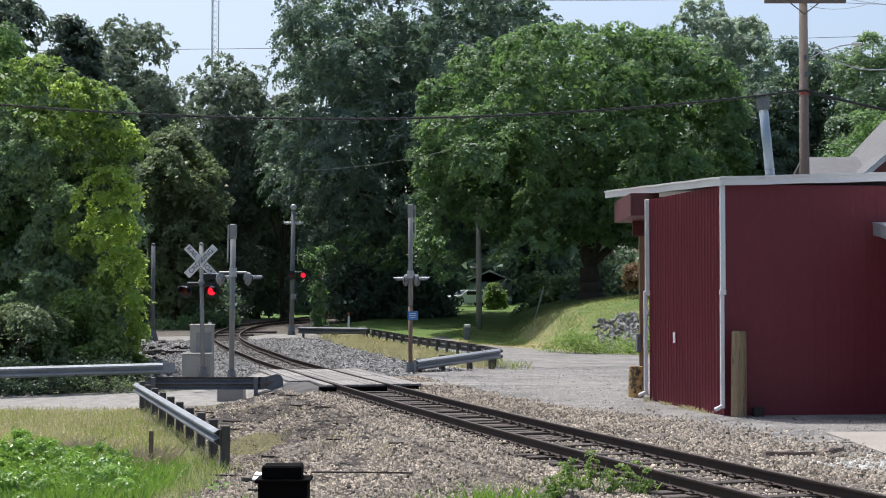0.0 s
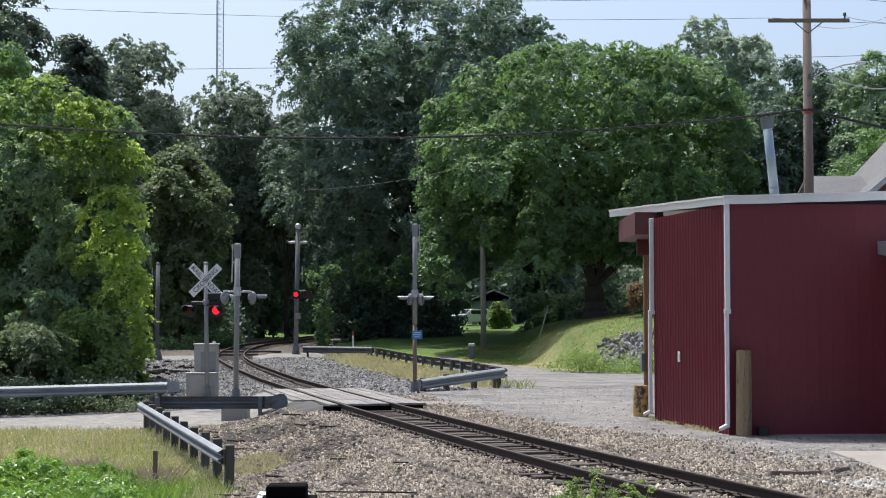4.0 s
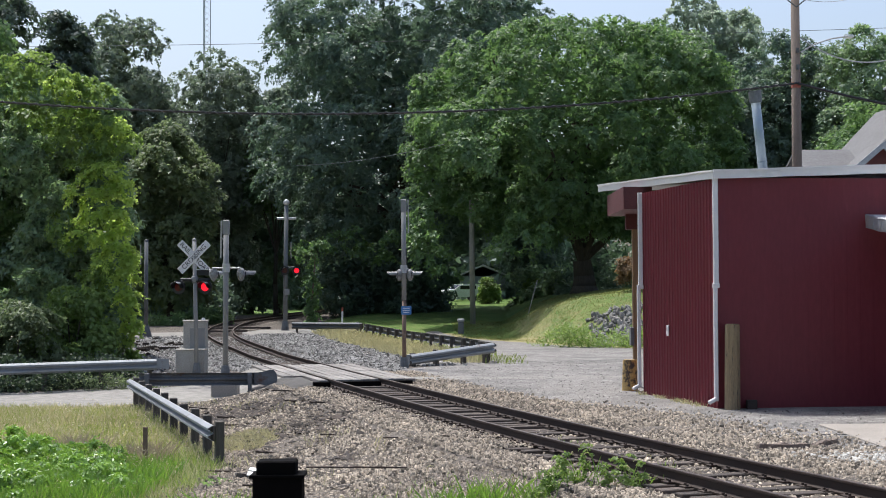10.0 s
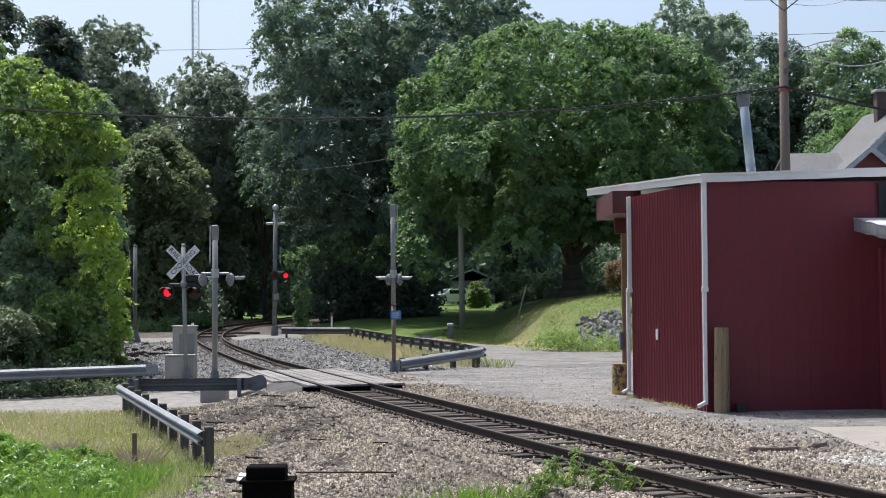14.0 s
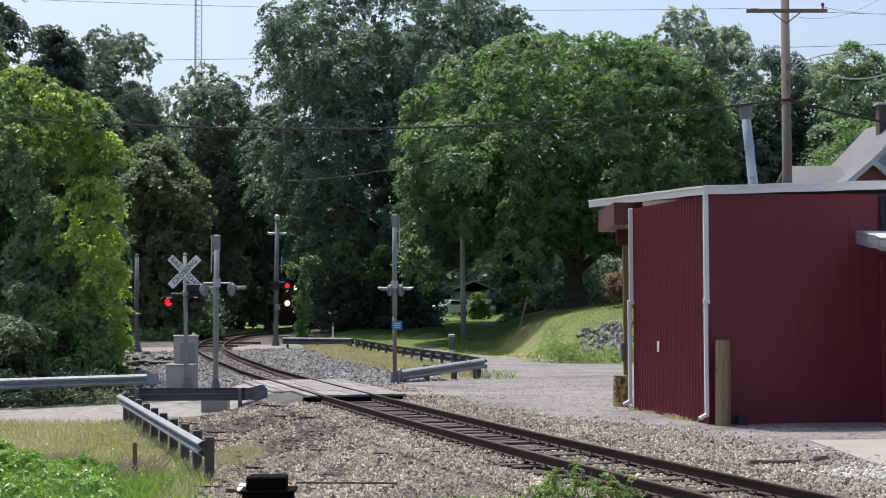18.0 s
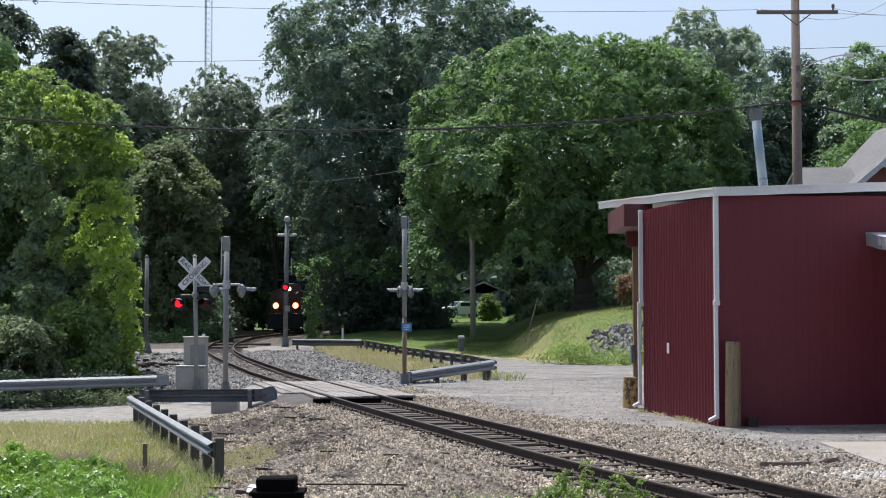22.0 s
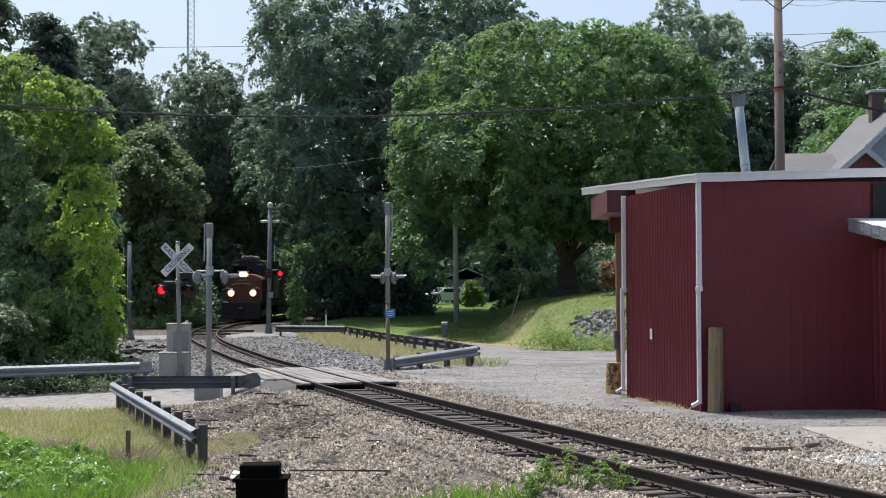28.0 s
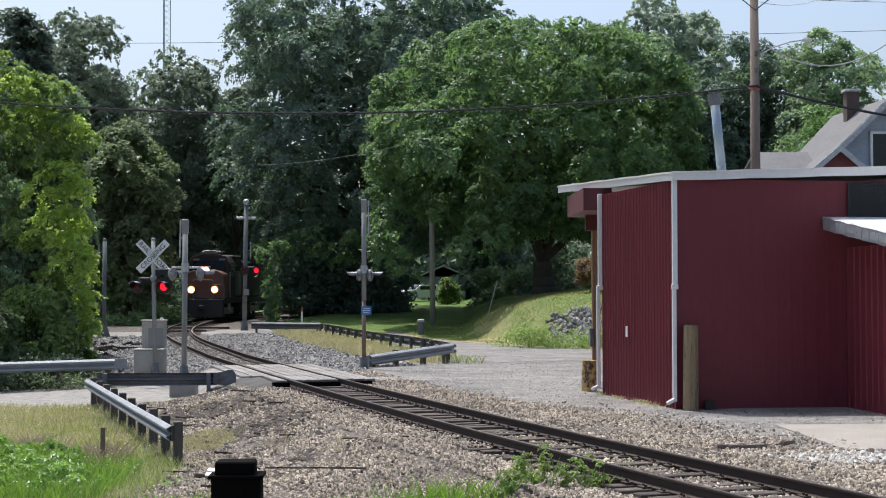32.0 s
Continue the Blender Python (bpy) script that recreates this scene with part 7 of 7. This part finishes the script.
    tagged(grow("lot_pebbles", v, None, PEBBLE, quads=f), "loose pebbles on the gravel lot", "stones", kind="stuff")
    # pale crushed concrete at the edge of the slab
    n = 900
    x, y = rng.normal(7.0, 0.5, n), rng.normal(23.0, 0.42, n)
    on = x - track_x(y) > 2.4
    x, y = x[on], y[on]
    v, f = broken_stones(rng, np.stack([x, y, ground_z(x, y) + 0.012], 1), 0.012 + 0.045 * rng.uniform(0, 1, len(x)) ** 2)
    tagged(grow("concrete_rubble", v, None, RUBBLE, quads=f), "pale crushed concrete rubble in the gravel", "rubble", kind="stuff")
    # dark bark and tie splinters in the stony strip
    n = 15000
    x, y = rng.uniform(-9, -1.5, n), rng.uniform(23, 43, n)
    d = x - track_x(y)
    heap = np.sin(x * 1.1 + 2.0 * np.sin(y * 0.5)) + np.cos(y * 0.9 - x * 0.6)
    on = (d < -2.0) & (d > -5.8) & (rng.uniform(0, 1, n) < 0.10 + 0.6 * step(0.0, 1.2, heap) * step(-1.8, -3.0, d))
    x, y = x[on], y[on]
    c = np.stack([x, y, ground_z(x, y) + 0.035], 1)
    v, f = rock_shapes(rng, c, rng.uniform(0.018, 0.065, len(x)) * (1 + (rng.uniform(0, 1, len(x)) < 0.08)), 0.5, 2.4)
    tagged(grow("wood_splinters", v, None, DEBRIS, quads=f), "dark rotten tie splinters on the stones", "debris", kind="stuff")


make_ballast()


def make_riprap():
    heap = tagged(empty("riprap_heap"), "grey broken stone heaped on the grassy bank", "rocks", kind="structure")
    rng = np.random.default_rng(9)
    shapes = []
    for k in range(290):
        py = rng.uniform(0, 1)
        d = 70.2 + 6.3 * py
        px = rng.uniform(1048 + 22 * (1 - py), 1155)
        x = (px - 784) / 2600 * d
        r = rng.uniform(0.09, 0.20)
        if len(shapes) < 7:
            bm = bmesh.new()
            bmesh.ops.create_icosphere(bm, subdivisions=1, radius=1.0)
            for v in bm.verts:
                v.co *= rng.uniform(0.7, 1.2)
                v.co.z *= 0.75
            ob = part("stone", bm, ROCK, heap)
            shapes.append(ob)
        else:
            ob = new("stone", shapes[int(rng.integers(7))].data)
            ob.parent = heap
        ob.matrix_basis = Matrix.LocRotScale((x, d, float(ground_z(x, d)) + r * 0.35), Euler(rng.uniform(0, 6, 3)), (r * 1.3, r, r))


make_riprap()


def blades(rng, x, y, height, width, lean=0.35, sink=0.02):
    n = len(x)
    z = ground_z(x, y) - sink
    a = rng.uniform(0, math.tau, n)
    h = height * rng.uniform(0.55, 1.3, n)
    w = width * rng.uniform(0.7, 1.3, n)
    tx, ty = rng.normal(size=n) * lean * h, rng.normal(size=n) * lean * h
    v = np.empty((n, 4, 3))
    v[:, 0] = np.stack([x - np.cos(a) * w, y - np.sin(a) * w, z], 1)
    v[:, 1] = np.stack([x + np.cos(a) * w, y + np.sin(a) * w, z], 1)
    v[:, 2] = np.stack([x + tx * 0.5 + np.cos(a) * w * 0.7, y + ty * 0.5 + np.sin(a) * w * 0.7, z + h * 0.62], 1)
    v[:, 3] = np.stack([x + tx, y + ty, z + h], 1)
    return v.reshape(-1, 3), np.arange(n * 4).reshape(n, 4)


def make_grass():
    rng = np.random.default_rng(33)

    def patch(name, label, mat, n, x0, x1, y0, y1, keep, h, w, lean=0.35):
        x, y = rng.uniform(x0, x1, n), rng.uniform(y0, y1, n)
        k = keep(x, y)
        v, q = blades(rng, x[k], y[k], h, w, lean)
        tagged(grow(name, v, None, mat, quads=q), label, "grass", kind="stuff")
    railA = lambda y: -4.35 + (y - 27.9) * (-9.0 + 4.35) / (43.2 - 27.9)
    wave = lambda x, y: 0.5 + 0.5 * np.sin(x * 1.3 + 1.7 * np.sin(y * 0.7)) * np.cos(y * 1.1 + x * 0.4)
    patch("dry_grass", "tall dry straw-coloured grass beside the guardrail", DRY_GRASS, 76000, -19, -4, 21.5, 42.4, lambda x, y: (x < railA(y) + 0.3 + 0.5 * wave(y, x)) & (y < 41.5 - 0.12 * (x + 9)) & (rng.uniform(0, 1, len(x)) < 0.35 + 0.65 * wave(x, y)), 0.22, 0.0042, 0.22)
    patch("green_grass", "green grass tufts among the dry grass", GREEN_GRASS, 66000, -19, -4, 21.5, 42.4, lambda x, y: (x < railA(y) + 0.2) & (y < 41.5 - 0.12 * (x + 9)) & (rng.uniform(0, 1, len(x)) < 0.2 + 0.8 * (1 - wave(x, y))), 0.20, 0.005, 0.25)
    patch("mauve_grass", "mauve-brown haze of flowering grass", MAUVE_GRASS, 9000, -9.5, -4.8, 25.5, 32, lambda x, y: (((x + 7.35) / 0.55) ** 2 + ((y - 30.2) / 0.7) ** 2 < 1) | (((x + 5.75) / 0.5) ** 2 + ((y - 28.7) / 0.8) ** 2 < 1) | (((x + 6.6) / 0.35) ** 2 + ((y - 33) / 0.7) ** 2 < 1), 0.34, 0.003, 0.4)
    patch("dry_grass_verge", "pale dry grass between track and guardrail", DRY_GRASS, 40000, -9, 2, 55, 86, lambda x, y: (x - track_x(y) > 5.2 + 0.6 * wave(x, y)) & (x < np.interp(y, [55, 61, 72, 84], [2.2, 1.1, -1.5, -4.4])), 0.30, 0.011, 0.45)
    patch("dry_grass_tuft", "pale dry grass patch at the end of the guardrail", DRY_GRASS, 9000, -5.2, -3.0, 29.5, 34.5, lambda x, y: ((x + 4.15) / 0.75) ** 2 + ((y - 32) / 2.0) ** 2 < 0.6 + 0.4 * wave(x * 3, y * 2), 0.13, 0.006, 0.5)
    patch("verge_grass", "green grass around the guardrail feet", GREEN_GRASS, 9000, -6, 4, 54, 90, lambda x, y: np.abs(x - np.interp(y, [54, 61, 72, 84, 90], [2.6, 1.6, -1.0, -3.8, -4])) < 0.8, 0.28, 0.012)
    patch("bank_grass", "short mown grass on the bank", LAWN, 36000, 1, 14, 70, 98, lambda x, y: y > np.interp(x, [0, 2, 4, 7, 9, 14], [90, 84, 79, 71.5, 69.5, 68]) + 0.3, 0.10, 0.014, 0.6)
    patch("strip_weeds", "sparse dry tufts on the stony strip", DRY_GRASS, 5000, -9, -1, 24, 43, lambda x, y: (x - track_x(y) < -2.6) & (x > railA(y)) & (np.sin(x * 2.1) * np.sin(y * 1.3) > 0.45), 0.18, 0.008)

    x = np.concatenate([rng.normal(6.03 - 0.2 * k, 0.06, 70) for k in (0.2, 0.9, 1.5, 2.6, 3.9)])
    y = np.concatenate([rng.normal(33.6 + 1.02 * k, 0.22, 70) for k in (0.2, 0.9, 1.5, 2.6, 3.9)])
    v, q = blades(rng, x, y, 0.12, 0.006, 0.6)
    tagged(grow("wall_foot_grass", v, None, DRY_GRASS, quads=q), "dry reddish grass tufts at the shed wall", "grass", kind="stuff")

    def weeds(name, label, spots, size, mat=WEED, leaves=10, spread=0.13, long=2.8):
        pts = []
        for cx, cy, rx, ry, h, n in spots:
            x, y = cx + rng.normal(size=n) * rx, cy + rng.normal(size=n) * ry
            z = ground_z(x, y) + h * rng.uniform(0.1, 1.0, n) * np.exp(-0.3 * ((x - cx) / rx) ** 2)
            c = np.stack([x, y, z], 1)
            pts.append((c[:, None] + rng.normal(size=(n, leaves, 3)) * spread).reshape(-1, 3))
        v, q = leaf_quads(rng, np.concatenate(pts), size, up=0.6, long=long)
        tagged(grow(name, v, None, mat, quads=q), label, "weeds", kind="stuff")
    # pale seed heads over the dry grass
    x, y = rng.uniform(-14, -4.4, 5200), rng.uniform(23, 41.5, 5200)
    k = (x < railA(y) - 0.1) & (rng.uniform(0, 1, len(x)) < 0.25 + 0.6 * wave(x, y))
    c = np.stack([x, y, ground_z(x, y) + rng.uniform(0.16, 0.34, len(x))], 1)[k]
    v, q = leaf_quads(rng, c, 0.030, up=0.2, long=2.6)
    tagged(grow("seed_heads", v, None, SEED, quads=q), "pale seed heads over the dry grass", "grass", kind="stuff")
    # broad-leaved weeds: leafy hummocks with gaps
    lb = []
    for cx, cy, rx, ry, h, n in ((-7.3, 27.2, 0.9, 1.0, 0.46, 34), (-6.3, 26.0, 0.7, 0.8, 0.36, 26), (-8.1, 28.8, 0.4, 0.6, 0.62, 12), (-8.6, 26.2, 1.0, 0.9, 0.30, 26), (-5.7, 25.1, 0.5, 0.6, 0.26, 14), (-7.6, 25.0, 1.0, 0.6, 0.30, 26), (-6.7, 23.8, 0.9, 0.6, 0.28, 24), (-5.2, 23.6, 0.4, 0.6, 0.22, 10)):
        for _ in range(n):
            x, y = cx + rng.normal() * rx * 0.6, cy + rng.normal() * ry * 0.6
            r = rng.uniform(0.13, 0.25)
            lb.append((np.array([x, y, float(ground_z(x, y)) + h * rng.uniform(0.15, 0.85)]), np.array([r, r, r * 0.9])))
    v, q = leafy(rng, lb, 34000, 0.085, 0.13, 0.8, slim=0.2)
    tagged(grow("lush_weeds", v, None, WEED, quads=q), "lush bright green broad-leaved weeds in the near grass", "weeds", kind="stuff")
    x, y = rng.uniform(-12, -4.6, 52000), rng.uniform(22, 33, 52000)
    k = (rng.uniform(0, 1, len(x)) < 0.25 + 0.75 * wave(x * 1.4, y * 1.4)) & (x < railA(y) - 0.3) & (y < 28.5 - 0.75 * (x + 7) + 0.6 * wave(x * 2, y))
    v, q = blades(rng, x[k], y[k], 0.30, 0.007, 0.28)
    tagged(grow("lush_grass", v, None, WEED, quads=q), "lush green grass between the weeds", "grass", kind="stuff")
    # upright tufts near the rail, with nodding pale seed heads
    tx, ty, th = [], [], []
    heads = []
    for cx, cy, r, n, h in ((-1.15, 21.4, 0.16, 260, 0.24), (-0.85, 20.6, 0.22, 340, 0.34), (0.10, 20.6, 0.22, 420, 0.36), (0.62, 20.4, 0.20, 480, 0.40), (1.25, 20.4, 0.22, 240, 0.30), (2.05, 20.9, 0.14, 30, 0.36), (2.75, 20.6, 0.14, 30, 0.30),
                            (-1.7, 20.9, 0.22, 200, 0.22), (-0.4, 20.0, 0.3, 300, 0.28), (-3.4, 21.6, 0.35, 420, 0.30), (-2.9, 22.4, 0.2, 160, 0.22), (-0.2, 22.9, 0.35, 90, 0.14), (3.4, 22.4, 0.15, 80, 0.18), (2.3, 26.2, 0.12, 70, 0.16), (4.0, 24.6, 0.2, 90, 0.14)):
        n = int(n * 0.6)
        tx.append(cx + rng.normal(size=n) * r), ty.append(cy + rng.normal(size=n) * r), th.append(h * rng.uniform(0.5, 1.2, n))
        for _ in range(max(2, n // 45)):
            heads.append((cx + rng.normal() * r * 1.2, cy + rng.normal() * r * 1.2, h * rng.uniform(0.75, 1.25)))
    v, q = blades(rng, np.concatenate(tx), np.concatenate(ty), np.concatenate(th), 0.0055, 0.32)
    tagged(grow("trackside_weeds", v, None, WEED, quads=q), "bright green weed tufts growing beside the rail", "weeds", kind="stuff")
    bm = bmesh.new()
    for x, y, h in heads:
        z, a = float(ground_z(x, y)), rng.uniform(0, math.tau)
        o = Vector((math.cos(a), math.sin(a), 0))
        b, t = Vector((x, y, z)), Vector((x, y, z + h)) + o * 0.03
        tube(bm, b, t, 0.0018, None, 4)
        arc = [t + o * 0.055 * (1 - math.cos(u)) + Vector((0, 0, 0.05 * math.sin(u))) for u in (0, 0.7, 1.4, 2.1, 2.7)]
        for p, w in zip(arc, arc[1:]):
            tube(bm, p, w, 0.0075, None, 5)
    tagged(part("foxtail_heads", bm, DRY_GRASS, None), "pale nodding foxtail seed heads among the tufts", "weeds", kind="stuff")
    # stalky leafy weeds beside the rail
    lb = []
    for cx, cy, h in ((1.85, 20.6, 0.46), (2.02, 20.9, 0.52), (1.6, 20.5, 0.36), (2.55, 20.6, 0.44), (2.75, 20.4, 0.38), (1.4, 20.3, 0.28), (2.25, 20.4, 0.32), (1.75, 21.2, 0.34)):
        for k in range(7):
            lb.append((np.array([cx + rng.normal() * 0.07, cy + rng.normal() * 0.07, float(ground_z(cx, cy)) + h * (0.12 + 0.14 * k)]), np.array([0.10, 0.10, 0.07]) * (1.15 - 0.09 * k)))
    v, q = leafy(rng, lb, 3200, 0.036, 0.06, 0.6)
    tagged(grow("leafy_weeds", v, None, LANE_LEAF, quads=q), "spindly light green leafy weeds beside the rail", "weeds", kind="stuff")
    weeds("bank_weeds", "tall green weeds at the foot of the bank", [(6.2, 70.2, 0.35, 0.4, 1.1, 80), (6.9, 69.8, 0.4, 0.4, 0.8, 60), (7.7, 69.4, 0.4, 0.4, 0.5, 40), (8.7, 69.0, 0.5, 0.4, 0.5, 50), (9.6, 68.8, 0.4, 0.4, 0.9, 70), (5.6, 71.6, 0.3, 0.3, 0.7, 30)], 0.08, LANE_LEAF, spread=0.15)
    weeds("bank_weed_heads", "yellowing weed stalks on the bank", [(6.3, 71.2, 0.8, 0.5, 1.2, 60), (7.8, 71.0, 0.9, 0.6, 0.9, 60), (9.2, 71.5, 0.8, 0.6, 0.7, 60)], 0.09, LANE_LEAF, leaves=5, spread=0.12)
    weeds("crossing_weeds", "pale green weeds beside the second crossing", [(-16.6, 103, 0.5, 0.6, 1.3, 150), (-17.7, 102, 0.6, 0.6, 0.8, 110), (-15.6, 104, 0.45, 0.6, 1.0, 110), (-19.2, 101, 0.8, 0.6, 0.5, 90)], 0.13, MAPLE, spread=0.20)
    weeds("lane_weeds", "flowering weeds under the far guardrail", [(-11.6, 50.5, 1.1, 0.25, 0.55, 110), (-10.4, 50.9, 0.4, 0.2, 0.4, 50)], 0.06, OLIVE_LEAF, spread=0.1)


make_grass()


# ---- what moves ----
def motions():
    # the engine creeps round the bend towards the crossings
    times = [0, 16.5, 17, 18, 19, 20, 21, 22, 23, 24, 25, 26, 27, 28, 29, 30, 31, 32]
    front = [160, 122.4, 121.2, 118.8, 116.2, 113.8, 111.5, 109.3, 107.1, 104.9, 102.8, 100.8, 98.9, 97.1, 95.5, 93.8, 92.1, 90.4]
    rows = []
    ts = np.r_[np.arange(0, 16, 1.0), np.arange(16, 32.01, 0.5)]
    for t in ts:
        s = float(np.interp(t, times, front))
        a, _ = on_track(s + 4.4)
        b, _ = on_track(s + 17.0)
        d = (a - b).normalized()
        yaw = math.atan2(-d.x, d.y)
        m = Matrix.Translation(a + d * 4.4) @ Euler((math.asin(d.z), 0, yaw)).to_matrix().to_4x4()
        rows.append((float(t), m))
    walk(loco, rows)
    fine = np.arange(0, 32.01, 0.25)
    for w, y in loco_axles:
        walk(w, [(float(t), pose(0, y, 0.51, math.degrees((float(np.interp(t, times, front)) - 160) / 0.51), 0, 0)) for t in fine])

    # the lamps of each crossing flash by turns
    def flash(lit, spots, period, phase, duty):
        rows, t = [(0.0, spots[1 if (0.0 - phase) % period < duty * period else 0])], 0.0
        k = math.ceil((0.0 - phase) / period) - 1
        events = []
        for j in range(k, k + 30):
            events += [(phase + j * period, 1), (phase + j * period + duty * period, 0)]
        for when, side in events:
            f = round(when * FPS)
            if 1 < f < 32 * FPS - 1:
                rows.append(((f - 1) / FPS, spots[1 - side]))
                rows.append((f / FPS, spots[side]))
        rows.append((32.0, rows[-1][1]))
        walk(lit, rows)
    flash(near_lit, near_spots, 1.4475, 0.992, 0.505)
    flash(far_lit, far_spots, 1.383, 0.0, 0.57)


motions()
